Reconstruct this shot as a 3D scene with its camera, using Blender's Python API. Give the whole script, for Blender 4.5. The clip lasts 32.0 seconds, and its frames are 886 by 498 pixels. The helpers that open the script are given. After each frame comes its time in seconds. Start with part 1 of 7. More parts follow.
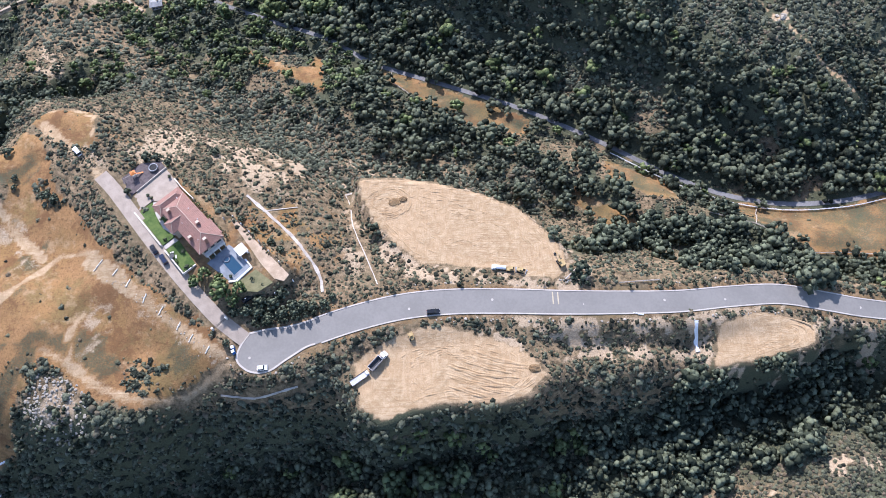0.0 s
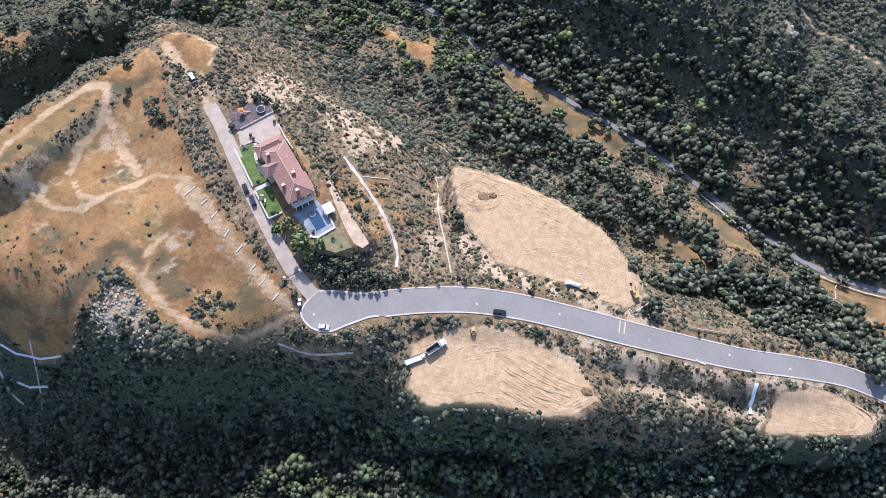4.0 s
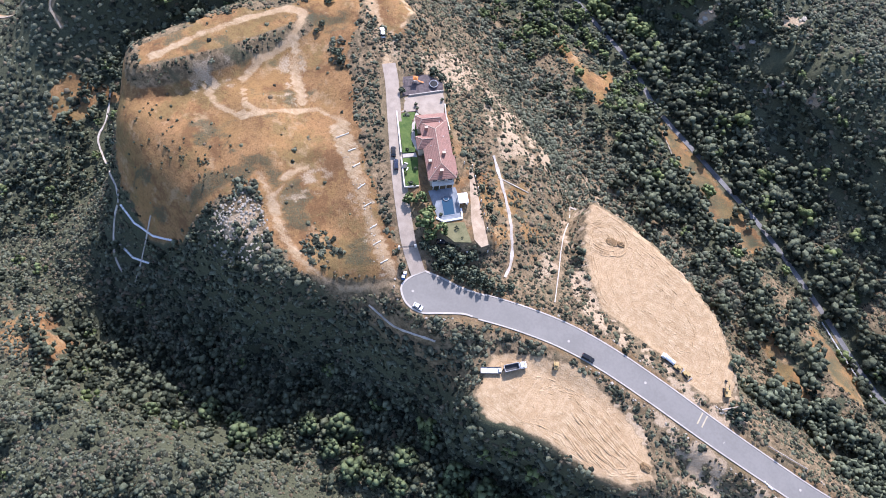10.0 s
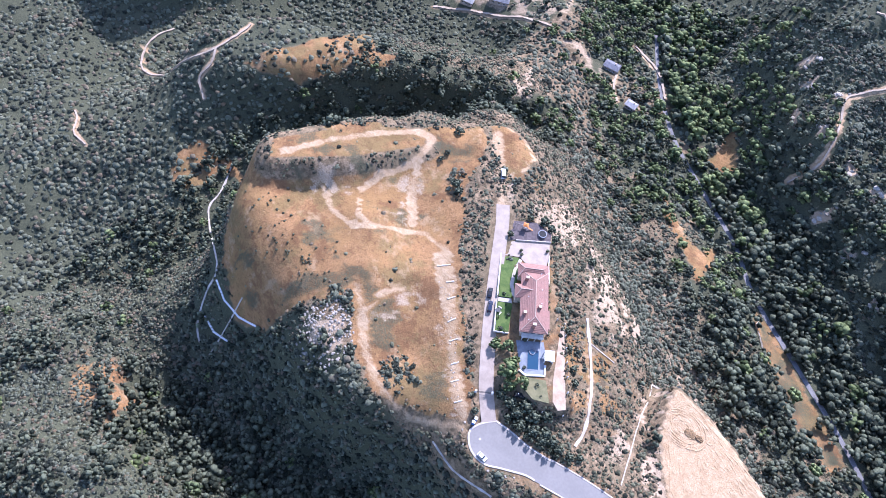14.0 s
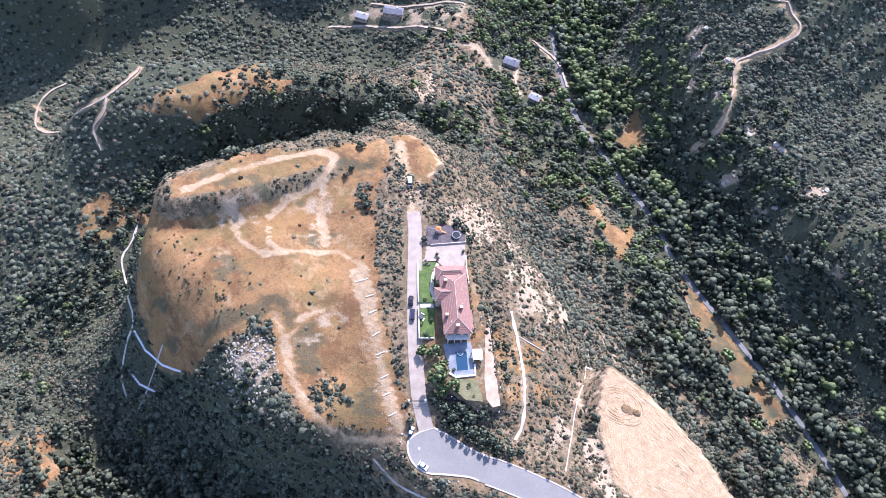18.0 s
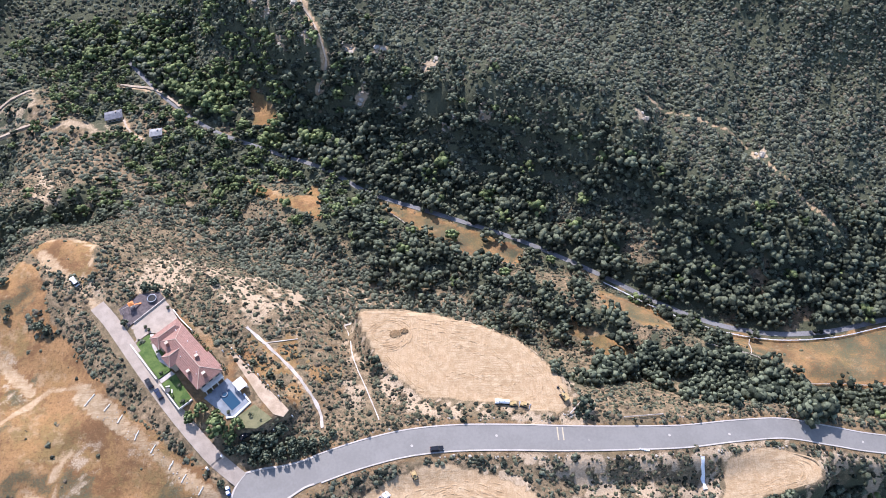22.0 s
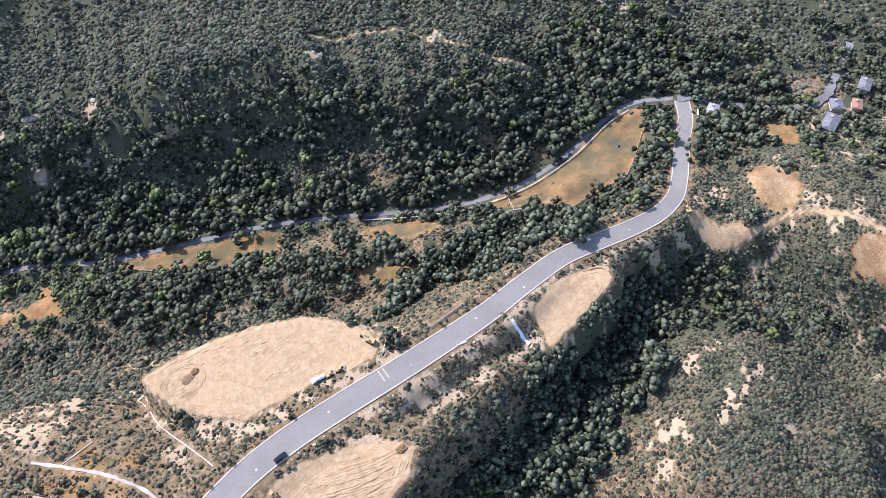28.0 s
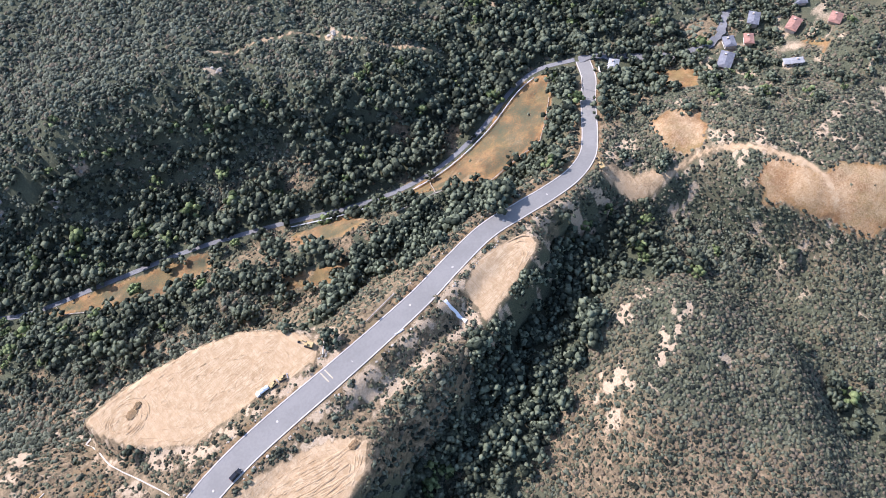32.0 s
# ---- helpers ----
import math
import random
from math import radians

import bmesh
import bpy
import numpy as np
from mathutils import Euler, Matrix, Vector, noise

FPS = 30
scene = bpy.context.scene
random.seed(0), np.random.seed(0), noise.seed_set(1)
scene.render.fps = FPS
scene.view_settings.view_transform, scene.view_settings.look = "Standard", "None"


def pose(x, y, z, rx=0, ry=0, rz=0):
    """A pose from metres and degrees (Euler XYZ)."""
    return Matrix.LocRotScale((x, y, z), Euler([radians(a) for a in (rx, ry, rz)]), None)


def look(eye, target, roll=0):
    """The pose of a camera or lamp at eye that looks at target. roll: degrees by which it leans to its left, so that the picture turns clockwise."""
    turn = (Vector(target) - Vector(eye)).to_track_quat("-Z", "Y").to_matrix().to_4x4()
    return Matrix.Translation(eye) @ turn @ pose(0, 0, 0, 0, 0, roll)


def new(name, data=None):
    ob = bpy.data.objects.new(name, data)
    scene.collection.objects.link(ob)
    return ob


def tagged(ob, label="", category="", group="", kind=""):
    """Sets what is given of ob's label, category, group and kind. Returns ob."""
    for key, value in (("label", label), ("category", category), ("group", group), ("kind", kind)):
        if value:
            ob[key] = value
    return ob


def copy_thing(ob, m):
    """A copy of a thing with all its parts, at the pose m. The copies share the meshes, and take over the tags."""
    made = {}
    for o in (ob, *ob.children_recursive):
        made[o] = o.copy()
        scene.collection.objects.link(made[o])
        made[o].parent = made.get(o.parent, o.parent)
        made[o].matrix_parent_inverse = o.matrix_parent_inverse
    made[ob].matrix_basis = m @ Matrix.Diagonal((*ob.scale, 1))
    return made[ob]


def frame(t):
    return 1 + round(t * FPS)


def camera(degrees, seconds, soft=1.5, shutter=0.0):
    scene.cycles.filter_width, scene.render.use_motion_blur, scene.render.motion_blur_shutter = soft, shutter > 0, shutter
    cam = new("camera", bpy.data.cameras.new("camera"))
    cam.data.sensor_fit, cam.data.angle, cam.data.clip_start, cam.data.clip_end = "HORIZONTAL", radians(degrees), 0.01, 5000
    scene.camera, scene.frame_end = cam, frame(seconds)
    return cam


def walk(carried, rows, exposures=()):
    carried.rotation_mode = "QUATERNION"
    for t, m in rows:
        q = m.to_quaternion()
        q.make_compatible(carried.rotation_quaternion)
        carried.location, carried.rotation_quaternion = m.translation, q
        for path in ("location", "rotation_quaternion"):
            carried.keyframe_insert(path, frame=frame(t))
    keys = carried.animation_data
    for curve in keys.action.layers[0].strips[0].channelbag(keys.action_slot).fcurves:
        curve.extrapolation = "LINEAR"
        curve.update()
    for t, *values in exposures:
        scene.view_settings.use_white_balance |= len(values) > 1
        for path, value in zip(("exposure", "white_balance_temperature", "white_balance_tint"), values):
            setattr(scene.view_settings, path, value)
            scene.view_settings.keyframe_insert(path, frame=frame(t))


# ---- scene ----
# ---- the camera and its flight ----
cam = camera(62.0, 32.0, soft=0.35)
EXPOSURES = [(0, 0.96, 5690, 20), (9, 1.03, 5760, 22), (12, 1.18, 5480, 27), (13, 1.3, 5260, 30), (17, 1.4, 5420, 29), (19, 1.32, 5540, 26), (23, 1.02, 5860, 21), (32, 1.17, 5780, 22)]
PATH = [
    (0.0, 16.07, 6.06, 264.56, 23.994, 1.753, 0.432),
    (0.5, 14.54, 6.21, 264.90, 23.842, 1.557, 0.935),
    (1.0, 13.10, 6.21, 264.99, 23.793, 1.267, 1.152),
    (1.5, 11.16, 5.95, 264.63, 23.838, 0.927, 2.182),
    (2.0, 8.43, 5.58, 264.29, 23.878, 0.537, 4.965),
    (2.5, 5.59, 5.25, 264.45, 23.825, 0.063, 7.631),
    (3.0, 3.11, 5.20, 264.96, 23.718, -0.387, 9.831),
    (3.5, 0.74, 5.50, 265.62, 23.492, -0.763, 11.911),
    (5.5, -5.92, 5.68, 268.25, 22.746, -1.926, 18.101),
    (6.0, -6.89, 4.97, 268.16, 22.792, -2.210, 19.364),
    (6.5, -7.47, 4.83, 268.43, 22.761, -2.367, 19.590),
    (7.0, -8.08, 4.66, 269.00, 22.697, -2.478, 21.042),
    (7.5, -9.08, 3.89, 269.28, 22.632, -2.680, 23.527),
    (8.0, -9.63, 2.38, 268.49, 22.784, -2.883, 26.456),
    (8.5, -9.49, 0.46, 266.60, 23.163, -2.940, 29.233),
    (9.0, -9.87, -1.18, 264.92, 23.430, -3.178, 31.540),
    (9.5, -11.63, -2.42, 264.21, 23.478, -3.638, 33.021),
    (10.0, -14.60, -3.45, 264.15, 23.415, -4.159, 35.370),
    (10.5, -18.52, -4.32, 264.38, 23.939, -4.701, 38.491),
    (11.0, -23.57, -4.87, 265.14, 23.964, -5.350, 42.335),
    (11.5, -29.19, -4.60, 266.74, 24.451, -5.870, 46.013),
    (12.0, -33.92, -3.51, 268.58, 26.401, -6.061, 47.680),
    (12.5, -36.89, -2.05, 270.03, 28.284, -6.176, 47.803),
    (13.0, -38.26, -1.07, 270.98, 28.852, -6.258, 48.187),
    (13.5, -38.77, -0.76, 271.32, 29.028, -6.307, 48.803),
    (15.5, -37.53, 2.76, 271.51, 30.155, -6.244, 47.433),
    (16.0, -35.18, 5.00, 271.25, 30.705, -5.986, 45.269),
    (16.5, -33.13, 6.77, 270.99, 31.165, -5.736, 43.524),
    (17.0, -31.32, 7.83, 270.79, 31.543, -5.573, 42.655),
    (17.5, -28.97, 8.70, 270.55, 31.841, -5.340, 41.622),
    (18.0, -25.52, 9.98, 270.24, 31.352, -4.967, 39.628),
    (18.5, -21.20, 12.09, 270.41, 30.915, -4.384, 36.984),
    (19.0, -16.24, 14.38, 271.21, 31.277, -3.689, 32.046),
    (19.5, -11.64, 15.46, 272.00, 31.659, -3.050, 26.035),
    (20.0, -8.21, 14.99, 271.87, 32.119, -2.549, 21.092),
    (20.5, -5.11, 14.05, 271.12, 32.503, -2.024, 17.504),
    (21.0, -1.88, 13.60, 270.72, 32.672, -1.504, 11.864),
    (21.5, 1.01, 13.27, 270.04, 32.707, -0.866, 4.617),
    (22.0, 3.53, 12.87, 268.83, 32.696, -0.368, -0.448),
    (22.5, 5.69, 12.59, 268.05, 32.538, -0.021, -3.031),
    (23.0, 8.09, 12.18, 267.92, 32.299, 0.361, -5.277),
    (23.5, 11.13, 11.51, 267.91, 32.044, 0.817, -8.798),
    (24.0, 14.32, 10.81, 267.67, 31.564, 1.492, -14.544),
    (24.5, 17.91, 10.18, 266.88, 31.146, 2.015, -18.629),
    (25.0, 21.60, 9.49, 266.21, 30.739, 2.482, -21.249),
    (25.5, 24.67, 8.88, 266.64, 30.242, 2.865, -23.373),
    (27.5, 31.31, 2.63, 262.40, 29.498, 3.978, -31.724),
    (28.0, 32.87, 2.28, 261.34, 29.237, 4.136, -33.412),
    (28.5, 34.69, 1.57, 260.84, 28.929, 4.418, -35.024),
    (29.0, 36.44, 0.15, 260.95, 28.639, 4.647, -36.526),
    (29.5, 38.08, -1.50, 261.74, 28.349, 4.895, -37.808),
    (30.0, 39.80, -2.94, 263.02, 28.011, 5.156, -38.802),
    (30.5, 41.22, -4.78, 263.71, 27.768, 5.399, -40.008),
    (31.0, 42.18, -6.99, 263.14, 27.669, 5.618, -41.818),
    (31.5, 42.86, -8.38, 262.34, 27.590, 5.765, -43.315),
    (32.0, 42.95, -8.41, 262.18, 27.586, 5.864, -43.187),
]
walk(cam, [(t, pose(*v)) for t, *v in PATH], EXPOSURES)


# ---- sky and sun ----
SUN_TURN, SUN_HEIGHT = radians(110), radians(43)
to_sun = Vector((math.cos(SUN_TURN) * math.cos(SUN_HEIGHT), math.sin(SUN_TURN) * math.cos(SUN_HEIGHT), math.sin(SUN_HEIGHT)))
world = bpy.data.worlds.new("sky")
scene.world = world
world.use_nodes = True
sky = world.node_tree.nodes.new("ShaderNodeTexSky")
sky.sky_type, sky.sun_disc = "NISHITA", False
sky.sun_elevation, sky.sun_rotation = SUN_HEIGHT, math.pi / 2 - SUN_TURN
backing = world.node_tree.nodes["Background"]
world.node_tree.links.new(sky.outputs["Color"], backing.inputs["Color"])
backing.inputs["Strength"].default_value = 0.15
sun = new("sun", bpy.data.lights.new("sun", "SUN"))
sun.data.energy, sun.data.angle, sun.data.color = 3.9, radians(0.6), (1.0, 0.95, 0.885)
sun.matrix_world = look(to_sun * 900, (0, 0, 0))


# ---- materials ----
def material(name, rough=0.9, metal=0.0, spec=0.3):
    m = bpy.data.materials.new(name)
    m.use_nodes = True
    b = m.node_tree.nodes["Principled BSDF"]
    b.inputs["Roughness"].default_value, b.inputs["Metallic"].default_value = rough, metal
    b.inputs["Specular IOR Level"].default_value = spec
    return m, m.node_tree.nodes, m.node_tree.links, b


def mix(nodes, links, fac, a, b, mode="MIX"):
    n = nodes.new("ShaderNodeMix")
    n.data_type, n.blend_type = "RGBA", mode
    for socket, value in ((n.inputs[0], fac), (n.inputs[6], a), (n.inputs[7], b)):
        if isinstance(value, (int, float)):
            socket.default_value = value
        elif isinstance(value, tuple):
            socket.default_value = (*value, 1) if len(value) == 3 else value
        else:
            links.new(value, socket)
    return n.outputs[2]


def noise_tex(nodes, links, scale, detail=4.0, rough=0.6, stretch=None):
    n = nodes.new("ShaderNodeTexNoise")
    n.inputs["Scale"].default_value, n.inputs["Detail"].default_value, n.inputs["Roughness"].default_value = scale, detail, rough
    at = nodes.new("ShaderNodeTexCoord").outputs["Object"]
    if stretch:
        warp = nodes.new("ShaderNodeMapping")
        warp.inputs["Scale"].default_value = stretch
        links.new(at, warp.inputs["Vector"])
        at = warp.outputs["Vector"]
    links.new(at, n.inputs["Vector"])
    return n.outputs["Fac"]


def band(nodes, links, value, lo, hi):
    n = nodes.new("ShaderNodeMapRange")
    n.interpolation_type = "SMOOTHSTEP"
    links.new(value, n.inputs["Value"])
    n.inputs["From Min"].default_value, n.inputs["From Max"].default_value = lo, hi
    return n.outputs["Result"]


def math_node(nodes, links, op, a, b):
    n = nodes.new("ShaderNodeMath")
    n.operation = op
    for socket, value in ((n.inputs[0], a), (n.inputs[1], b)):
        if isinstance(value, (int, float)):
            socket.default_value = value
        else:
            links.new(value, socket)
    return n.outputs[0]


def bump(nodes, links, bsdf, value, strength, distance):
    n = nodes.new("ShaderNodeBump")
    n.inputs["Strength"].default_value, n.inputs["Distance"].default_value = strength, distance
    links.new(value, n.inputs["Height"])
    links.new(n.outputs["Normal"], bsdf.inputs["Normal"])


def surface(name, dark, light, scale=1.0, rough=0.9, metal=0.0, relief=0.02, spec=0.3, speckle=0.0, object_tint=0.0):
    """A matt surface that varies between two colours at two scales, with fine relief."""
    m, nodes, links, b = material(name, rough, metal, spec)
    broad = noise_tex(nodes, links, 0.35 * scale, 3)
    fine = noise_tex(nodes, links, 4.0 * scale, 5)
    both = math_node(nodes, links, "ADD", math_node(nodes, links, "MULTIPLY", broad, 0.55), math_node(nodes, links, "MULTIPLY", fine, 0.45))
    colour = mix(nodes, links, band(nodes, links, both, 0.35, 0.65), dark, light)
    if speckle:
        spots = noise_tex(nodes, links, 22 * scale, 2)
        colour = mix(nodes, links, math_node(nodes, links, "MULTIPLY", band(nodes, links, spots, 0.56, 0.66), speckle), colour, tuple(0.4 * c for c in dark))
    if object_tint:
        info = nodes.new("ShaderNodeObjectInfo")
        shade = nodes.new("ShaderNodeHueSaturation")
        links.new(colour, shade.inputs["Color"])
        spread = nodes.new("ShaderNodeMapRange")
        links.new(info.outputs["Random"], spread.inputs["Value"])
        spread.inputs["To Min"].default_value, spread.inputs["To Max"].default_value = 1 - object_tint, 1 + object_tint
        links.new(spread.outputs["Result"], shade.inputs["Value"])
        colour = shade.outputs["Color"]
    links.new(colour, b.inputs["Base Color"])
    if relief:
        bump(nodes, links, b, fine, 0.7, relief)
    return m


def ground_material():
    """Hill soil, dry grass, graded dirt, pale bare soil and green grass, blended by the cover layers of the land."""
    m, nodes, links, b = material("hill_soil", 0.95, 0.0, 0.15)
    cover = nodes.new("ShaderNodeVertexColor")
    cover.layer_name = "cover"
    split = nodes.new("ShaderNodeSeparateColor")
    links.new(cover.outputs["Color"], split.inputs["Color"])
    pad, grass, bare = split.outputs
    green = cover.outputs["Alpha"]
    n_broad, n_mid, n_fine = noise_tex(nodes, links, 0.05, 5, 0.65), noise_tex(nodes, links, 0.35, 6, 0.7), noise_tex(nodes, links, 1.6, 6, 0.8)
    n_tuft = noise_tex(nodes, links, 1.1, 3, 0.8)
    litter = mix(nodes, links, band(nodes, links, n_mid, 0.35, 0.68), (0.095, 0.069, 0.039), (0.310, 0.221, 0.128))
    speck = noise_tex(nodes, links, 0.9, 7, 0.85)
    litter = mix(nodes, links, math_node(nodes, links, "MULTIPLY", band(nodes, links, speck, 0.5, 0.62), 0.8), litter, (0.053, 0.050, 0.026))
    litter = mix(nodes, links, math_node(nodes, links, "MULTIPLY", band(nodes, links, noise_tex(nodes, links, 0.6, 7, 0.85), 0.56, 0.68), 0.7), litter, (0.344, 0.259, 0.154))
    litter = mix(nodes, links, math_node(nodes, links, "MULTIPLY", band(nodes, links, n_broad, 0.45, 0.65), 0.6), litter, (0.146, 0.116, 0.065))
    dry = mix(nodes, links, band(nodes, links, n_fine, 0.35, 0.65), (0.228, 0.122, 0.048), (0.344, 0.200, 0.090))
    dry = mix(nodes, links, band(nodes, links, n_mid, 0.38, 0.66), dry, (0.306, 0.172, 0.071))
    dry = mix(nodes, links, math_node(nodes, links, "MULTIPLY", band(nodes, links, n_broad, 0.42, 0.62), 0.6), dry, (0.243, 0.147, 0.054))
    dry = mix(nodes, links, math_node(nodes, links, "MULTIPLY", band(nodes, links, noise_tex(nodes, links, 0.075, 6, 0.75), 0.46, 0.6), 0.85), dry, (0.157, 0.082, 0.036))
    dry = mix(nodes, links, math_node(nodes, links, "MULTIPLY", band(nodes, links, noise_tex(nodes, links, 0.045, 7, 0.75), 0.5, 0.6), 0.6), dry, (0.173, 0.132, 0.051))
    dry = mix(nodes, links, math_node(nodes, links, "MULTIPLY", band(nodes, links, n_tuft, 0.52, 0.68), 0.75), dry, (0.126, 0.073, 0.033))
    dry = mix(nodes, links, math_node(nodes, links, "MULTIPLY", band(nodes, links, noise_tex(nodes, links, 0.11, 5, 0.7), 0.54, 0.68), 0.6), dry, (0.392, 0.272, 0.149))
    dry = mix(nodes, links, math_node(nodes, links, "MULTIPLY", band(nodes, links, noise_tex(nodes, links, 0.5, 9, 0.9), 0.52, 0.6), 0.6), dry, (0.133, 0.073, 0.032))
    dry = mix(nodes, links, math_node(nodes, links, "MULTIPLY", band(nodes, links, noise_tex(nodes, links, 0.33, 9, 0.9), 0.56, 0.64), 0.5), dry, (0.407, 0.272, 0.140))
    streak = noise_tex(nodes, links, 0.35, 6, 0.75)
    comb = mix(nodes, links, band(nodes, links, n_broad, 0.46, 0.54), noise_tex(nodes, links, 0.7, 4, 0.6, (0.22, 2.6, 1.0)), noise_tex(nodes, links, 0.7, 4, 0.6, (2.2, 0.3, 1.0)))
    dirt = mix(nodes, links, band(nodes, links, streak, 0.35, 0.68), (0.322, 0.222, 0.120), (0.468, 0.349, 0.211))
    dirt = mix(nodes, links, math_node(nodes, links, "MULTIPLY", band(nodes, links, comb, 0.47, 0.62), 0.6), dirt, (0.293, 0.191, 0.099))
    dirt = mix(nodes, links, math_node(nodes, links, "MULTIPLY", band(nodes, links, n_broad, 0.4, 0.65), 0.5), dirt, (0.435, 0.300, 0.169))
    pale = mix(nodes, links, band(nodes, links, n_fine, 0.35, 0.7), (0.301, 0.220, 0.134), (0.464, 0.360, 0.238))
    lush = mix(nodes, links, band(nodes, links, n_fine, 0.3, 0.7), (0.034, 0.039, 0.024), (0.105, 0.107, 0.06))
    edge = math_node(nodes, links, "SUBTRACT", n_fine, 0.5)
    def soft(v):
        return band(nodes, links, math_node(nodes, links, "ADD", v, math_node(nodes, links, "MULTIPLY", edge, 1.1)), 0.28, 0.72)
    colour = mix(nodes, links, soft(grass), litter, dry)
    colour = mix(nodes, links, soft(green), colour, lush)
    colour = mix(nodes, links, soft(bare), colour, pale)
    colour = mix(nodes, links, soft(pad), colour, dirt)
    links.new(colour, b.inputs["Base Color"])
    both = math_node(nodes, links, "ADD", n_fine, math_node(nodes, links, "MULTIPLY", n_mid, 1.5))
    bump(nodes, links, b, both, 0.8, 0.35)
    return m


def foliage(name, dark, light, warm=None, share=0.25, through_light=0.3):
    """Leaves whose colour varies from clump to clump and within a clump; the dark tone also paints shade between
    leaves.
    """
    m, nodes, links, b = material(name, 0.75, 0.0, 0.25)
    geo = nodes.new("ShaderNodeNewGeometry")
    island = geo.outputs["Random Per Island"]
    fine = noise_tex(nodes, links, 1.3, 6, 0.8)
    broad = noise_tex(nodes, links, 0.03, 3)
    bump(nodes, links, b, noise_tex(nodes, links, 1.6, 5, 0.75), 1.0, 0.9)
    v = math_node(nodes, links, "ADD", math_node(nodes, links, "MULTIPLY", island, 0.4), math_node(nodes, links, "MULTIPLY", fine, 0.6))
    # fine noise sets near-black shaded gaps against lit leaf tops in the colour
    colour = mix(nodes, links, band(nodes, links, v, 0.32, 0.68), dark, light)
    if warm:
        odd = math_node(nodes, links, "FRACT", math_node(nodes, links, "MULTIPLY", island, 13.7), 0.0)
        pick = math_node(nodes, links, "MULTIPLY", band(nodes, links, math_node(nodes, links, "ADD", odd, math_node(nodes, links, "MULTIPLY", broad, 0.5)), 1.25 - share, 1.3 - share), 0.8)
        colour = mix(nodes, links, pick, colour, warm)
    links.new(colour, b.inputs["Base Color"])
    thin = nodes.new("ShaderNodeBsdfTranslucent")
    links.new(colour, thin.inputs["Color"])
    join = nodes.new("ShaderNodeMixShader")
    join.inputs["Fac"].default_value = through_light
    links.new(b.outputs["BSDF"], join.inputs[1])
    links.new(thin.outputs["BSDF"], join.inputs[2])
    links.new(join.outputs["Shader"], nodes["Material Output"].inputs["Surface"])
    return m


SOIL = ground_material()
ASPHALT = surface("asphalt", (0.176, 0.165, 0.145), (0.212, 0.199, 0.175), 0.25, 0.9, relief=0.004)
OLD_ASPHALT = surface("worn_asphalt", (0.115, 0.112, 0.11), (0.195, 0.188, 0.18), 0.4, 0.9, relief=0.01)
CONCRETE = surface("concrete", (0.34, 0.305, 0.26), (0.47, 0.42, 0.36), 0.8, 0.85, relief=0.01)
PAVERS = surface("drive_pavers", (0.271, 0.219, 0.168), (0.366, 0.302, 0.235), 1.0, 0.85, relief=0.01)
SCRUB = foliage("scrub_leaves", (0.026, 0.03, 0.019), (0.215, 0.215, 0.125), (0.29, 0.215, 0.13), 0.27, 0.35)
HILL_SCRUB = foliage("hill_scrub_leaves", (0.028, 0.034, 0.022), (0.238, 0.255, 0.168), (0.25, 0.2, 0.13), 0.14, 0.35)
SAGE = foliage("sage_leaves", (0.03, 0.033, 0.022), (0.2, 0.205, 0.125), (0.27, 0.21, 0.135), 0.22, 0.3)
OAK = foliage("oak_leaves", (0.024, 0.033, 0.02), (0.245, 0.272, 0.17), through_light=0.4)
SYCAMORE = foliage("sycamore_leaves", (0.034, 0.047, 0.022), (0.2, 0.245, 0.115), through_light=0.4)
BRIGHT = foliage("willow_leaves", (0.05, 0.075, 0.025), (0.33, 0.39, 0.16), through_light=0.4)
BARK = surface("bark", (0.07, 0.05, 0.035), (0.16, 0.12, 0.09), 2.0)


def tile_material():
    """Barrel roof tiles: courses and rolls in relief, clay colour from pinkish to brown."""
    m, nodes, links, b = material("clay_tiles", 0.8, 0.0, 0.25)
    broad, fine = noise_tex(nodes, links, 0.5, 3), noise_tex(nodes, links, 2.2, 5, 0.8)
    colour = mix(nodes, links, band(nodes, links, fine, 0.3, 0.7), (0.15, 0.078, 0.058), (0.33, 0.195, 0.152))
    colour = mix(nodes, links, math_node(nodes, links, "MULTIPLY", band(nodes, links, broad, 0.4, 0.65), 0.5), colour, (0.28, 0.145, 0.112))
    links.new(colour, b.inputs["Base Color"])
    wave = nodes.new("ShaderNodeTexWave")
    wave.inputs["Scale"].default_value = 1.0
    wave.bands_direction = "Z"
    links.new(nodes.new("ShaderNodeTexCoord").outputs["Object"], wave.inputs["Vector"])
    bump(nodes, links, b, math_node(nodes, links, "ADD", wave.outputs["Fac"], fine), 0.6, 0.08)
    return m


TILES = tile_material()
STUCCO = surface("stucco", (0.42, 0.33, 0.24), (0.54, 0.44, 0.34), 1.0, relief=0.01)
STONE_WALL = surface("wall_stone", (0.28, 0.24, 0.2), (0.5, 0.45, 0.38), 2.0, relief=0.05)
WINDOW = material("window_glass", 0.08, 0.0, 0.6)[0]
WINDOW.node_tree.nodes["Principled BSDF"].inputs["Base Color"].default_value = (0.02, 0.025, 0.03, 1)
FRAME_PAINT = surface("frame_paint", (0.5, 0.46, 0.4), (0.6, 0.56, 0.5), 2.0)
LAWN = surface("lawn", (0.04, 0.08, 0.016), (0.105, 0.145, 0.036), 1.2, relief=0.05)
POOL_WATER = material("pool_water", 0.06, 0.0, 0.5)[0]
POOL_WATER.node_tree.nodes["Principled BSDF"].inputs["Base Color"].default_value = (0.012, 0.05, 0.09, 1)
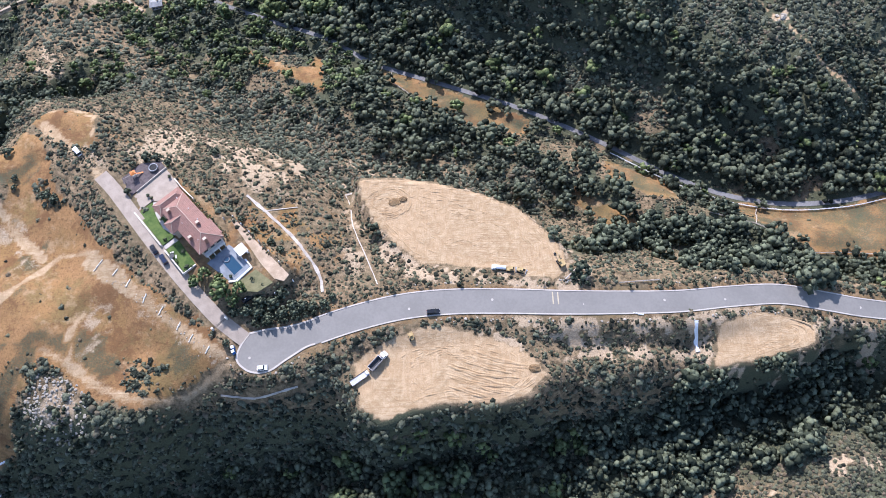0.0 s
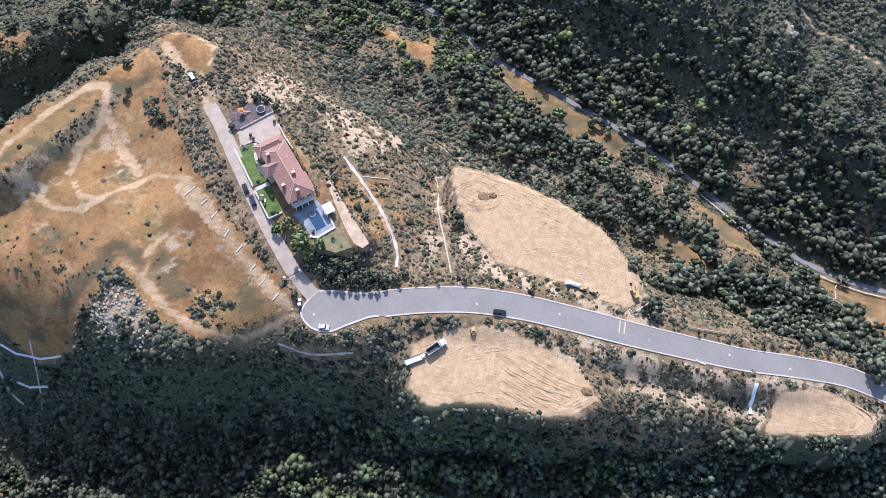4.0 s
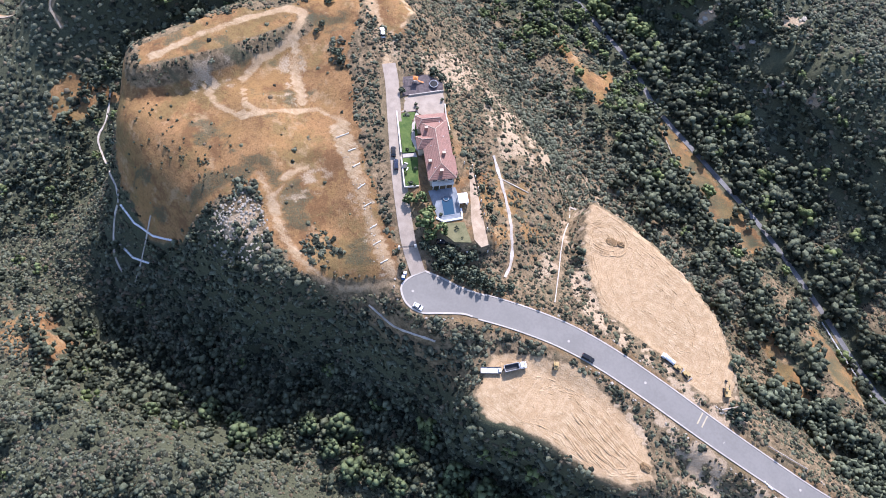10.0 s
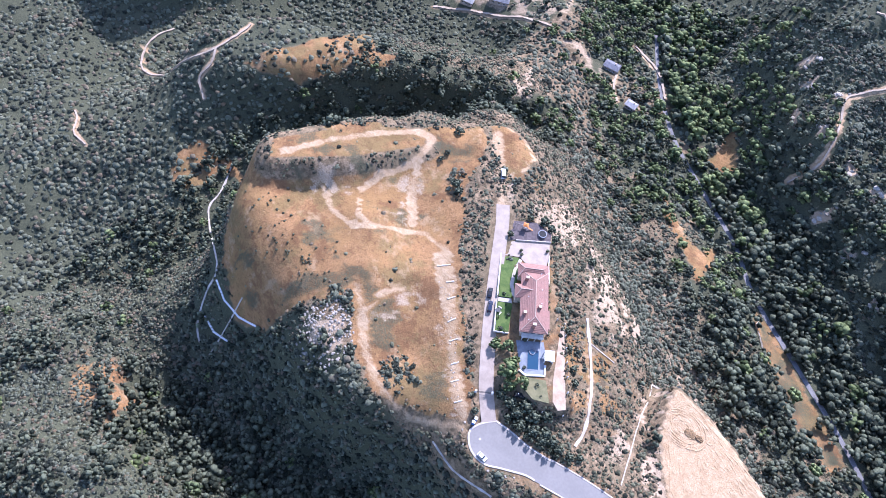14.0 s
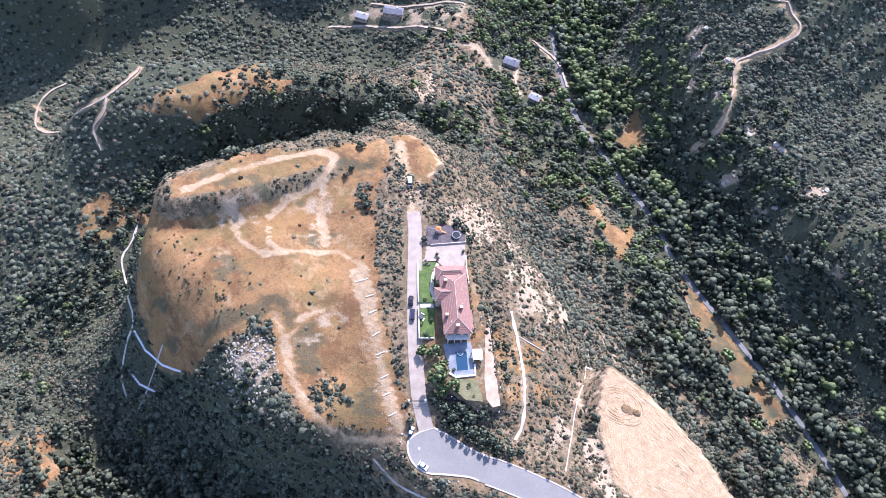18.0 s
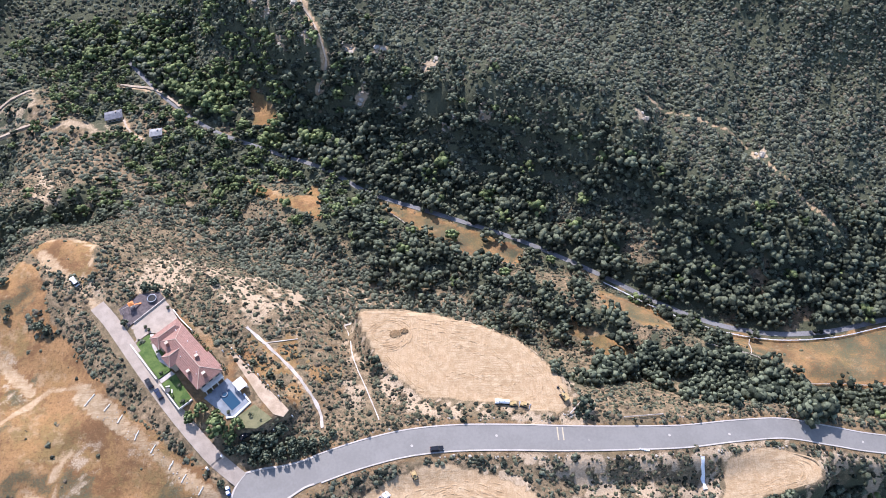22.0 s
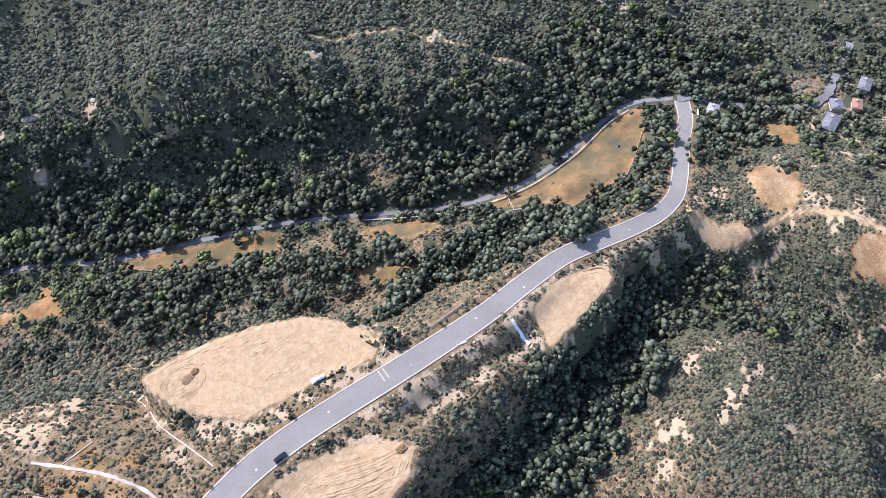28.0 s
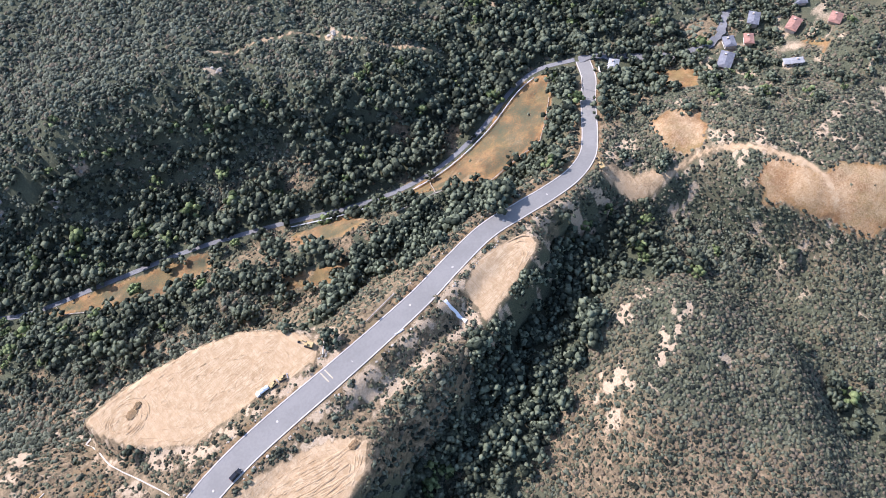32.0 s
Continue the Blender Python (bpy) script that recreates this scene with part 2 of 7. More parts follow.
# stone colour kept dark and bluish to stand in for the house's shade
DECK = surface("pool_deck_stone", (0.15, 0.165, 0.18), (0.245, 0.262, 0.28), 1.0, relief=0.01)
MULCH = surface("dark_play_mulch", (0.06, 0.048, 0.047), (0.13, 0.105, 0.1), 2.0, relief=0.03)
PALE_STONE = surface("pale_stone", (0.5, 0.46, 0.4), (0.72, 0.68, 0.6), 1.2, relief=0.02)
WHITE = surface("white_paint", (0.6, 0.6, 0.585), (0.74, 0.74, 0.72), 1.0, 0.5, relief=0.0, spec=0.5)
BLACK_CAR = surface("black_car_paint", (0.012, 0.013, 0.016), (0.02, 0.022, 0.026), 1.0, 0.1, relief=0.0, spec=0.3)
BLUE_CAR = surface("dark_blue_car_paint", (0.015, 0.022, 0.045), (0.022, 0.032, 0.06), 1.0, 0.1, relief=0.0, spec=0.3)
YELLOW = surface("machine_yellow", (0.33, 0.23, 0.09), (0.46, 0.33, 0.15), 1.5, 0.55, relief=0.0)
ORANGE_PAINT = surface("orange_plastic", (0.5, 0.16, 0.04), (0.6, 0.22, 0.06), 1.5, 0.6, relief=0.0)
BLUE_PLASTIC = surface("blue_plastic", (0.04, 0.12, 0.34), (0.06, 0.17, 0.42), 1.0, 0.5, relief=0.0)
STEEL = surface("dull_steel", (0.3, 0.3, 0.31), (0.45, 0.45, 0.46), 1.5, 0.5, 0.6, relief=0.0)
DARK_STEEL = surface("dark_steel", (0.04, 0.04, 0.042), (0.075, 0.075, 0.075), 1.5, 0.6, 0.3, relief=0.0)
RUBBER = surface("rubber", (0.02, 0.02, 0.02), (0.035, 0.035, 0.034), 2.0, 0.85, relief=0.0)
LAMP_RED = surface("red_lens", (0.3, 0.01, 0.01), (0.4, 0.02, 0.02), 1.0, 0.3, relief=0.0)
WOOD = surface("weathered_wood", (0.3, 0.25, 0.2), (0.48, 0.42, 0.35), 2.0, relief=0.01)
ROCK = surface("pale_rock", (0.259, 0.224, 0.173), (0.446, 0.399, 0.320), 1.5, relief=0.06, object_tint=0.2)
STRAW = surface("straw_wattle", (0.55, 0.49, 0.38), (0.74, 0.69, 0.58), 2.0, relief=0.03)
GREY_ROOF = surface("grey_roof_shingle", (0.11, 0.11, 0.12), (0.2, 0.2, 0.21), 1.5, relief=0.02)
RUST_ROOF = surface("rust_roof_tiles", (0.22, 0.11, 0.08), (0.34, 0.19, 0.14), 1.5, relief=0.03)
PALE_ROOF = surface("pale_roof_sheet", (0.2, 0.2, 0.19), (0.33, 0.32, 0.31), 1.5, relief=0.01)
DUSTY = surface("dusty_concrete", (0.34, 0.29, 0.23), (0.55, 0.49, 0.41), 0.9, relief=0.02)
TRAIL = surface("trail_dirt", (0.276, 0.216, 0.147), (0.423, 0.342, 0.248), 0.6, relief=0.05)


# ---- the land: crest lines, valley lines and graded pads ----
CRESTS = [
    [(-57, 83, 1), (-7, 100, 0), (54, 102, -3), (99, 105, -9), (141, 110, -15), (174, 106, -20), (205, 109, -28), (223, 122, -33), (254, 148, -42)],
    [(-76, 91, 4), (-90, 107, 6), (-114, 134, 8), (-141, 162, 10), (-160, 176, 10), (-185, 200, -4)],
    [(-113, 64, -1), (-135, 80, 3), (-160, 100, 6), (-180, 90, 4), (-200, 84, 2)], [(-214, 94, 8.4), (-196, 135, 10), (-183, 155, 10)],
    [(-100, 152, 6), (-75, 138, 4), (-60, 118, 4)],
    [(-40, 345, -20), (40, 332, -13), (108, 300, -11), (150, 258, -22), (178, 224, -34)],
    [(-62, 352, -16), (-90, 420, 10), (-60, 520, 42)],
    [(56, 84, -9), (80, 85, -13), (100, 86, -18)],
    [(150, 50, -30), (172, 26, -22), (145, 12, -21), (142, -25, -24), (180, -8, -25)],
    [(-310, 128, -24), (-267, 176, -22), (-228, 205, -26), (-190, 240, -38)],
    [(228, 85, -28), (250, 85, -27), (250, 50, -20), (275, 20, -20)],
    [(-160, -45, -28), (-105, -30, -26), (-60, -20, -32)], [(-206, -20, -54), (-184, -20, -52)],
]
VALLEYS = [
    [(-250, 420, -62), (-160, 334, -58), (-89, 286, -54), (-36, 256, -53), (45, 224, -52), (113, 188, -52), (166, 168, -51), (209, 173, -49), (253, 165, -45), (330, 140, -49), (420, 100, -52)],
    [(-150, 285, -54), (-62, 225, -46), (20, 190, -42), (110, 150, -38), (190, 135, -40)],
    [(-181, -6, -72), (-118, 8, -64), (-70, 28, -51), (-25, 40, -41), (20, 44, -39), (73, 46, -41), (120, 64, -43), (175, 78, -46), (212, 58, -50), (226, 8, -51), (214, -24, -47), (204, -48, -45)],
    [(-300, -10, -80), (-246, 45, -70), (-250, 110, -54), (-228, 172, -47), (-184, 232, -52)],
    [(-420, 40, -80), (-345, 190, -84), (-262, 262, -76)],
]
FARLANDS = [
    [(-430, 160, -20), (-440, 320, 14), (-320, 420, 30)], [(-420, -60, -105), (-250, -140, -95), (0, -120, -70), (160, -110, -48), (330, -80, -44)],
    [(200, 420, 12), (330, 330, 5), (420, 230, -10)], [(-250, 640, 30), (0, 700, 55), (260, 640, 50), (560, 420, 25)],
    [(360, 40, -35), (420, 0, -25)], [(-700, 0, 0), (-650, 400, 30), (-500, 700, 40)], [(650, 100, -30), (600, -150, -20)],
]
ROAD = [(-57, 83, 1.0), (-38, 90.8, 1.0), (-23, 96, 0.7), (-7, 100, 0.2), (11, 102, -0.4), (32, 102.5, -1.5), (54, 102.5, -3), (76, 103.5, -6), (99, 105, -9), (120, 108, -12), (141, 110, -15), (160, 108, -18), (176, 106, -20.5), (192, 106, -24), (206, 110, -28), (216, 117, -31), (226, 126, -34), (238, 137, -38), (250, 147, -41), (258, 158, -43)]
DRIVE = [(-66.4, 86.4, 1.0), (-70.5, 89.2, 2.2), (-78, 95, 4), (-90, 107, 6), (-101, 119, 7.2), (-113, 133, 8.2), (-124, 146, 9), (-131, 153, 9.4)]
TRACK = [(-131, 153, 9.4), (-141, 162, 10), (-150, 169, 10), (-160, 177, 9)]
VALLEY_ROAD = [(-190, 365, -60), (-160, 332, -58), (-128, 305, -56), (-92, 287, -54), (-57, 272, -53), (-33, 256, -53), (4, 241, -52), (45, 225, -52), (83, 205, -52), (113, 187, -52), (139, 175, -52), (166, 169, -51), (195, 170, -50), (222, 175, -48), (240, 173, -46), (256, 162, -43.5)]
PAD_1 = [(-28, 157), (-16, 157.5), (3, 155), (21, 150), (37, 143), (50, 131), (57, 118), (51, 112), (39, 113), (26, 117), (10, 118), (-3, 120), (-12, 128), (-21, 138), (-26, 148)]
PAD_2 = [(-26, 78), (-22, 62), (-14, 57), (-1, 62), (11, 64), (26, 64), (39, 67), (46, 74), (42, 79), (34, 85), (21, 89), (9, 92), (-2, 91), (-10, 88), (-20, 83)]
PAD_3 = [(115, 96), (129, 102), (141, 101), (152, 97), (151, 90), (141, 87), (126, 83), (112, 81)]
PAD_4 = [(-182, 152), (-200, 130), (-216, 96), (-210, 90), (-190, 118), (-176, 146)]
BULB = [(-40.2, 84.9), (-43.6, 83.7), (-51.1, 78.5), (-56.2, 74.8), (-61.5, 74), (-65.9, 75.6), (-69, 79.1), (-68.1, 84.2), (-65.3, 89), (-58.5, 90.6), (-51.4, 91.6), (-44.2, 93.6), (-40.6, 95.1)]
YARD = [(-107, 149), (-99, 152), (-52, 113), (-58, 106), (-72, 103), (-86, 108), (-92, 110.5), (-101, 121), (-114, 136)]
COURT = [(-118, 138), (-123, 152), (-115, 160), (-107, 160), (-101, 151), (-106, 141)]


def densify(line, step):
    out = []
    for (ax, ay, az), (bx, by, bz) in zip(line[:-1], line[1:]):
        n = max(1, int(math.hypot(bx - ax, by - ay) / step))
        out += [(ax + (bx - ax) * i / n, ay + (by - ay) * i / n, az + (bz - az) * i / n) for i in range(n)]
    return out + [line[-1]]


def smooth_line(line, step):
    """A Catmull-Rom curve through the corners of a line."""
    p = [Vector(v) for v in line]
    p = [p[0] * 2 - p[1]] + p + [p[-1] * 2 - p[-2]]
    out = []
    for a, b, c, d in zip(p, p[1:], p[2:], p[3:]):
        n = max(2, int((c - b).length / step))
        for i in range(n):
            u = i / n
            out.append(0.5 * (2 * b + (c - a) * u + (2 * a - 5 * b + 4 * c - d) * u * u + (3 * b - a - 3 * c + d) * u ** 3))
    return [tuple(v) for v in out] + [tuple(p[-2])]


def to_line(x, y, line):
    """Distance to a polyline, and its height there."""
    best, hz = np.full(x.shape, 1e9), np.zeros(x.shape)
    for (ax, ay, az), (bx, by, bz) in zip(line[:-1], line[1:]):
        dx, dy = bx - ax, by - ay
        u = np.clip(((x - ax) * dx + (y - ay) * dy) / (dx * dx + dy * dy + 1e-9), 0, 1)
        d = np.hypot(x - ax - u * dx, y - ay - u * dy)
        near = d < best
        best, hz = np.where(near, d, best), np.where(near, az + u * (bz - az), hz)
    return best, hz


def to_poly(x, y, poly):
    """Signed distance to a closed outline, negative inside."""
    ring = [(a, b, 0.0) for a, b in poly] + [(*poly[0], 0.0)]
    d, _ = to_line(x, y, ring)
    inside = np.zeros(x.shape, bool)
    for (ax, ay, _), (bx, by, _) in zip(ring[:-1], ring[1:]):
        cross = ((ay > y) != (by > y)) & (x < (bx - ax) * (y - ay) / (by - ay + 1e-12) + ax)
        inside ^= cross
    return np.where(inside, -d, d)


def ramp(v, a, b):
    u = np.clip((v - a) / (b - a), 0, 1)
    return u * u * (3 - 2 * u)


RNG = np.random.RandomState(7)
TABLE = RNG.rand(256, 256)


def value_noise(x, y):
    xi, yi = np.floor(x).astype(int), np.floor(y).astype(int)
    u, v = x - xi, y - yi
    u, v = u * u * (3 - 2 * u), v * v * (3 - 2 * v)
    g = lambda i, j: TABLE[(xi + i) % 256, (yi + j) % 256]
    return (g(0, 0) * (1 - u) + g(1, 0) * u) * (1 - v) + (g(0, 1) * (1 - u) + g(1, 1) * u) * v - 0.5


def fractal(x, y, size, octaves=4, gain=0.5):
    total, amp = np.zeros(np.shape(x)), 1.0
    for k in range(octaves):
        total += amp * value_noise(x / size + 17.3 * k, y / size - 9.1 * k)
        size, amp = size / 2.03, amp * gain
    return total


ANCHORS = np.array(sum([densify(l, 12) for l in CRESTS + VALLEYS], []) + sum([densify(l, 60) for l in FARLANDS], []))


def base_height(x, y):
    num, den = np.zeros(x.shape), np.zeros(x.shape)
    for ax, ay, az in ANCHORS:
        w = 1.0 / ((x - ax) ** 2 + (y - ay) ** 2 + 60.0) ** 1.9
        num += w * az
        den += w
    z = num / den
    rough = 1 - 0.9 * np.exp(-(to_line(x, y, ROAD)[0] / 30) ** 2)
    z = z + rough * (6.0 * fractal(x, y, 46, 3) + 1.6 * np.abs(fractal(x + 90, y, 15, 3)))
    # spurs and gullies down the canyon wall below the street
    foot = to_line(x, y, VALLEYS[2])[0]
    wall = ramp(foot, 3, 14) * (1 - ramp(foot, 26, 40)) * ramp(x, -175, -150) * (1 - ramp(x, 95, 120)) * (y > np.interp(x, [p[0] for p in VALLEYS[2][:8]], [p[1] for p in VALLEYS[2][:8]]))
    z = z - wall * 16 * (np.abs(fractal(x + 0.3 * y, 0.25 * y + 40, 24, 3)) - 0.16)
    # gullies down the hill across the valley
    hill = ramp(y - (250 - 0.42 * x), 8, 60)
    return z - hill * 13 * (np.abs(fractal(x - 0.25 * y, 0.22 * y, 30, 3)) - 0.18)


OUTCROPS = [(10, 290, 14), (30, 291, 5), (0, 321, 4), (-27, 330, 4), (-76, 359, 6), (-70, 338, 6), (-38, 310, 5), (-16, 302, 5), (110, 277, 3), (173, 260, 4), (271, 237, 6), (278, 229, 6), (251, 220, 5), (275, 246, 4), (-94, 359, 7), (-104, 369, 5), (-84, 341, 5), (-45, 333, 4)]
GRADED = [(PAD_1, -3.0, 7), (PAD_2, -2.2, 15), (PAD_3, -15.5, 11), (YARD, 7.6, 4), (PAD_4, 9.6, 12), (BULB, 1.0, 7), (COURT, 8.1, 3)]


def height(x, y):
    x, y = np.asarray(x, float), np.asarray(y, float)
    z = base_height(x, y)
    for poly, level, soft in GRADED:
        z = z + (level - z) * (1 - ramp(to_poly(x, y, poly), 0.5, soft))
    for line, half, soft in ((ROAD, 7, 10), (DRIVE, 3.4, 2.6), (TRACK, 3, 6), (VALLEY_ROAD, 4.5, 8)):
        d, hz = to_line(x, y, line)
        z = z + (hz - z) * (1 - ramp(d, half, half + soft))
    return z + (0.98 - z) * (1 - ramp(to_poly(x, y, BULB), 1.2, 4.0))


def ground_at(x, y):
    return float(height(np.array([x]), np.array([y]))[0])


# ---- the land as one sheet ----
MOUND = [(-181, 154), (-204, 128), (-222, 100), (-225, 84), (-214, 70), (-197, 51), (-176, 42), (-159, 47), (-148, 66), (-137, 76), (-124, 66), (-105, 60), (-72, 80), (-80, 90), (-104, 106), (-124, 122), (-146, 146), (-160, 172), (-170, 174)]
MEADOWS = [
    [(228, 173), (240, 168), (233, 155), (212, 141), (199, 137), (172, 139), (149, 154), (142, 170), (181, 166), (206, 170)],
    [(-31, 253), (-1, 241), (50, 219), (44, 207), (14, 212), (-4, 227), (-28, 247)],
    [(85, 194), (113, 182), (115, 165), (98, 167), (82, 178)], [(66, 172), (88, 158), (97, 148), (80, 152), (64, 165)],
    [(242, 102), (253, 100), (262, 90), (256, 80), (247, 74), (236, 77), (235, 89)], [(243, 47), (254, 48), (260, 38), (263, 27), (272, 26), (290, 6), (276, -14), (258, -4), (250, 16), (240, 38)],
    [(-291, 124), (-289, 133), (-283, 150), (-281, 167), (-273, 192), (-262, 190), (-258, 183), (-244, 194), (-245, 183), (-255, 172), (-261, 157), (-269, 141), (-281, 129)],
    [(-284, 76), (-281, 87), (-262, 94), (-236, 95), (-246, 90), (-262, 88), (-260, 76), (-265, 65), (-277, 64)],
]
MEADOWS += [[(-103, 306), (-105, 320), (-107, 332), (-96, 324), (-88, 313), (-90, 307)], [(281, 127), (293, 110), (279, 102), (268, 111)], [(345, 85), (346, 71), (336, 68)]]
ORANGE = [(-104, 267), (-90, 259), (-75, 251), (-67, 252), (-63, 262), (-57, 250), (-56, 228), (-63, 236), (-75, 243), (-92, 252)]
TOP_PAD = [(-166, 179), (-160, 186), (-139, 183), (-136, 164), (-146, 166), (-154, 169)]
DIRT_TRACKS = [
    ([(-71, 78, 0), (-90, 66, 0), (-103, 64, 0), (-122, 70, 0), (-133, 78, 0)], 1.8),
    ([(-172, 141, 0), (-164, 130, 0), (-150, 119, 0)], 2.2),
    ([(-189, 101, 0), (-177, 97, 0), (-162, 98, 0), (-153, 109, 0), (-143, 120, 0), (-130, 120, 0), (-119, 114, 0), (-103, 101, 0), (-90, 88, 0), (-79, 81, 0)], 1.5),
    ([(-177, 121, 0), (-177, 112, 0), (-166, 102, 0), (-159, 103, 0), (-153, 109, 0)], 1.1),
    ([(-141, 82, 0), (-134, 78, 0), (-128, 75, 0), (-118, 68, 0), (-107, 64, 0)], 1.9),
    ([(206, 102, 0), (207, 90, 0), (213, 81, 0), (222, 77, 0), (237, 75, 0), (247, 68, 0), (254, 59, 0), (259, 49, 0), (262, 36, 0), (263, 25, 0), (257, 16, 0)], 1.7), ([(207, 96, 0), (211, 86, 0), (220, 80, 0)], 4.5),
    ([(-387, 130, 0), (-387, 118, 0), (-382, 107, 0), (-368, 97, 0), (-350, 101, 0), (-327, 103, 0), (-313, 109, 0), (-307, 119, 0), (-307, 131, 0), (-309, 142, 0)], 1.6),
    ([(-351, 49, 0), (-344, 47, 0), (-336, 41, 0), (-325, 42, 0)], 1.5),
    ([(-307, 119, 0), (-302, 112, 0), (-302, 104, 0), (-293, 100, 0)], 1.5), ([(117, 292, 0), (165, 272, 0), (176, 252, 0), (194, 227, 0), (218, 209, 0)], 0.9), ([(262, 286, 0), (285, 270, 0), (304, 257, 0), (322, 237, 0), (331, 215, 0)], 1.7),
    ([(-96, 408, 0), (-82, 407, 0), (-65, 403, 0), (-56, 393, 0), (-61, 381, 0), (-73, 362, 0), (-66, 347, 0), (-58, 326, 0), (-63, 315, 0)], 2.2),
    ([(-72, 146, 0), (-65, 140, 0), (-52, 128, 0), (-42, 115, 0), (-39, 106, 0)], 0.9),
    ([(-209, 95, 0), (-202, 115, 0), (-196, 128, 0), (-182, 150, 0), (-175, 151, 0), (-172, 141, 0), (-174, 129, 0), (-178, 122, 0)], 1.7),
    ([(-130, 116, 0), (-112, 105, 0), (-98, 95, 0), (-84, 85, 0), (-74, 80, 0)], 2.8),
    ([(-129, 75, 0), (-132, 86, 0), (-128, 97, 0)], 1.2),
    ([(-161, 184, 0), (-150, 185, 0), (-140, 182, 0), (-137, 168, 0)], 0.7),
    ([(-302, 272, 0), (-278, 289, 0), (-251, 302, 0), (-231, 306, 0)], 1.8), ([(-290, 300, 0), (-262, 316, 0), (-240, 335, 0)], 1.6), ([(-180, 313, 0), (-174, 303, 0), (-165, 296, 0)], 1.8), ([(-189, 342, 0), (-168, 339, 0), (-149, 324, 0)], 1.7),
]
BARE_SPOTS = [[(-127, 74), (-128, 89), (-131, 96), (-124, 104), (-117, 100), (-118, 91), (-121, 79)], [(-172, 122), (-169, 135), (-157, 128), (-149, 119), (-156, 114)], [(-118, 106), (-103, 101), (-83, 86), (-88, 83), (-109, 97)], [(-144, 62), (-136, 73), (-124, 65), (-124, 54), (-136, 50)], [(-133, 155), (-145, 158), (-151, 169), (-142, 171), (-131, 161)], [(-196, 104), (-186, 114), (-180, 108), (-190, 96)]]

KNOLL_SCARS = [[(142, 23), (157, 29), (178, 36), (183, 27), (166, 21), (150, 18)], [(116, 28), (124, 26), (128, 19), (120, 16), (111, 22)], [(164, 53), (181, 50), (177, 44), (155, 44), (138, 46)], [(215, 73), (229, 68), (237, 63), (228, 63), (219, 60)], [(128, 35), (142, 32), (136, 26), (122, 30)]]
BELT = [(-128, 164), (-126, 188), (-110, 189), (-91, 185), (-72, 171), (-56, 156), (-46, 150), (-53, 143), (-68, 148), (-82, 156), (-94, 160), (-107, 159), (-122, 158)]
HOUSE_SPOTS = [(304, 103), (317, 110), (351, 94), (328, 105), (322, 77), (264.5, 143), (366, 80), (342, 112), (372, 104), (-186, 315), (-157, 299), (-288, 289), (-273, 303), (-276, 319), (6, 298)]

BARE_LOTS = [[(300, 118), (312, 110), (306, 100), (294, 108)], [(330, 92), (346, 92), (344, 80), (328, 82)], [(362, 100), (376, 96), (372, 78), (358, 84)], [(-303, 277), (-301, 291), (-285, 306), (-256, 324), (-236, 341), (-226, 311), (-249, 301), (-280, 291)], [(-220, 298), (-212, 311), (-188, 312), (-181, 299), (-196, 298)]]


RUBBLE = [(-147, 60), (-140, 74), (-125, 68), (-121, 54), (-136, 47)]


def inside(x, y, poly, soft):
    return 1 - ramp(to_poly(x, y, poly) + 2.0 * soft * fractal(x, y, 6, 3), -soft, soft)


def woodland(x, y):
    """Where oaks stand close: along the valley, up the hill's foot, and in the canyon."""
    d_valley, _ = to_line(x, y, VALLEY_ROAD)
    north = y > np.interp(x, [p[0] for p in VALLEY_ROAD], [p[1] for p in VALLEY_ROAD])
    w = np.where(north, (1 - ramp(d_valley, 30, 92)) * ramp(fractal(x, y, 18, 3), -0.5, -0.2), 0.95 * (1 - ramp(d_valley, 32, 66)) * ramp(fractal(x, y, 20, 3), -0.38, -0.14))
    canyon = to_line(x, y, VALLEYS[2])[0]
    w = np.maximum(w, (1 - ramp(canyon + 12 * fractal(x, y, 18, 2), 12, 22)) * (1 - 0.94 * ramp(x, 196, 212)))
    w = np.maximum(w, 0.9 * (1 - ramp(to_line(x, y, VALLEYS[3])[0] + 14 * fractal(x, y, 25, 2), 16, 34)))
    w = np.maximum(w, 0.8 * np.exp(-(((x + 130) / 60) ** 2 + ((y - 34) / 16) ** 2)))
    w = np.maximum(w, 1.4 * ramp(fractal(x, y, 15, 3), -0.35, -0.1) * np.exp(-(((x - 330) / 52) ** 2 + ((y - 106) / 34) ** 2)))
    w = np.maximum(w, 0.8 * np.exp(-(((x + 190) / 50) ** 2 + ((y - 335) / 40) ** 2)))
    north_slope = np.exp(-(((x - 95) / 70) ** 2 + ((y - 140) / 16) ** 2))
    w = np.maximum(w, 1.2 * north_slope * ramp(fractal(x, y, 16, 3), -0.2, 0.1))
    return w


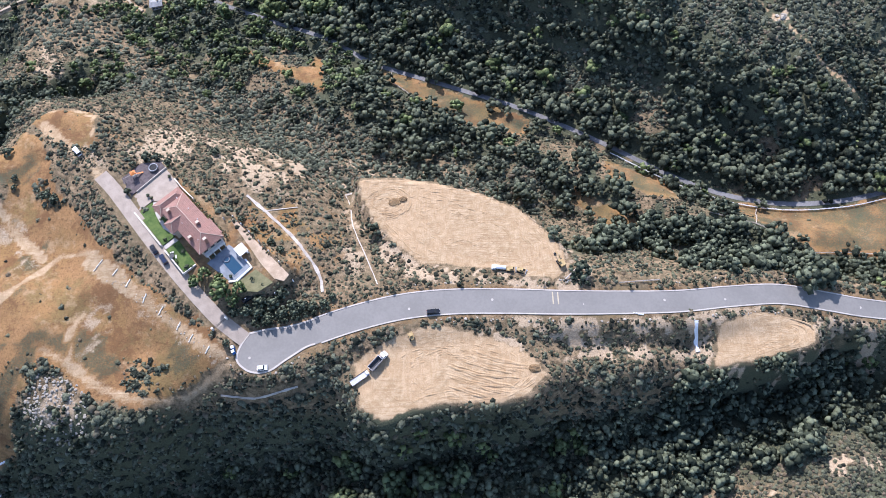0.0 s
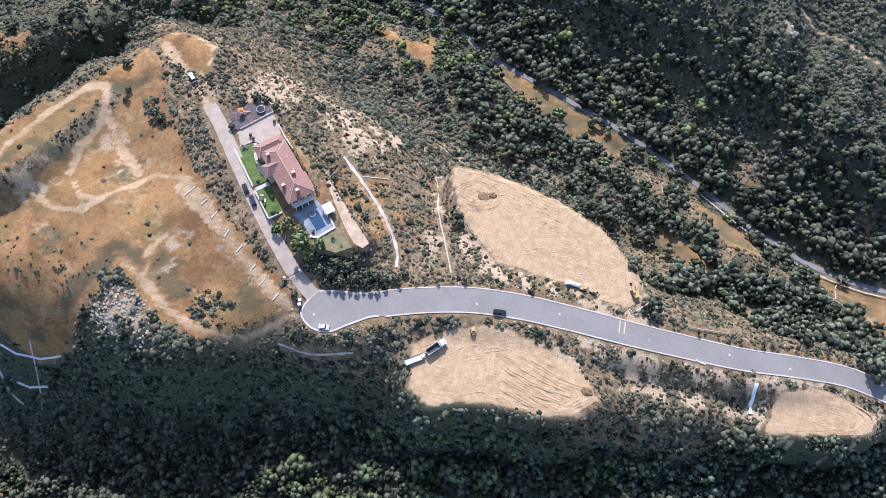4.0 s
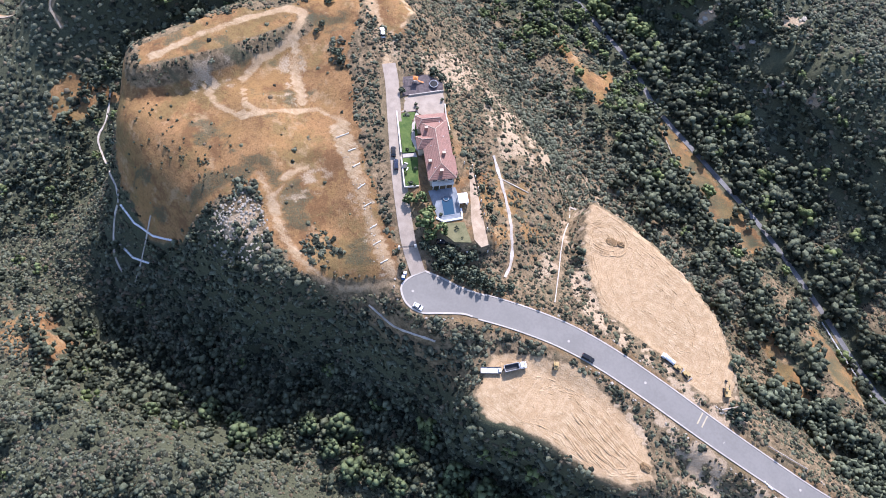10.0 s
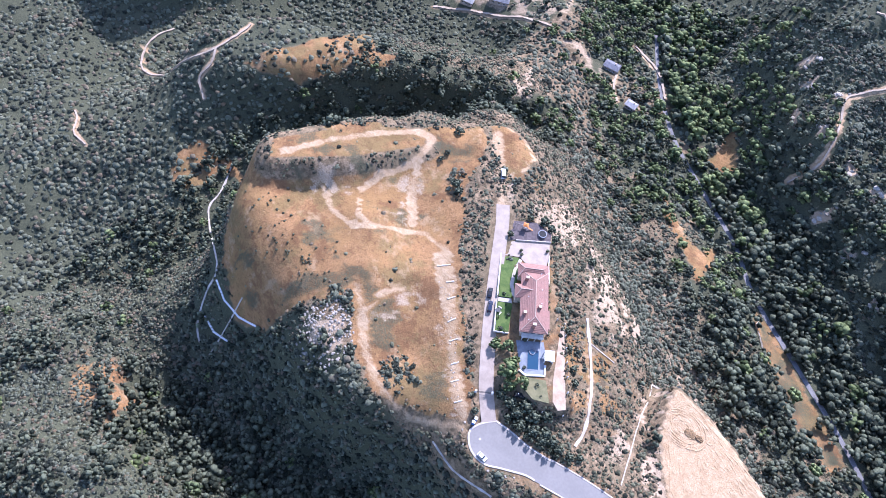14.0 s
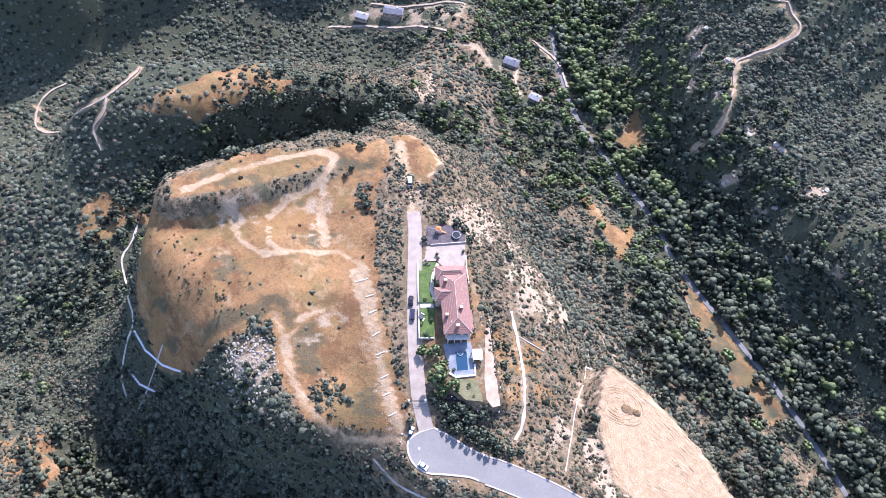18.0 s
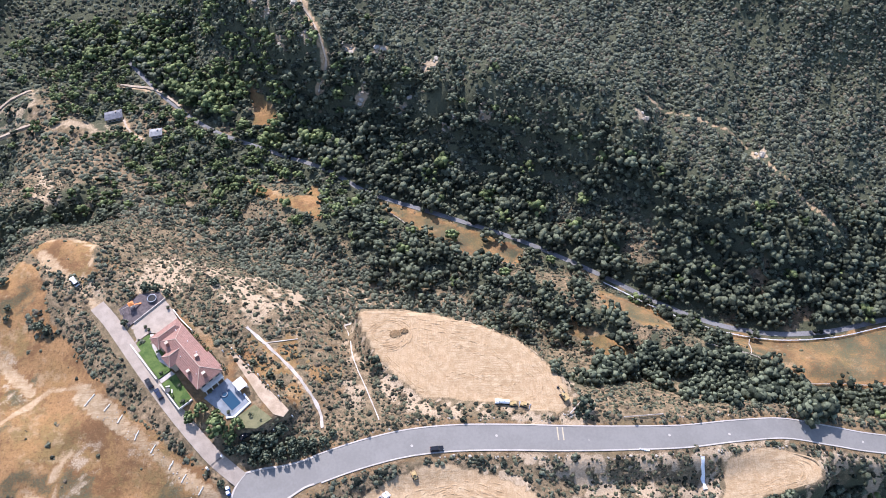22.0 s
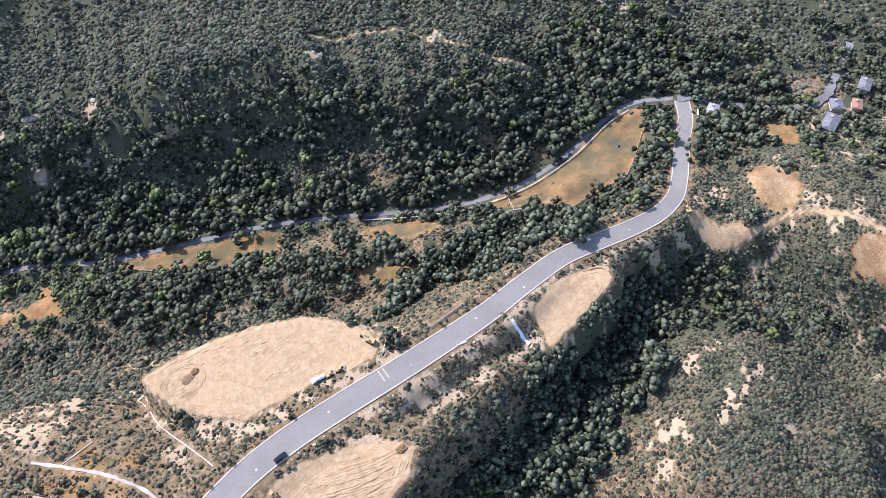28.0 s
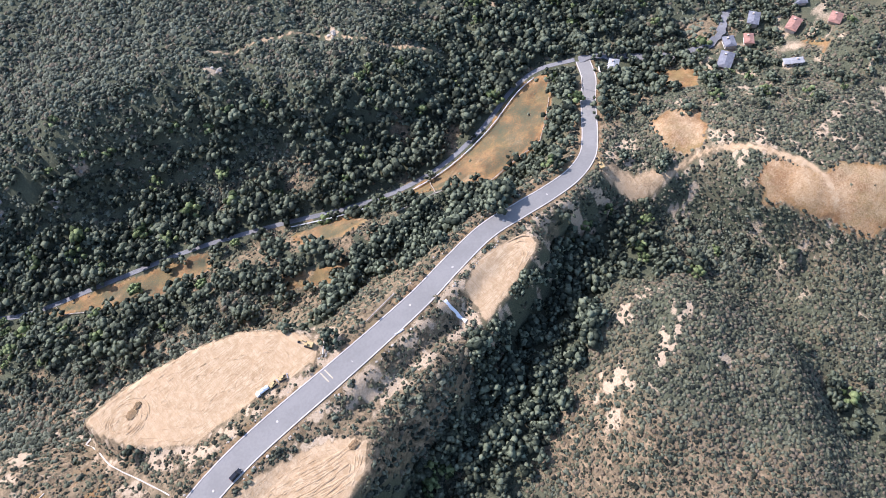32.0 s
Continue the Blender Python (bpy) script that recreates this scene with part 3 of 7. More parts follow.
def cover(x, y):
    """How much of each ground cover lies at a place: graded dirt, dry grass, pale bare soil, green grass."""
    pad, grass, bare, green = (np.zeros(x.shape) for _ in range(4))
    for p in (PAD_1, PAD_2, PAD_3):
        pad = np.maximum(pad, 1 - ramp(to_poly(x, y, p) + 1.2 * fractal(x, y, 7, 3), -0.6, 0.6))
    broken = 0.7 + 0.7 * ramp(fractal(x, y, 9, 3), -0.2, 0.25)
    for line, half in DIRT_TRACKS:
        d = to_line(x, y, line)[0] + 1.3 * fractal(x, y, 4, 3)
        pad = np.maximum(pad, np.clip(0.85 * broken, 0, 0.95) * (1 - ramp(d, half - 0.9, half + 0.7)))
    pad = np.maximum(pad, 0.7 * (1 - ramp(to_line(x, y, TRACK)[0] + 2.5 * fractal(x, y, 5, 3), 1.5, 3.5)))
    for p in MEADOWS[4:6]:
        pad = np.maximum(pad, inside(x, y, p, 2.5) * (0.48 + 0.16 * fractal(x, y, 8, 4, 0.7)))
    grass = np.maximum(grass, inside(x, y, MOUND, 1.5))
    for p in MEADOWS + [ORANGE, TOP_PAD]:
        grass = np.maximum(grass, inside(x, y, p, 1.5))
    d_road = to_line(x, y, ROAD)[0]
    grass = np.maximum(grass, 0.45 * (1 - ramp(d_road + 5 * fractal(x, y, 5, 3), 6.5, 9)))
    for p in BARE_SPOTS:
        bare = np.maximum(bare, 0.72 * inside(x, y, p, 4.0) * ramp(fractal(x, y, 4, 4, 0.75), -0.32, 0.12))
    south = 1 - ramp(np.abs(d_road - 14), 4, 12)
    bare = np.maximum(bare, south * ramp(fractal(x + 0.6 * y, y, 5, 4), -0.06, 0.12) * (x > 18) * (y < 105))
    scarp = to_poly(x, y, PAD_4)
    face = (1 - ramp(np.abs(scarp - 4.5), 2.5, 5)) * (x - y > -325) * (x + y < 5)
    grass = grass * (1 - 0.9 * face)
    knoll = np.exp(-(((x - 165) / 40) ** 2 + ((y - 20) / 26) ** 2))
    ridge = np.exp(-(((x + 50) / 80) ** 2 + ((y - 168) / 30) ** 2))
    shoulder = np.clip(sum(1 - ramp(np.abs(to_poly(x, y, p) - 4.5), 3, 6) for p in (PAD_1, PAD_3)), 0, 1)
    shoulder = np.maximum(shoulder, np.exp(-(((x + 28) / 7) ** 2 + ((y - 130) / 20) ** 2)))
    streaks = fractal(0.8 * x + 0.6 * y, 0.35 * (y - 0.8 * x), 3.0, 3, 0.7) + 0.5 * fractal(x, y, 24, 2)
    bare = np.maximum(bare, (0.8 * knoll + 0.12) * ramp(fractal(x + 40, y, 6, 4, 0.65) + 0.6 * fractal(x, y + 50, 30, 2), 0.2, 0.38))
    for cx, cy, _ in OUTCROPS:
        bare = np.maximum(bare, 0.85 * (1 - ramp(np.hypot(x - cx, y - cy) + 5 * fractal(x, y, 4, 3), 2, 4.5)))
    rubble = 1 - ramp(to_line(x, y, [(-126, 116, 0), (-112, 107, 0), (-98, 96, 0), (-84, 86, 0), (-76, 80, 0)])[0], 1.5, 4.5)
    bare = np.maximum(bare, 0.9 * rubble * ramp(fractal(x, y, 2.6, 3, 0.8), -0.12, 0.12))
    bare = np.maximum(bare, ridge * ramp(streaks, 0.06, 0.28))
    bare = np.maximum(bare, 0.9 * shoulder * ramp(streaks, -0.02, 0.22))
    bare = np.maximum(bare, 0.62 * inside(x, y, BELT, 3.0) * ramp(streaks, -0.3, 0.0))
    bare = np.maximum(bare, 0.8 * np.exp(-(((x + 197) / 32) ** 2 + ((y - 250) / 22) ** 2)) * ramp(fractal(x, 0.4 * y, 2.6, 3, 0.7) + 0.3 * fractal(x, y, 20, 2), 0.14, 0.34))
    fall = fractal(0.35 * (x + 0.5 * y), y - 0.5 * x, 2.4, 3, 0.75)
    for p in KNOLL_SCARS:
        bare = np.maximum(bare, inside(x, y, p, 4.0) * ramp(fall, -0.05, 0.25))
    rim = to_line(x, y, [(214, 84, 0), (232, 76, 0), (247, 70, 0), (256, 62, 0), (262, 52, 0)])[0]
    bare = np.maximum(bare, (1 - ramp(rim, 5, 12)) * ramp(fall, 0.05, 0.3) * (1 - grass))
    bare = np.maximum(bare, ramp(x - 0.2 * y, 200, 240) * (y < 118) * 0.7 * ramp(fractal(x + 40, y, 7, 4, 0.7), 0.12, 0.36) * (1 - grass))
    bare = np.maximum(bare, 0.9 * face * ramp(fractal(x, y, 12, 2), -0.05, 0.1) * np.exp(-(((x + 188) / 9) ** 2 + ((y - 104) / 9) ** 2)))
    bank = np.exp(-(((x + 58) / 30) ** 2 + ((y - 128) / 24) ** 2)) + 0.6 * np.exp(-(((x + 130) / 18) ** 2 + ((y - 168) / 16) ** 2))
    grass = np.maximum(grass, bank * ramp(fractal(x, y, 5, 4, 0.7), -0.2, 0.1))
    for p in BARE_LOTS:
        bare = np.maximum(bare, 0.6 * inside(x, y, p, 3.0) * ramp(fractal(x, y, 6, 3), -0.3, 0.1))
    brown = np.exp(-(((x + 194) / 20) ** 2 + ((y + 18) / 12) ** 2))
    grass = np.maximum(grass, np.clip(1.3 * brown, 0, 1) * ramp(fractal(x, y, 8, 4, 0.7), -0.25, 0.1))
    yard = to_poly(x, y, YARD)
    grass = np.maximum(grass, (0.5 + 0.5 * fractal(x, y, 5, 3)) * (1 - ramp(yard, -1, 4)))
    field = np.zeros(x.shape)
    for p in MEADOWS + [TOP_PAD]:
        field = np.maximum(field, 1 - ramp(to_poly(x, y, p), -3, 0))
    moist = np.exp(-(to_line(x, y, VALLEY_ROAD)[0] / 34) ** 2)
    green = np.maximum(moist * ramp(fractal(x, y, 13, 3), 0.02, 0.25) * 0.7, 0.85 * woodland(x, y) * (1 - grass))
    hill = ramp(y - (262 - 0.42 * x), 0, 20) + ramp(70 - y, 0, 15) * ramp(x, 110, 60) + ramp(-225 - x, 0, 20)
    green = np.maximum(green, np.clip(hill, 0, 1) * (0.95 + 0.35 * fractal(x, y, 20, 3)) * (1 - grass))
    green = np.maximum(green, 0.5 * np.exp(-(((x + 156) / 8) ** 2 + ((y - 105) / 7) ** 2)) + 0.3 * fractal(x, y, 3, 2) * np.exp(-(((x + 156) / 10) ** 2 + ((y - 105) / 9) ** 2)))
    meadow = to_poly(x, y, MOUND)
    green = np.maximum(green, 0.55 * (1 - ramp(meadow, -6, 0)) * ramp(fractal(x + 70, y, 17, 4, 0.65), 0.08, 0.34))
    green = np.maximum(green * (1 - field), field * (y > 130) * (x > -60) * (0.53 + 0.2 * fractal(x, y, 9, 4, 0.7)) + 0.35 * field * ((y < 130) | (x < -60)) * ramp(fractal(x, y, 5, 4, 0.7), 0.05, 0.3))
    east = ramp(x + 0.35 * y, 118, 150) * ramp(x - 1.2 * y, 10, 60) * ramp(y, 122, 108)
    green = np.maximum(green, east * (0.66 + 0.5 * fractal(x, y, 9, 3)) * (1 - grass))
    return pad, grass, bare * (1 - pad), green * (1 - pad)


def axis(a, b, step, reach):
    """Even steps between a and b, then ever wider ones out to the reach."""
    core = list(np.arange(a, b + step, step))
    side, s = [], step
    while sum(side) < reach:
        s *= 1.12
        side.append(s)
    lo = [a - v for v in np.cumsum(side)][::-1]
    return np.array(lo + core + [core[-1] + v for v in np.cumsum(side)])


def build_land():
    xs, ys = axis(-330, 300, 1.9, 4200), axis(-55, 350, 1.9, 4200)
    gx, gy = np.meshgrid(xs, ys, indexing="ij")
    far = ramp(np.hypot(gx, gy - 120), 600, 1400)
    gz = height(gx, gy) * (1 - far) + far * (20 + 60 * fractal(gx, gy, 500, 3))
    nx, ny = gx.shape
    verts = np.stack([gx, gy, gz], -1).reshape(-1, 3)
    i = np.arange(nx * ny).reshape(nx, ny)
    quads = np.stack([i[:-1, :-1], i[1:, :-1], i[1:, 1:], i[:-1, 1:]], -1).reshape(-1, 4)
    me = raw_mesh("ground", verts, quads, False)
    layer = me.color_attributes.new("cover", "FLOAT_COLOR", "POINT")
    layer.data.foreach_set("color", np.stack([c.ravel() for c in cover(gx, gy)], -1).astype(np.float32).ravel())
    me.materials.append(SOIL)
    return tagged(new("ground", me), "brown hill ground with dry grass, scrub soil and graded dirt", "ground", kind="structure")


def raw_mesh(name, verts, faces, flat=True):
    """A mesh straight from arrays; all faces have the same number of corners."""
    me = bpy.data.meshes.new(name)
    faces = np.asarray(faces)
    k = faces.shape[1]
    me.vertices.add(len(verts))
    me.vertices.foreach_set("co", np.asarray(verts, np.float32).ravel())
    me.loops.add(faces.size)
    me.loops.foreach_set("vertex_index", faces.astype(np.int32).ravel())
    me.polygons.add(len(faces))
    me.polygons.foreach_set("loop_start", np.arange(0, faces.size, k, dtype=np.int32))
    me.polygons.foreach_set("loop_total", np.full(len(faces), k, np.int32))
    if flat:
        me.attributes.new("sharp_face", "BOOLEAN", "FACE").data.foreach_set("value", np.ones(len(faces), bool))
    me.update(calc_edges=True)
    return me


build_land()


def strip(name, line, left, right, lift, mat, thick=0.25):
    """A paved band along a line, from so far left of it to so far right, with its own thickness."""
    pts = [Vector(p) for p in line]
    rows = []
    for k, p in enumerate(pts):
        way = (pts[min(k + 1, len(pts) - 1)] - pts[max(k - 1, 0)])
        side = Vector((-way.y, way.x, 0)).normalized()
        l, r = (left(k / len(pts)) if callable(left) else left), (right(k / len(pts)) if callable(right) else right)
        a, b = p + side * l, p - side * r
        rows.append([(a.x, a.y, p.z + lift), (b.x, b.y, p.z + lift), (b.x, b.y, p.z + lift - thick), (a.x, a.y, p.z + lift - thick)])
    verts = np.array(rows).reshape(-1, 3)
    faces = []
    for k in range(len(rows) - 1):
        for c in range(4):
            faces.append((4 * k + c, 4 * k + (c + 1) % 4, 4 * k + 4 + (c + 1) % 4, 4 * k + 4 + c))
    last = 4 * (len(rows) - 1)
    faces += [(0, 3, 2, 1), (last, last + 1, last + 2, last + 3)]
    me = raw_mesh(name, verts, faces)
    me.materials.append(mat)
    return new(name, me)


ROAD_CURVE = [p for p in smooth_line(ROAD, 2.0) if p[0] > -46]
KERB_CURVE = [p for p in ROAD_CURVE if p[0] > -41.5]


def half_street(u):
    return float(np.interp(u, (0, 0.25, 0.5, 0.74, 1), (4.9, 4.65, 4.0, 3.45, 3.3)))


road = tagged(strip("road", ROAD_CURVE, half_street, half_street, 0.14, ASPHALT), "wide grey asphalt street along the ridge", "road", kind="structure")
tagged(strip("kerb_1", KERB_CURVE, lambda u: half_street(u) + 0.5, lambda u: -half_street(u), 0.27, CONCRETE, 0.4), "pale concrete kerb and gutter beside the street", "kerb", kind="structure")
tagged(strip("kerb_2", KERB_CURVE, lambda u: -half_street(u), lambda u: half_street(u) + 0.5, 0.27, CONCRETE, 0.4), "pale concrete kerb and gutter beside the street", "kerb", kind="structure")
DRIVE_CURVE = smooth_line(DRIVE, 1.5)
tagged(strip("driveway", DRIVE_CURVE, 2.85, 2.85, 0.16, PAVERS), "long pinkish paved driveway up to the house", "driveway", kind="structure")
VALLEY_CURVE = smooth_line(VALLEY_ROAD, 3.0)
tagged(strip("valley_road", VALLEY_CURVE, 1.25, 1.25, 0.14, OLD_ASPHALT), "narrow worn grey lane along the valley", "road", kind="structure")

bulb = bmesh.new()
bulb.faces.new([bulb.verts.new((x, y, 0.84)) for x, y in BULB])
bmesh.ops.recalc_face_normals(bulb, faces=bulb.faces[:])
bmesh.ops.solidify(bulb, geom=bulb.faces[:], thickness=0.3)
bulb_mesh = bpy.data.meshes.new("street_end")
bulb.to_mesh(bulb_mesh)
bulb.free()
bulb_mesh.materials.append(ASPHALT)
tagged(new("street_end", bulb_mesh), "grey asphalt turning circle at the street's end", "road", kind="structure")
tagged(strip("kerb_3", [(x, y, 1.0) for x, y, _ in smooth_line([(x, y, 1.0) for x, y in BULB[:9]], 1.5)], 0.35, 0.35, 0.28, CONCRETE, 0.5), "pale concrete kerb round the turning circle", "kerb", kind="structure")
tagged(strip("kerb_4", [(x, y, 1.0) for x, y, _ in smooth_line([(x, y, 1.0) for x, y in BULB[8:]], 1.5)], 0.35, 0.35, 0.28, CONCRETE, 0.5), "pale concrete kerb round the turning circle", "kerb", kind="structure")


# ---- scrub, woods and trees ----
def knob(seed, sides=5, ragged=0.42):
    """A small rounded leaf clump one unit across, open underneath, with an uneven outline."""
    r = np.random.RandomState(seed)
    v = []
    for radius, z, turn in ((0.5, 0.0, 0.0), (0.42, 0.3, 0.5)):
        a = (np.arange(sides) + turn) * 6.2832 / sides + r.uniform(-0.25, 0.25, sides)
        k = radius * r.uniform(1 - ragged, 1 + ragged, sides)
        v.append(np.stack([k * np.cos(a), k * np.sin(a), z + r.uniform(-0.09, 0.09, sides)], -1))
    v.append(np.array([[r.uniform(-0.1, 0.1), r.uniform(-0.1, 0.1), r.uniform(0.48, 0.6)]]))
    f = []
    for k in range(sides):
        n = (k + 1) % sides
        f += [(k, n, sides + k), (n, sides + n, sides + k), (sides + k, sides + n, 2 * sides)]
    return np.concatenate(v), np.array(f)


def puff(seed, sides=5):
    """A rounded leaf clump with an overhang, for the boughs of a crown."""
    r = np.random.RandomState(seed)
    v = []
    for radius, z, turn in ((0.3, -0.34, 0.0), (0.5, -0.02, 0.5), (0.36, 0.33, 0.0)):
        a = (np.arange(sides) + turn) * 6.2832 / sides + r.uniform(-0.25, 0.25, sides)
        k = radius * r.uniform(0.72, 1.3, sides)
        v.append(np.stack([k * np.cos(a), k * np.sin(a), z + r.uniform(-0.09, 0.09, sides)], -1))
    v.append(np.array([[r.uniform(-0.08, 0.08), r.uniform(-0.08, 0.08), r.uniform(0.44, 0.56)]]))
    f = []
    for ring in (0, 1):
        o, p = ring * sides, (ring + 1) * sides
        for k in range(sides):
            n = (k + 1) % sides
            f += [(o + k, o + n, p + k), (o + n, p + n, p + k)]
    f += [(2 * sides + k, 2 * sides + (k + 1) % sides, 3 * sides) for k in range(sides)]
    return np.concatenate(v), np.array(f)


def join_clumps(seed, places, shape):
    """Clumps of one shape at (x, y, z, size) grown into one plant."""
    r = np.random.RandomState(seed)
    vs, fs, o = [], [], 0
    for k, (x, y, z, size) in enumerate(places):
        v, f = shape(seed * 41 + k)
        vs.append(v * size * [r.uniform(0.85, 1.2), r.uniform(0.85, 1.2), r.uniform(0.8, 1.1)] + [x, y, z])
        fs.append(f + o)
        o += len(v)
    return np.concatenate(vs), np.concatenate(fs)


def leafy_crown(seed, clumps=20):
    """A tree crown one unit wide: leaf clumps over a dome of limbs, with gaps and an uneven outline; its foot is at zero."""
    r = np.random.RandomState(seed)
    places = [(r.uniform(-0.05, 0.05), r.uniform(-0.05, 0.05), 0.58, 0.34)]
    lean = r.uniform(-0.06, 0.06, 2)
    for k in range(clumps - 1):
        a, up = k * 2.39996 + r.uniform(-0.4, 0.4), r.uniform(0.06, 1.0) ** 0.75
        d = 0.4 * math.sqrt(max(0.0, 1 - 0.86 * up * up)) * r.uniform(0.72, 1.12)
        places.append((d * math.cos(a) + lean[0], d * math.sin(a) + lean[1], 0.2 + 0.44 * up * r.uniform(0.88, 1.06), r.uniform(0.17, 0.3)))
    return join_clumps(seed, places, puff)


def lump(seed, subdiv=2):
    """A low, knobbly clump of scrub, one unit across."""
    bm = bmesh.new()
    bmesh.ops.create_icosphere(bm, subdivisions=subdiv, radius=0.5)
    rnd = random.Random(seed)
    for v in bm.verts:
        v.co *= rnd.uniform(0.52, 1.42)
        v.co.z = v.co.z * 0.85 + 0.22
    bmesh.ops.delete(bm, geom=[f for f in bm.faces if f.calc_center_median().z < 0.02], context="FACES")
    bmesh.ops.delete(bm, geom=[v for v in bm.verts if not v.link_faces], context="VERTS")
    bm.verts.ensure_lookup_table()
    bm.verts.index_update()
    v = np.array([tuple(p.co) for p in bm.verts])
    f = np.array([[p.index for p in face.verts] for face in bm.faces])
    bm.free()
    return v, f


def scatter(area, step, keep, seed):
    """Jittered places over a rectangle, kept by a chance that depends on the place."""
    rnd = np.random.RandomState(seed)
    gx, gy = np.meshgrid(np.arange(area[0], area[1], step), np.arange(area[2], area[3], step))
    x, y = gx.ravel() + rnd.uniform(-0.6, 0.6, gx.size) * step, gy.ravel() + rnd.uniform(-0.6, 0.6, gx.size) * step
    p = keep(x, y)
    on = rnd.rand(len(x)) < p
    return x[on], y[on]


def plant_many(name, shapes, x, y, size, tall, mat, seed, sink=0.05):
    """One mesh of many plants: each place gets one of the shapes, turned and scaled."""
    rnd = np.random.RandomState(seed)
    z = height(x, y)
    which = rnd.randint(len(shapes), size=len(x))
    vs, fs, base = [], [], 0
    for k, (v, f) in enumerate(shapes):
        m = np.where(which == k)[0]
        if not len(m):
            continue
        a = rnd.rand(len(m)) * 6.283
        c, s = np.cos(a)[:, None], np.sin(a)[:, None]
        sz = size[m][:, None]
        px = (v[:, 0] * c - v[:, 1] * s) * sz + x[m][:, None]
        py = (v[:, 0] * s + v[:, 1] * c) * sz * rnd.uniform(0.8, 1.2, (len(m), 1)) + y[m][:, None] - y[m][:, None] * 0
        pz = v[:, 2][None] * sz * tall[m][:, None] + (z[m] - sink * size[m])[:, None]
        vs.append(np.stack([px, py, pz], -1).reshape(-1, 3))
        fs.append((f[None] + (np.arange(len(m)) * len(v))[:, None, None] + base).reshape(-1, 3))
        base += len(m) * len(v)
    me = raw_mesh(name, np.concatenate(vs), np.concatenate(fs), False)
    me.materials.append(mat)
    return new(name, me)


DRAINS = [
    [(-72, 146), (-65, 140), (-52, 128), (-42, 115), (-39, 106)], [(-65, 139), (-58, 141), (-52, 143)], [(-36, 157), (-33, 150), (-30, 137), (-24, 123), (-18, 109)],
    [(-76, 67.6), (-61, 66.5), (-46.4, 70)], [(-262, 95), (-252, 80), (-248, 70), (-233, 62), (-200, 50), (-196, 40), (-191, 30), (-185, 26)], [(-26, 160), (-5, 160.5), (20, 153.5), (38, 146.5), (53, 133)],
    [(-194, 45.5), (-185, 43.2), (-174.5, 43.6), (-165, 46)], [(-190, 34), (-182, 33), (-174, 35)], [(104.8, 97.2), (106.4, 87.0)], [(126, 157), (146, 153), (158, 145), (170, 138.5), (188, 139), (203, 137), (213, 143), (229, 155)], [(153.5, 166), (147, 153)], [(-22.5, 249), (-22.2, 241.5), (-4.6, 226.1)], [(4.0, 212.4), (9.3, 209.8), (43.2, 207)], [(76, 111.5), (92, 113.5)],
]
YARD_CLEAR = [(-107, 149), (-100, 150), (-77, 132), (-52, 111), (-58, 106), (-72, 103), (-86, 108)]


MOUND_BRUSH = [[(-113, 69), (-111, 75), (-103, 81), (-98, 78), (-97, 69), (-106, 64)], [(-146, 63), (-148, 76), (-143, 80), (-137, 77), (-138, 71), (-141, 64)], [(-159, 145), (-155, 150), (-145, 145), (-145, 140), (-153, 139)]]


def clear_of(x, y):
    """Nought on roads, pads, tracks and the yard, one well away from them."""
    free = ramp(to_line(x, y, ROAD)[0], np.where(x > 90, 4.8, 6.0), np.where(x > 90, 6.4, 7.5)) * ramp(to_line(x, y, DRIVE)[0], 4, 6) * ramp(to_line(x, y, VALLEY_ROAD)[0], np.where(x < -45, 1.6, 2.3), np.where(x < -45, 2.6, 3.6))
    for p in (PAD_1, PAD_2, PAD_3, YARD_CLEAR, COURT):
        free = free * ramp(to_poly(x, y, p), 0.5, 2.5)
    for line in DRAINS:
        free = free * ramp(to_line(x, y, [(a, b, 0) for a, b in line])[0], 1.2, 2.2)
    for line, half in DIRT_TRACKS:
        free = free * ramp(to_line(x, y, line)[0], half, half + 1.5)
    for a, b in HOUSE_SPOTS:
        free = free * ramp(np.hypot(x - a, y - b), 5, 8)
    return free * ramp(to_poly(x, y, BULB), 0.8, 2)


def open_ground(x, y):
    g = np.zeros(x.shape)
    for p in MEADOWS + BARE_LOTS + [ORANGE, TOP_PAD, MOUND]:
        g = np.maximum(g, 1 - ramp(to_poly(x, y, p), -2, 1))
    face = (1 - ramp(np.abs(to_poly(x, y, PAD_4) - 4), 2, 4)) * (x - y > -325) * (x + y < 5)
    for p in MOUND_BRUSH:
        g = g * (1 - 0.9 * inside(x, y, p, 2.0))
    west = ramp(x, -232, -240) * ramp(fractal(x + 15, y, 11, 3, 0.65), 0.02, 0.16)
    return g * (1 - 0.35 * face) * (1 - 0.8 * west)


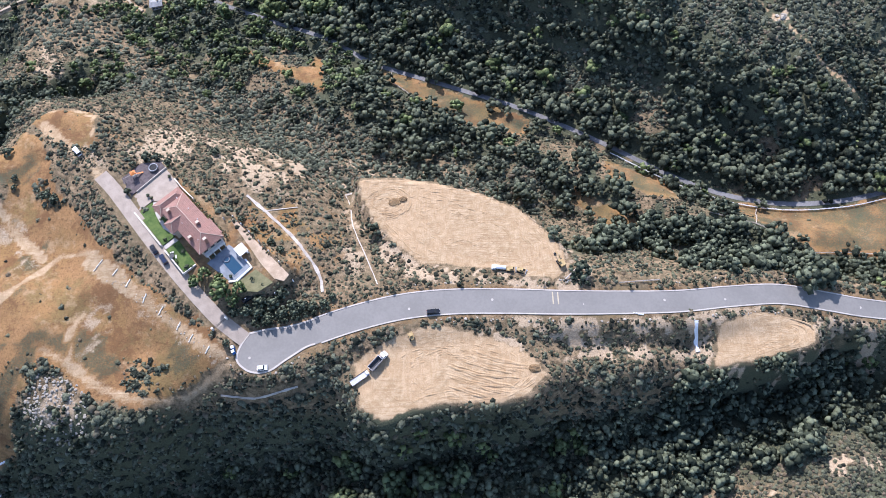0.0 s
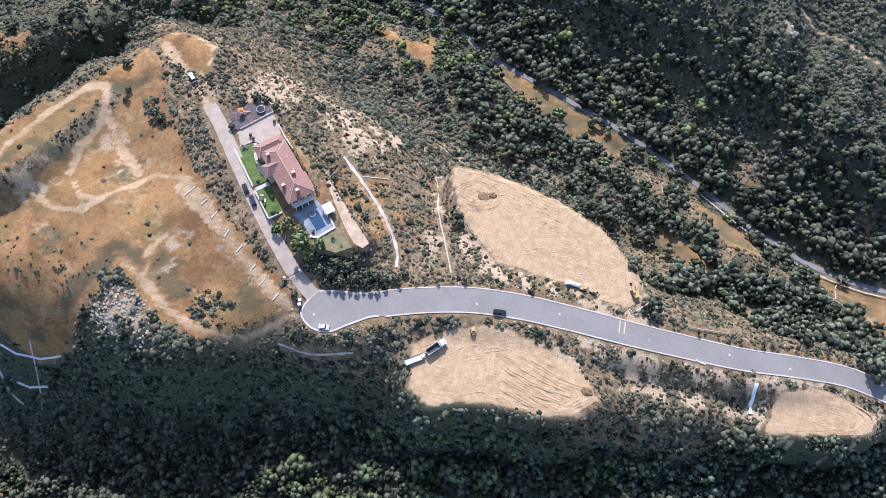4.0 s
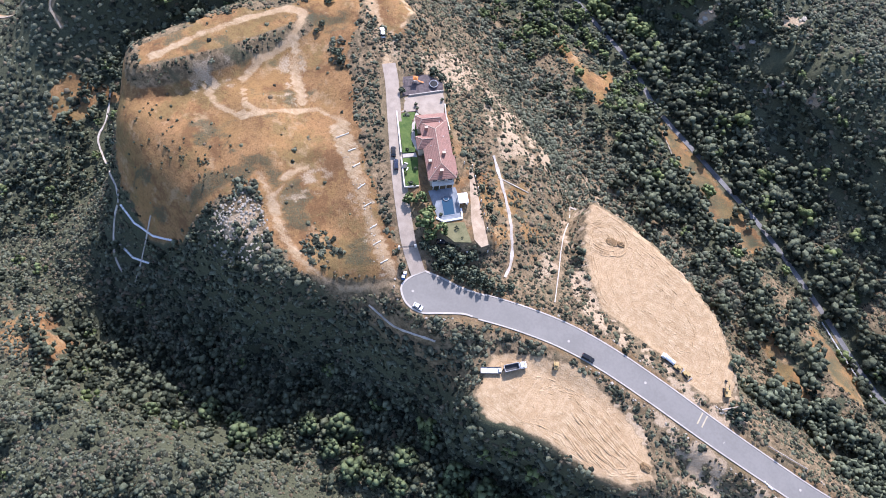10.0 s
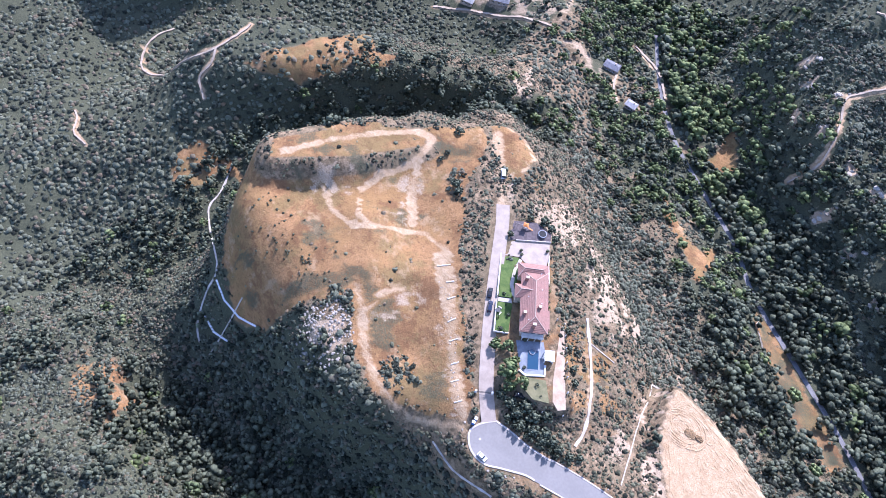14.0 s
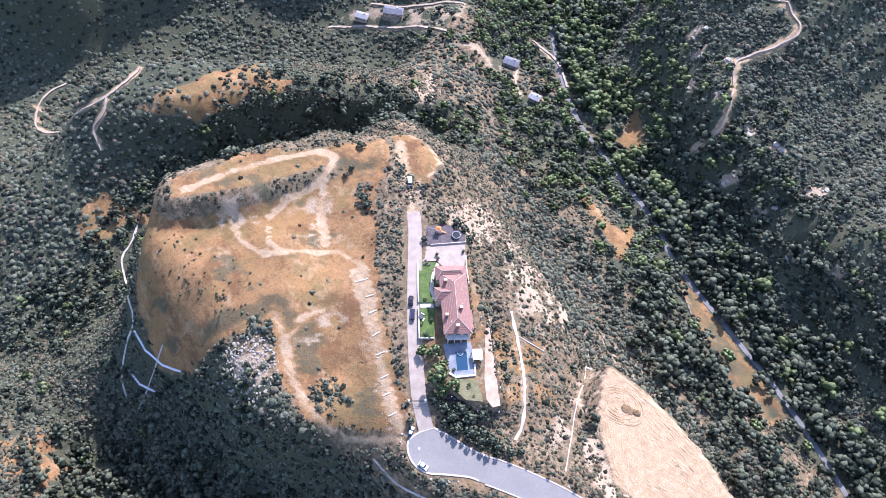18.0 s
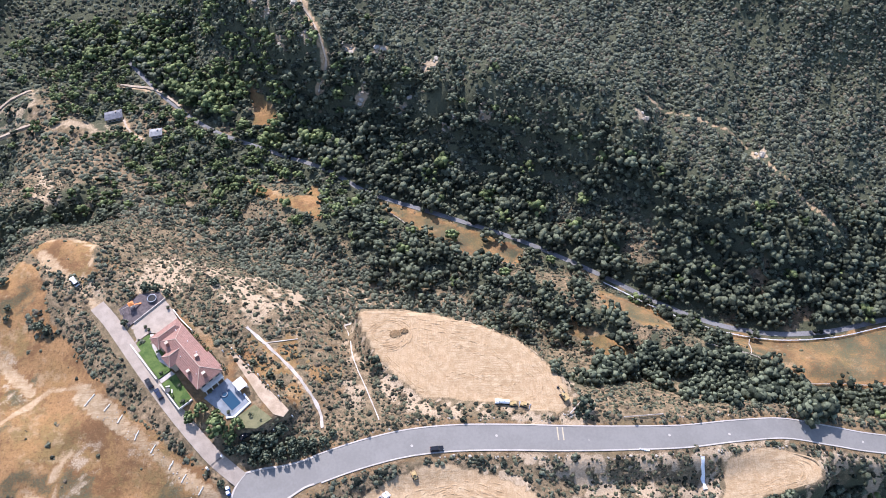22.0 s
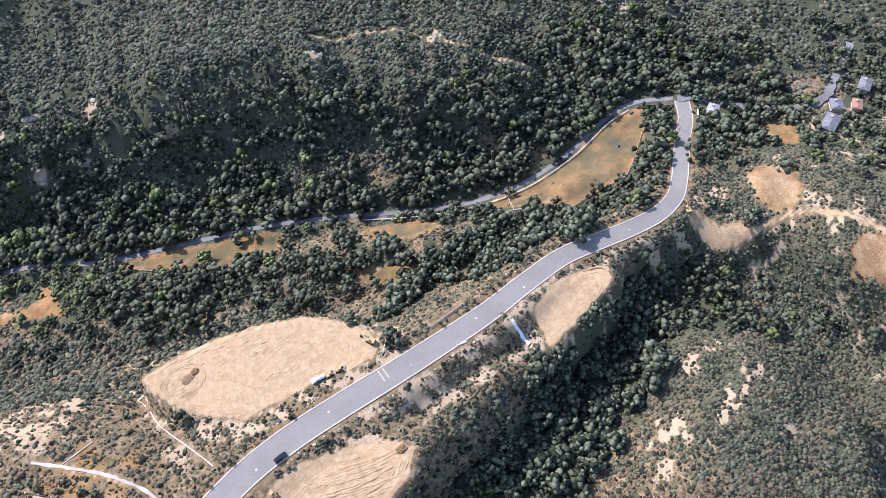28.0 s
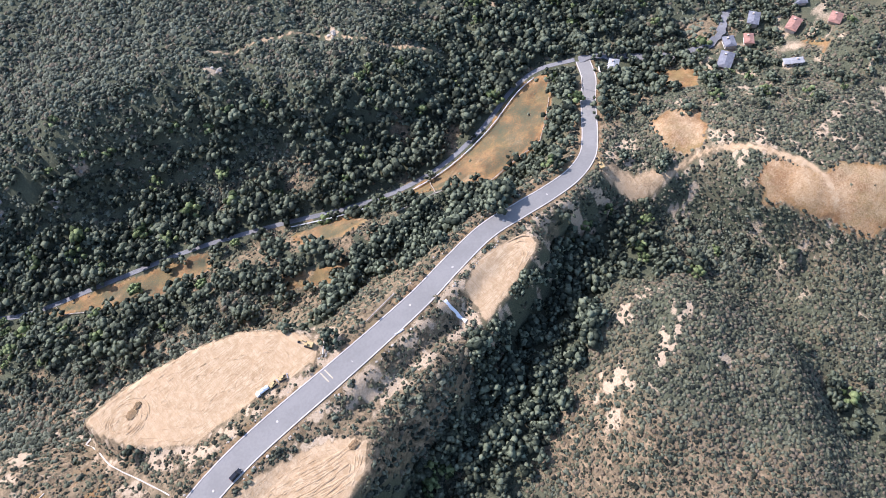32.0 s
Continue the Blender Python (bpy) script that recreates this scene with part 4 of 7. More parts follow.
THICKETS = [
    [(-196, 40), (-176, 40), (-159, 45), (-148, 64), (-137, 74), (-122, 64), (-104, 58), (-76, 70), (-62, 71), (-46, 75), (-34, 82), (-27, 80), (-20, 55), (-22, 38), (-60, 22), (-100, 8), (-150, -6), (-196, 10)],
    [(-32, 70), (-24, 66), (0, 66), (30, 68), (50, 72), (62, 76), (100, 80), (116, 82), (114, 70), (100, 58), (60, 46), (20, 42), (-24, 40)],
    *MOUND_BRUSH,
    [(-34, 86), (-20, 91), (0, 96), (20, 97), (22, 92), (5, 93), (-12, 90), (-24, 84)],
    [(-75, 210), (-62, 216), (-45, 210), (-24, 199), (-3, 186), (-19, 188), (-37, 176), (-48, 163), (-61, 185)],
    [(-101, 224), (-94, 235), (-70, 227), (-56, 218), (-69, 214)],
    [(-157, 230), (-132, 220), (-106, 204), (-82, 190), (-62, 178), (-46, 158), (-28, 162), (0, 164), (24, 160), (46, 156), (54, 184), (3, 202), (-51, 216), (-108, 242), (-161, 250)],
    [(212, 62), (228, 52), (236, 40), (232, 24), (222, 18), (207, 36)],
]


def thicket(x, y):
    """Where brush closes over the ground: the shaded canyon wall and a band below the house."""
    t = np.zeros(x.shape)
    for p in THICKETS:
        t = np.maximum(t, inside(x, y, p, 4.0))
    windows = ramp(fractal(0.8 * x + 0.6 * y, 0.35 * (y - 0.8 * x), 5.0, 3, 0.7), 0.24, 0.42) * (y > 140)
    return t * (1 - 0.93 * inside(x, y, RUBBLE, 1.0)) * (1 - 0.85 * windows)


def bank(x, y):
    """The far bank of the canyon, under low close brush."""
    return ramp(-40 - x, 0, 30) * ramp(22 - y - 0.12 * np.abs(x + 110), 0, 14) * ramp(x, -275, -255)


def sage_land(x, y):
    """The dry eastern knolls under pale low sage."""
    return ramp(x + 0.35 * y, 118, 150) * ramp(x - 1.2 * y, 10, 60) * ramp(y, 122, 108)


def scrub_chance(x, y):
    c = 0.4 + 0.6 * ramp(fractal(x, y, 14, 4), -0.35, 0.05)
    c = np.maximum(c, np.clip(ramp(y - (262 - 0.42 * x), 0, 20) + ramp(72 - y, 0, 12) + ramp(-225 - x, 0, 20), 0, 1))
    bare = cover(x, y)[2]
    c = c * (1 - 0.35 * np.exp(-(((x - 165) / 45) ** 2 + ((y - 15) / 32) ** 2)))
    c = c * (1 - 0.75 * sage_land(x, y)) * (1 - 0.8 * thicket(x, y)) * (1 - 0.6 * bank(x, y))
    return c * clear_of(x, y) * (1 - 0.9 * inside(x, y, RUBBLE, 1.0)) * (1 - 0.985 * open_ground(x, y)) * (1 - (0.75 - 0.45 * inside(x, y, BELT, 3.0)) * bare) * (1 - 0.75 * woodland(x, y))


def clump(seed, knobs, spread=0.42):
    """A ragged patch of scrub: unlike knobs grown together."""
    r = np.random.RandomState(seed)
    places = [(r.normal() * spread * 0.5, r.normal() * spread * 0.5, 0.0, r.uniform(0.32, 0.68)) for _ in range(knobs)]
    return join_clumps(seed, places, knob)


def bush(seed, knobs=7):
    """A ragged bush one unit across: a high middle with smaller clumps round it."""
    r = np.random.RandomState(seed)
    places = [(0, 0, 0.16, r.uniform(0.44, 0.58))]
    for k in range(knobs - 1):
        a, d = k * 6.2832 / (knobs - 1) + r.uniform(-0.5, 0.5), r.uniform(0.2, 0.4)
        places.append((d * math.cos(a), d * math.sin(a), r.uniform(-0.02, 0.14), r.uniform(0.24, 0.46)))
    return join_clumps(seed, places, knob)


TUFTS = [knob(20 + k) for k in range(5)] + [clump(26 + k, 2, 0.6) for k in range(3)]
CLUMPS = [clump(50 + k, 3 + k % 3) for k in range(8)]
BUSHES = [bush(70 + k, 6) for k in range(8)]
SPRIGS = [knob(130 + k, 4, 0.4) for k in range(8)]
LOW_BUSHES = [bush(110 + k, 5) for k in range(8)]
CROWNS = [leafy_crown(k, 10) for k in range(8)]
rnd = np.random.RandomState(3)
sx, sy = scatter((-260, 290, -50, 260), 1.1, lambda x, y: 0.66 * scrub_chance(x, y) * (y < 262 - 0.42 * x), 11)
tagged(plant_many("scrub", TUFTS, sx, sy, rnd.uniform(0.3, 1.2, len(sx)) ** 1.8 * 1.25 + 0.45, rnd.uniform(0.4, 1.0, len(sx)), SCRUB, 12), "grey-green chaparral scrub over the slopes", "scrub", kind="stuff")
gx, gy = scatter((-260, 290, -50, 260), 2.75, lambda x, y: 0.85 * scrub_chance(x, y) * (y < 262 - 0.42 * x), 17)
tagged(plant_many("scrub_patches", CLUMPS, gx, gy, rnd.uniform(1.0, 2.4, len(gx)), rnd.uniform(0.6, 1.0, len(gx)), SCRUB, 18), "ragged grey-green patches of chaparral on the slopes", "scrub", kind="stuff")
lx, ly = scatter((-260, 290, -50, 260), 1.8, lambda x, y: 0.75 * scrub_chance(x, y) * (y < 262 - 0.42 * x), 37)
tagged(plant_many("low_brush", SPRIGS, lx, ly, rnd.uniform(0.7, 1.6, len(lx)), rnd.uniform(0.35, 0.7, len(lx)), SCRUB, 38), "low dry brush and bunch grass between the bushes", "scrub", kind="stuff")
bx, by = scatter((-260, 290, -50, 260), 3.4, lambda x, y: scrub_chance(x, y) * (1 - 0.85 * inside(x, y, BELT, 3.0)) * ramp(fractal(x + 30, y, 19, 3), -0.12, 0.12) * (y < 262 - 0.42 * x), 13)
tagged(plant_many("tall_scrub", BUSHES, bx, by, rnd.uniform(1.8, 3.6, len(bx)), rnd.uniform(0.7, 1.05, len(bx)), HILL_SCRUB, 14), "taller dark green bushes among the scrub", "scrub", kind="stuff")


def hill_chance(x, y):
    rocks = np.ones(x.shape)
    for cx, cy, _ in OUTCROPS:
        rocks = rocks * ramp(np.hypot(x - cx, y - cy) + 3 * fractal(x, y, 4, 2), 2.0, 4.5)
    return rocks * 0.95 * (y > 262 - 0.42 * x) * clear_of(x, y) * (1 - open_ground(x, y)) * (0.55 + 0.45 * ramp(fractal(x, y, 20, 3), -0.25, 0.05)) * (1 - 0.6 * woodland(x, y))


hx, hy = scatter((-160, 330, 170, 395), 2.95, hill_chance, 15)
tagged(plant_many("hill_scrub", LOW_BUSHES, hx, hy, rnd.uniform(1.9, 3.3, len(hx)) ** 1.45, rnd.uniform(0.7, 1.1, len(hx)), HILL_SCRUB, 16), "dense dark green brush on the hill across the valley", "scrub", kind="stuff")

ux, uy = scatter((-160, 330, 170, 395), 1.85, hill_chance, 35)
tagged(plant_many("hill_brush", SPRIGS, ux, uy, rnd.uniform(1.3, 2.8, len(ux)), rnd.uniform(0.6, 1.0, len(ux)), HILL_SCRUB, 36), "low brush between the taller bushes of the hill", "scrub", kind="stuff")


def far_chance(x, y):
    near = ((x > -260) & (x < 290) & (y > -50) & (y < 260) & (y < 262 - 0.42 * x)) | ((x > -160) & (x < 330) & (y > 170) & (y < 395) & (y > 262 - 0.42 * x))
    near = near | (sage_land(x, y) > 0.4)
    near = near | (bank(x, y) > 0.4)
    return np.where(near, 0, 0.95 * (0.6 + 0.4 * ramp(fractal(x, y, 25, 4), -0.3, 0.1)) * clear_of(x, y) * (1 - open_ground(x, y)))


fx, fy = scatter((-450, 420, -80, 460), 2.2, far_chance, 21)
tagged(plant_many("far_scrub", SPRIGS, fx, fy, rnd.uniform(1.2, 2.2, len(fx)) ** 1.7, rnd.uniform(0.6, 1.0, len(fx)), HILL_SCRUB, 22), "dark scrub over the far hills", "scrub", kind="stuff")

ex, ey = scatter((105, 410, -75, 122), 1.2, lambda x, y: (0.9 + 0.4 * fractal(x, y, 11, 3)) * sage_land(x, y) * clear_of(x, y) * (1 - open_ground(x, y)) * (1 - 0.8 * cover(x, y)[2]) * (1 - 0.95 * np.clip(woodland(x, y), 0, 1)), 23)
tagged(plant_many("sage_scrub", TUFTS[:5], ex, ey, rnd.uniform(0.5, 1.3, len(ex)) ** 1.6 + 0.6, rnd.uniform(0.45, 1.0, len(ex)), SAGE, 24), "pale grey-green sage over the dry eastern knolls", "scrub", kind="stuff")
kx, ky = scatter((-275, -35, -85, 30), 1.65, lambda x, y: 0.95 * bank(x, y) * clear_of(x, y) * (1 - 0.6 * woodland(x, y)) * (0.7 + 0.6 * fractal(x, y, 12, 3)) * (1 - 0.5 * np.exp(-(((x + 194) / 20) ** 2 + ((y + 18) / 12) ** 2))), 27)
tagged(plant_many("bank_scrub", CLUMPS, kx, ky, rnd.uniform(1.6, 3.8, len(kx)), rnd.uniform(0.7, 1.1, len(kx)), HILL_SCRUB, 28), "close green-brown brush on the canyon's far bank", "scrub", kind="stuff")
tx, ty = scatter((-205, 250, -10, 255), 2.0, lambda x, y: 0.95 * thicket(x, y) * clear_of(x, y) * (1 - open_ground(x, y)), 25)
tagged(plant_many("canyon_brush", BUSHES, tx, ty, rnd.uniform(1.3, 2.3, len(tx)) ** 2.0, rnd.uniform(0.6, 1.15, len(tx)), HILL_SCRUB, 26), "dense dark brush on the shaded canyon wall", "scrub", kind="stuff")


def lane_growth(x, y):
    """The oaks on the uphill side of the valley lane have grown tallest."""
    lane = np.interp(x, [p[0] for p in VALLEY_ROAD], [p[1] for p in VALLEY_ROAD])
    d = to_line(x, y, VALLEY_ROAD)[0]
    return np.where((y > lane) & (d < 60), 1.6 - 0.005 * d, np.where((y < lane) & (d < 75) & (x > -40), 1.3, np.where(to_line(x, y, VALLEYS[2])[0] < 24, 1.2, 1.0)))


wx, wy = scatter((-270, 400, -75, 400), 4.7, lambda x, y: 0.88 * np.maximum(woodland(x, y), 0.6 * bank(x, y) * ramp(fractal(x, y, 22, 3), -0.12, 0.1)) * clear_of(x, y) * (1 - open_ground(x, y)), 31)
bright = (np.random.RandomState(5).rand(len(wx)) < np.where((wx < -85) & (wy > 250), 0.65, np.where((wx < -45) & (wy > 230), 0.35, np.where((wy < 95) & (wx > 0), 0.14, 0.05))))
near = np.argsort(np.hypot(wx - 110, wy - 95))
single = np.zeros(len(wx), bool)
single[near[:200]] = True
for kind, mask, mat, label in (("oak_wood", ~bright & ~single, OAK, "dense dark green oak wood in the valley and canyon"), ("willow_wood", bright & ~single, BRIGHT, "bright green willows along the valley stream")):
    x, y = wx[mask], wy[mask]
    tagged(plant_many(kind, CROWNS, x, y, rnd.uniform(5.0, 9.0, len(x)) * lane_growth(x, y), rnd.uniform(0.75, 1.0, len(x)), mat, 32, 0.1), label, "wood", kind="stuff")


# ---- single trees and bushes ----
def part(name, bm, mat, parent, label=""):
    """Links a bmesh as one mesh under a thing or a part."""
    me = bpy.data.meshes.new(name)
    bm.to_mesh(me)
    bm.free()
    me.materials.append(mat)
    ob = new(name, me)
    ob.parent = parent
    if label:
        ob["label"] = label
    return ob


def thing(name, label, category, m=None, group=""):
    ob = new(name)
    ob.empty_display_size = 0.5
    if m is not None:
        ob.matrix_world = m
    return tagged(ob, label, category, group)


def add_box(bm, c, s, turn=0.0, bevel=0.0):
    made = bmesh.ops.create_cube(bm, size=1.0, matrix=Matrix.Translation(c) @ Matrix.Rotation(turn, 4, "Z") @ Matrix.Diagonal((*s, 1)))
    if bevel:
        edges = list({e for v in made["verts"] for e in v.link_edges})
        bmesh.ops.bevel(bm, geom=edges, offset=bevel, segments=1, affect="EDGES")
    return bm


def add_rod(bm, a, b, r0, r1=None, seg=6):
    a, b = Vector(a), Vector(b)
    m = Matrix.Translation((a + b) / 2) @ (b - a).to_track_quat("Z", "Y").to_matrix().to_4x4()
    bmesh.ops.create_cone(bm, cap_ends=True, segments=seg, radius1=r0, radius2=r0 if r1 is None else r1, depth=(b - a).length, matrix=m)
    return bm


def add_prism(bm, poly, z0, z1):
    low = [bm.verts.new((x, y, z0)) for x, y in poly]
    top = [bm.verts.new((x, y, z1)) for x, y in poly]
    n = len(poly)
    bm.faces.new(top)
    bm.faces.new(low[::-1])
    for i in range(n):
        bm.faces.new((low[i], low[(i + 1) % n], top[(i + 1) % n], top[i]))
    bmesh.ops.recalc_face_normals(bm, faces=bm.faces[:])
    return bm


def make_tree(seed, mat, label, leaves=26):
    """A tree one unit wide: a tapered trunk with limbs, and a crown of leaf tufts."""
    rnd = random.Random(seed)
    tree = thing("tree", label, "tree")
    bm = add_rod(bmesh.new(), (0, 0, -0.06), (0, 0, 0.32), 0.035, 0.024, 7)
    for k in range(5):
        a = k * 1.2566 + rnd.uniform(-0.3, 0.3)
        add_rod(bm, (0, 0, rnd.uniform(0.16, 0.3)), (0.27 * math.cos(a), 0.27 * math.sin(a), rnd.uniform(0.4, 0.55)), 0.017, 0.007, 5)
    part("trunk", bm, BARK, tree)
    v, f = leafy_crown(seed, leaves)
    me = raw_mesh("crown", v, f, False)
    me.materials.append(mat)
    leaf = new("crown", me)
    leaf.parent = tree
    return tree


def stand(ob, x, y, size, turn, tall=1.0, z=None):
    z = ground_at(x, y) if z is None else z
    made = copy_thing(ob, Matrix.Translation((x, y, z)) @ Matrix.Rotation(turn, 4, "Z"))
    made.scale = (size, size, size * tall)
    return made


OAKS = [make_tree(60 + k, OAK, "dark green spreading oak in the canyon below the street") for k in range(4)]
rnd = np.random.RandomState(77)
oz, grown = height(wx[single], wy[single]), lane_growth(wx[single], wy[single])
for k, (x, y, z) in enumerate(zip(wx[single], wy[single], oz)):
    made = stand(OAKS[k % 4], x, y, rnd.uniform(5.5, 10) * grown[k], rnd.rand() * 6.28, rnd.uniform(0.75, 1.0), z)
    made["group"] = "oaks of the canyon and valley"

GARDEN_TREE = make_tree(81, BRIGHT, "leafy green garden tree beside the driveway", 30)
for x, y, s in ((-86.5, 107.4, 4.6), (-83.2, 110.0, 4.6), (-75.7, 103.4, 7.0), (-69.1, 104.0, 5.0), (-76.6, 107.3, 4.2), (-71.5, 100.5, 4.5)):
    tagged(stand(GARDEN_TREE, x, y, 1.25 * s, x * 3.1, 1.0), group="garden trees")
GARDEN_BUSH = make_tree(83, OAK, "dense dark green tree on the bank below the house garden", 30)
for x, y, s in ((-71.2, 96.0, 3.6), (-66.6, 97.2, 4.4), (-62.0, 96.4, 4.6), (-57.2, 100.4, 4.8), (-49.4, 99.6, 4.4), (-45.4, 99.5, 4.2), (-53.0, 96.5, 4.6), (-58.4, 94.6, 4.2),
                (-48.5, 96.6, 3.8), (-42.0, 99.0, 3.6), (-38.0, 100.5, 3.2), (-63.5, 92.8, 3.0), (-35.0, 103.4, 2.8), (-73.0, 84.5, 2.6), (-62.0, 100.5, 5.0), (-54.0, 104.0, 4.5), (-118.4, 145.2, 2.6),
                (-113.7, 161.4, 4.0), (-109.5, 161.5, 3.6), (-105.0, 160.0, 3.2), (-119.0, 158.0, 2.6), (-72.9, 135.1, 2.6), (-67.4, 130.4, 2.6), (-60.5, 125.4, 2.8), (-56.2, 122.0, 3.2), (-88.6, 168.1, 3.6)):
    tagged(stand(GARDEN_BUSH, x, y, 1.3 * s, y * 2.3, 0.95), group="trees on the garden bank")
STREET_TREE = make_tree(85, OAK, "slim young street tree beside the kerb", 16)
north_kerb = [(x, y) for x, y in ((-62, 91.4), (-59.5, 92.0), (-57, 92.4), (-54, 92.9), (-51.5, 93.2), (-49, 93.9), (-46.5, 94.4), (-44, 95.4), (-41, 96.6), (-36, 98.4), (-30, 100.6), (-22, 103.4), (-12, 106.6), (2, 108.6), (14, 109.2), (46, 109.8), (60, 110.0), (63, 110.4), (70, 110.2), (80, 110.4), (88, 111.2), (97, 111.6), (106, 113.0), (110, 113.4), (120, 115.4), (128, 116.6), (133, 117.0), (146, 117.2), (152, 116.6), (163, 114.8), (170, 113.8), (180, 112.6), (192, 113.0), (201, 117.2))]
for k, (x, y) in enumerate(north_kerb):
    tagged(stand(STREET_TREE, x, y, (2.2 if k < 9 else 1.6) + 0.9 * ((k * 7) % 5) / 4, k * 1.7, 2.1 if k < 9 else 1.5), group="street trees")
MEADOW_TREE = make_tree(87, BRIGHT, "tall pale green tree standing in the valley meadow", 30)
for x, y, s in ((11.8, 224.0, 8.5), (-26.3, 262.0, 5.0), (37.0, 197.0, 7.0), (62.0, 211.0, 6.0), (-129.6, 318.0, 12.0), (-118.0, 292.0, 9.0), (-146.0, 313.0, 10.0), (-131.0, 296.0, 8.0), (-80.0, 268.0, 8.0)):
    tagged(stand(MEADOW_TREE, x, y, s, x, 1.1), group="pale trees in the valley")
CANYON_TREE = make_tree(91, SYCAMORE, "tall broad pale green tree in the canyon bottom", 30)
for k, (x, y) in enumerate(((-29, 45), (-13, 39), (-10, 30), (-72, 22), (-62, 29), (-111, 2), (-80, 9), (-131, -11), (-47, 17), (-37, 21), (-28, 23), (-92, 2), (-32, 33), (-59, 20), (-100, 6), (2, 40), (14, 43))):
    tagged(stand(CANYON_TREE, x, y, 9.0 + (k * 5) % 7 * 0.7, k * 1.9, 1.0 + 0.05 * (k % 4)), group="pale trees in the canyon")
FIELD_OAK = make_tree(89, OAK, "rounded dark oak standing by itself near the street end", 30)
for x, y, s in ((248.4, 124.4, 10), (244, 120, 8), (217.7, 97.7, 7), (223.8, 81.5, 8), (228, 83, 7), (237.6, 152.2, 11), (269.3, 108.9, 7), (285.2, 100.5, 9), (290, 98, 7), (276, 139, 7), (233, 150, 8), (-151.3, 144.3, 5), (-147.8, 142.5, 4.5), (-171.8, 164.3, 5), (-166.4, 152.5, 3.2), (-165.7, 148.0, 3.0)):
    tagged(stand(FIELD_OAK, x, y, s, y, 0.9), group="lone oaks")
for ob in OAKS + [GARDEN_TREE, GARDEN_BUSH, STREET_TREE, MEADOW_TREE, CANYON_TREE, FIELD_OAK]:
    for o in list(ob.children_recursive) + [ob]:
        bpy.data.objects.remove(o)


def garden_shrub(k, x, y, z, s):
    v, f = leafy_crown(300 + k % 3, 14)
    me = raw_mesh("garden_shrub", v, f, False)
    me.materials.append(OAK if k % 3 else BRIGHT)
    ob = tagged(new("garden_shrub", me), "rounded green shrub planted along the house", "shrub", "garden shrubs")
    ob.matrix_world = Matrix.Translation((x, y, z - 0.1)) @ Matrix.Rotation(k * 1.3, 4, "Z") @ Matrix.Diagonal((s, s, s, 1))


for k in range(12):
    a = -13.5 + 2.4 * k
    x, y = -90.25 + 0.695 * a + 0.71 * 6.9, 130.5 - 0.719 * a + 0.70 * 6.9
    garden_shrub(k, x, y, 7.6, 1.5 + 0.9 * ((k * 5) % 4) / 3)
for k, (x, y) in enumerate(((-107.0, 138.8), (-103.6, 133.6), (-100.2, 124.6), (-97.0, 119.0), (-94.4, 115.6), (-90.6, 113.0), (-110.6, 136.8), (-88.6, 113.6), (-82.8, 112.6), (-79.6, 110.2), (-76.6, 107.0), (-64.6, 108.2), (-60.6, 106.4), (-104.6, 157.8))):
    garden_shrub(k + 5, x, y, 7.7, 1.2 + 0.8 * (k % 3) / 2)


def make_shrub(seed):
    v, f = lump(seed, 2)
    me = raw_mesh("shrub", v, f, False)
    me.materials.append(SCRUB)
    return tagged(new("shrub", me), "small dark shrub in the dry grass", "shrub", "shrubs on the grass mound")


SHRUBS = [make_shrub(90 + k) for k in range(3)]
rnd = random.Random(9)
spots = [(-176 + rnd.gauss(0, 10), 72 + rnd.gauss(0, 7)) for k in range(34)] + [(-160 + rnd.gauss(0, 5), 72 + rnd.gauss(0, 5)) for k in range(22)] + [(-198 + rnd.gauss(0, 5), 79 + rnd.gauss(0, 3)) for k in range(10)]
for k, (x, y) in enumerate(spots):
    ob = SHRUBS[k % 3] if k < 3 else SHRUBS[k % 3].copy()
    if k >= 3:
        scene.collection.objects.link(ob)
    s = rnd.uniform(0.5, 1.15)
    ob.matrix_world = Matrix.Translation((x, y, ground_at(x, y) - 0.06)) @ Matrix.Rotation(rnd.random() * 6, 4, "Z") @ Matrix.Diagonal((s, s, s, 1))


# ---- the house, its garden and pool ----
HOUSE = Matrix.Translation((-90.25, 130.5, 7.6)) @ Matrix.Rotation(math.atan2(-0.719, 0.695), 4, "Z")


def hip_roof(bm, a0, a1, b0, b1, z, rise, over=0.7, hip=None):
    """A hipped roof with thick eaves over a rectangle, its ridge along the longer side."""
    a0, a1, b0, b1 = a0 - over, a1 + over, b0 - over, b1 + over
    half = (b1 - b0) / 2
    mid = (b0 + b1) / 2
    h = half if hip is None else hip
    base = [bm.verts.new(p) for p in ((a0, b0, z), (a1, b0, z), (a1, b1, z), (a0, b1, z))]
    edge = [bm.verts.new((v.co.x, v.co.y, z + 0.22)) for v in base]
    r0, r1 = bm.verts.new((a0 + h, mid, z + rise)), bm.verts.new((a1 - h, mid, z + rise))
    bm.faces.new(base[::-1])
    for i in range(4):
        bm.faces.new((base[i], base[(i + 1) % 4], edge[(i + 1) % 4], edge[i]))
    bm.faces.new((edge[0], edge[1], r1, r0))
    bm.faces.new((edge[2], edge[3], r0, r1))
    bm.faces.new((edge[1], edge[2], r1))
    bm.faces.new((edge[3], edge[0], r0))
    return bm


def cross_roof(bm, a0, a1, b0, b1, z, rise, over=0.7, hip=None):
    """A hipped roof whose ridge runs across the house."""
    hip_roof(bm, b0, b1, a0, a1, z, rise, over, hip)
    for v in bm.verts:
        v.co.x, v.co.y = v.co.y, v.co.x
    bmesh.ops.recalc_face_normals(bm, faces=bm.faces[:])
    return bm


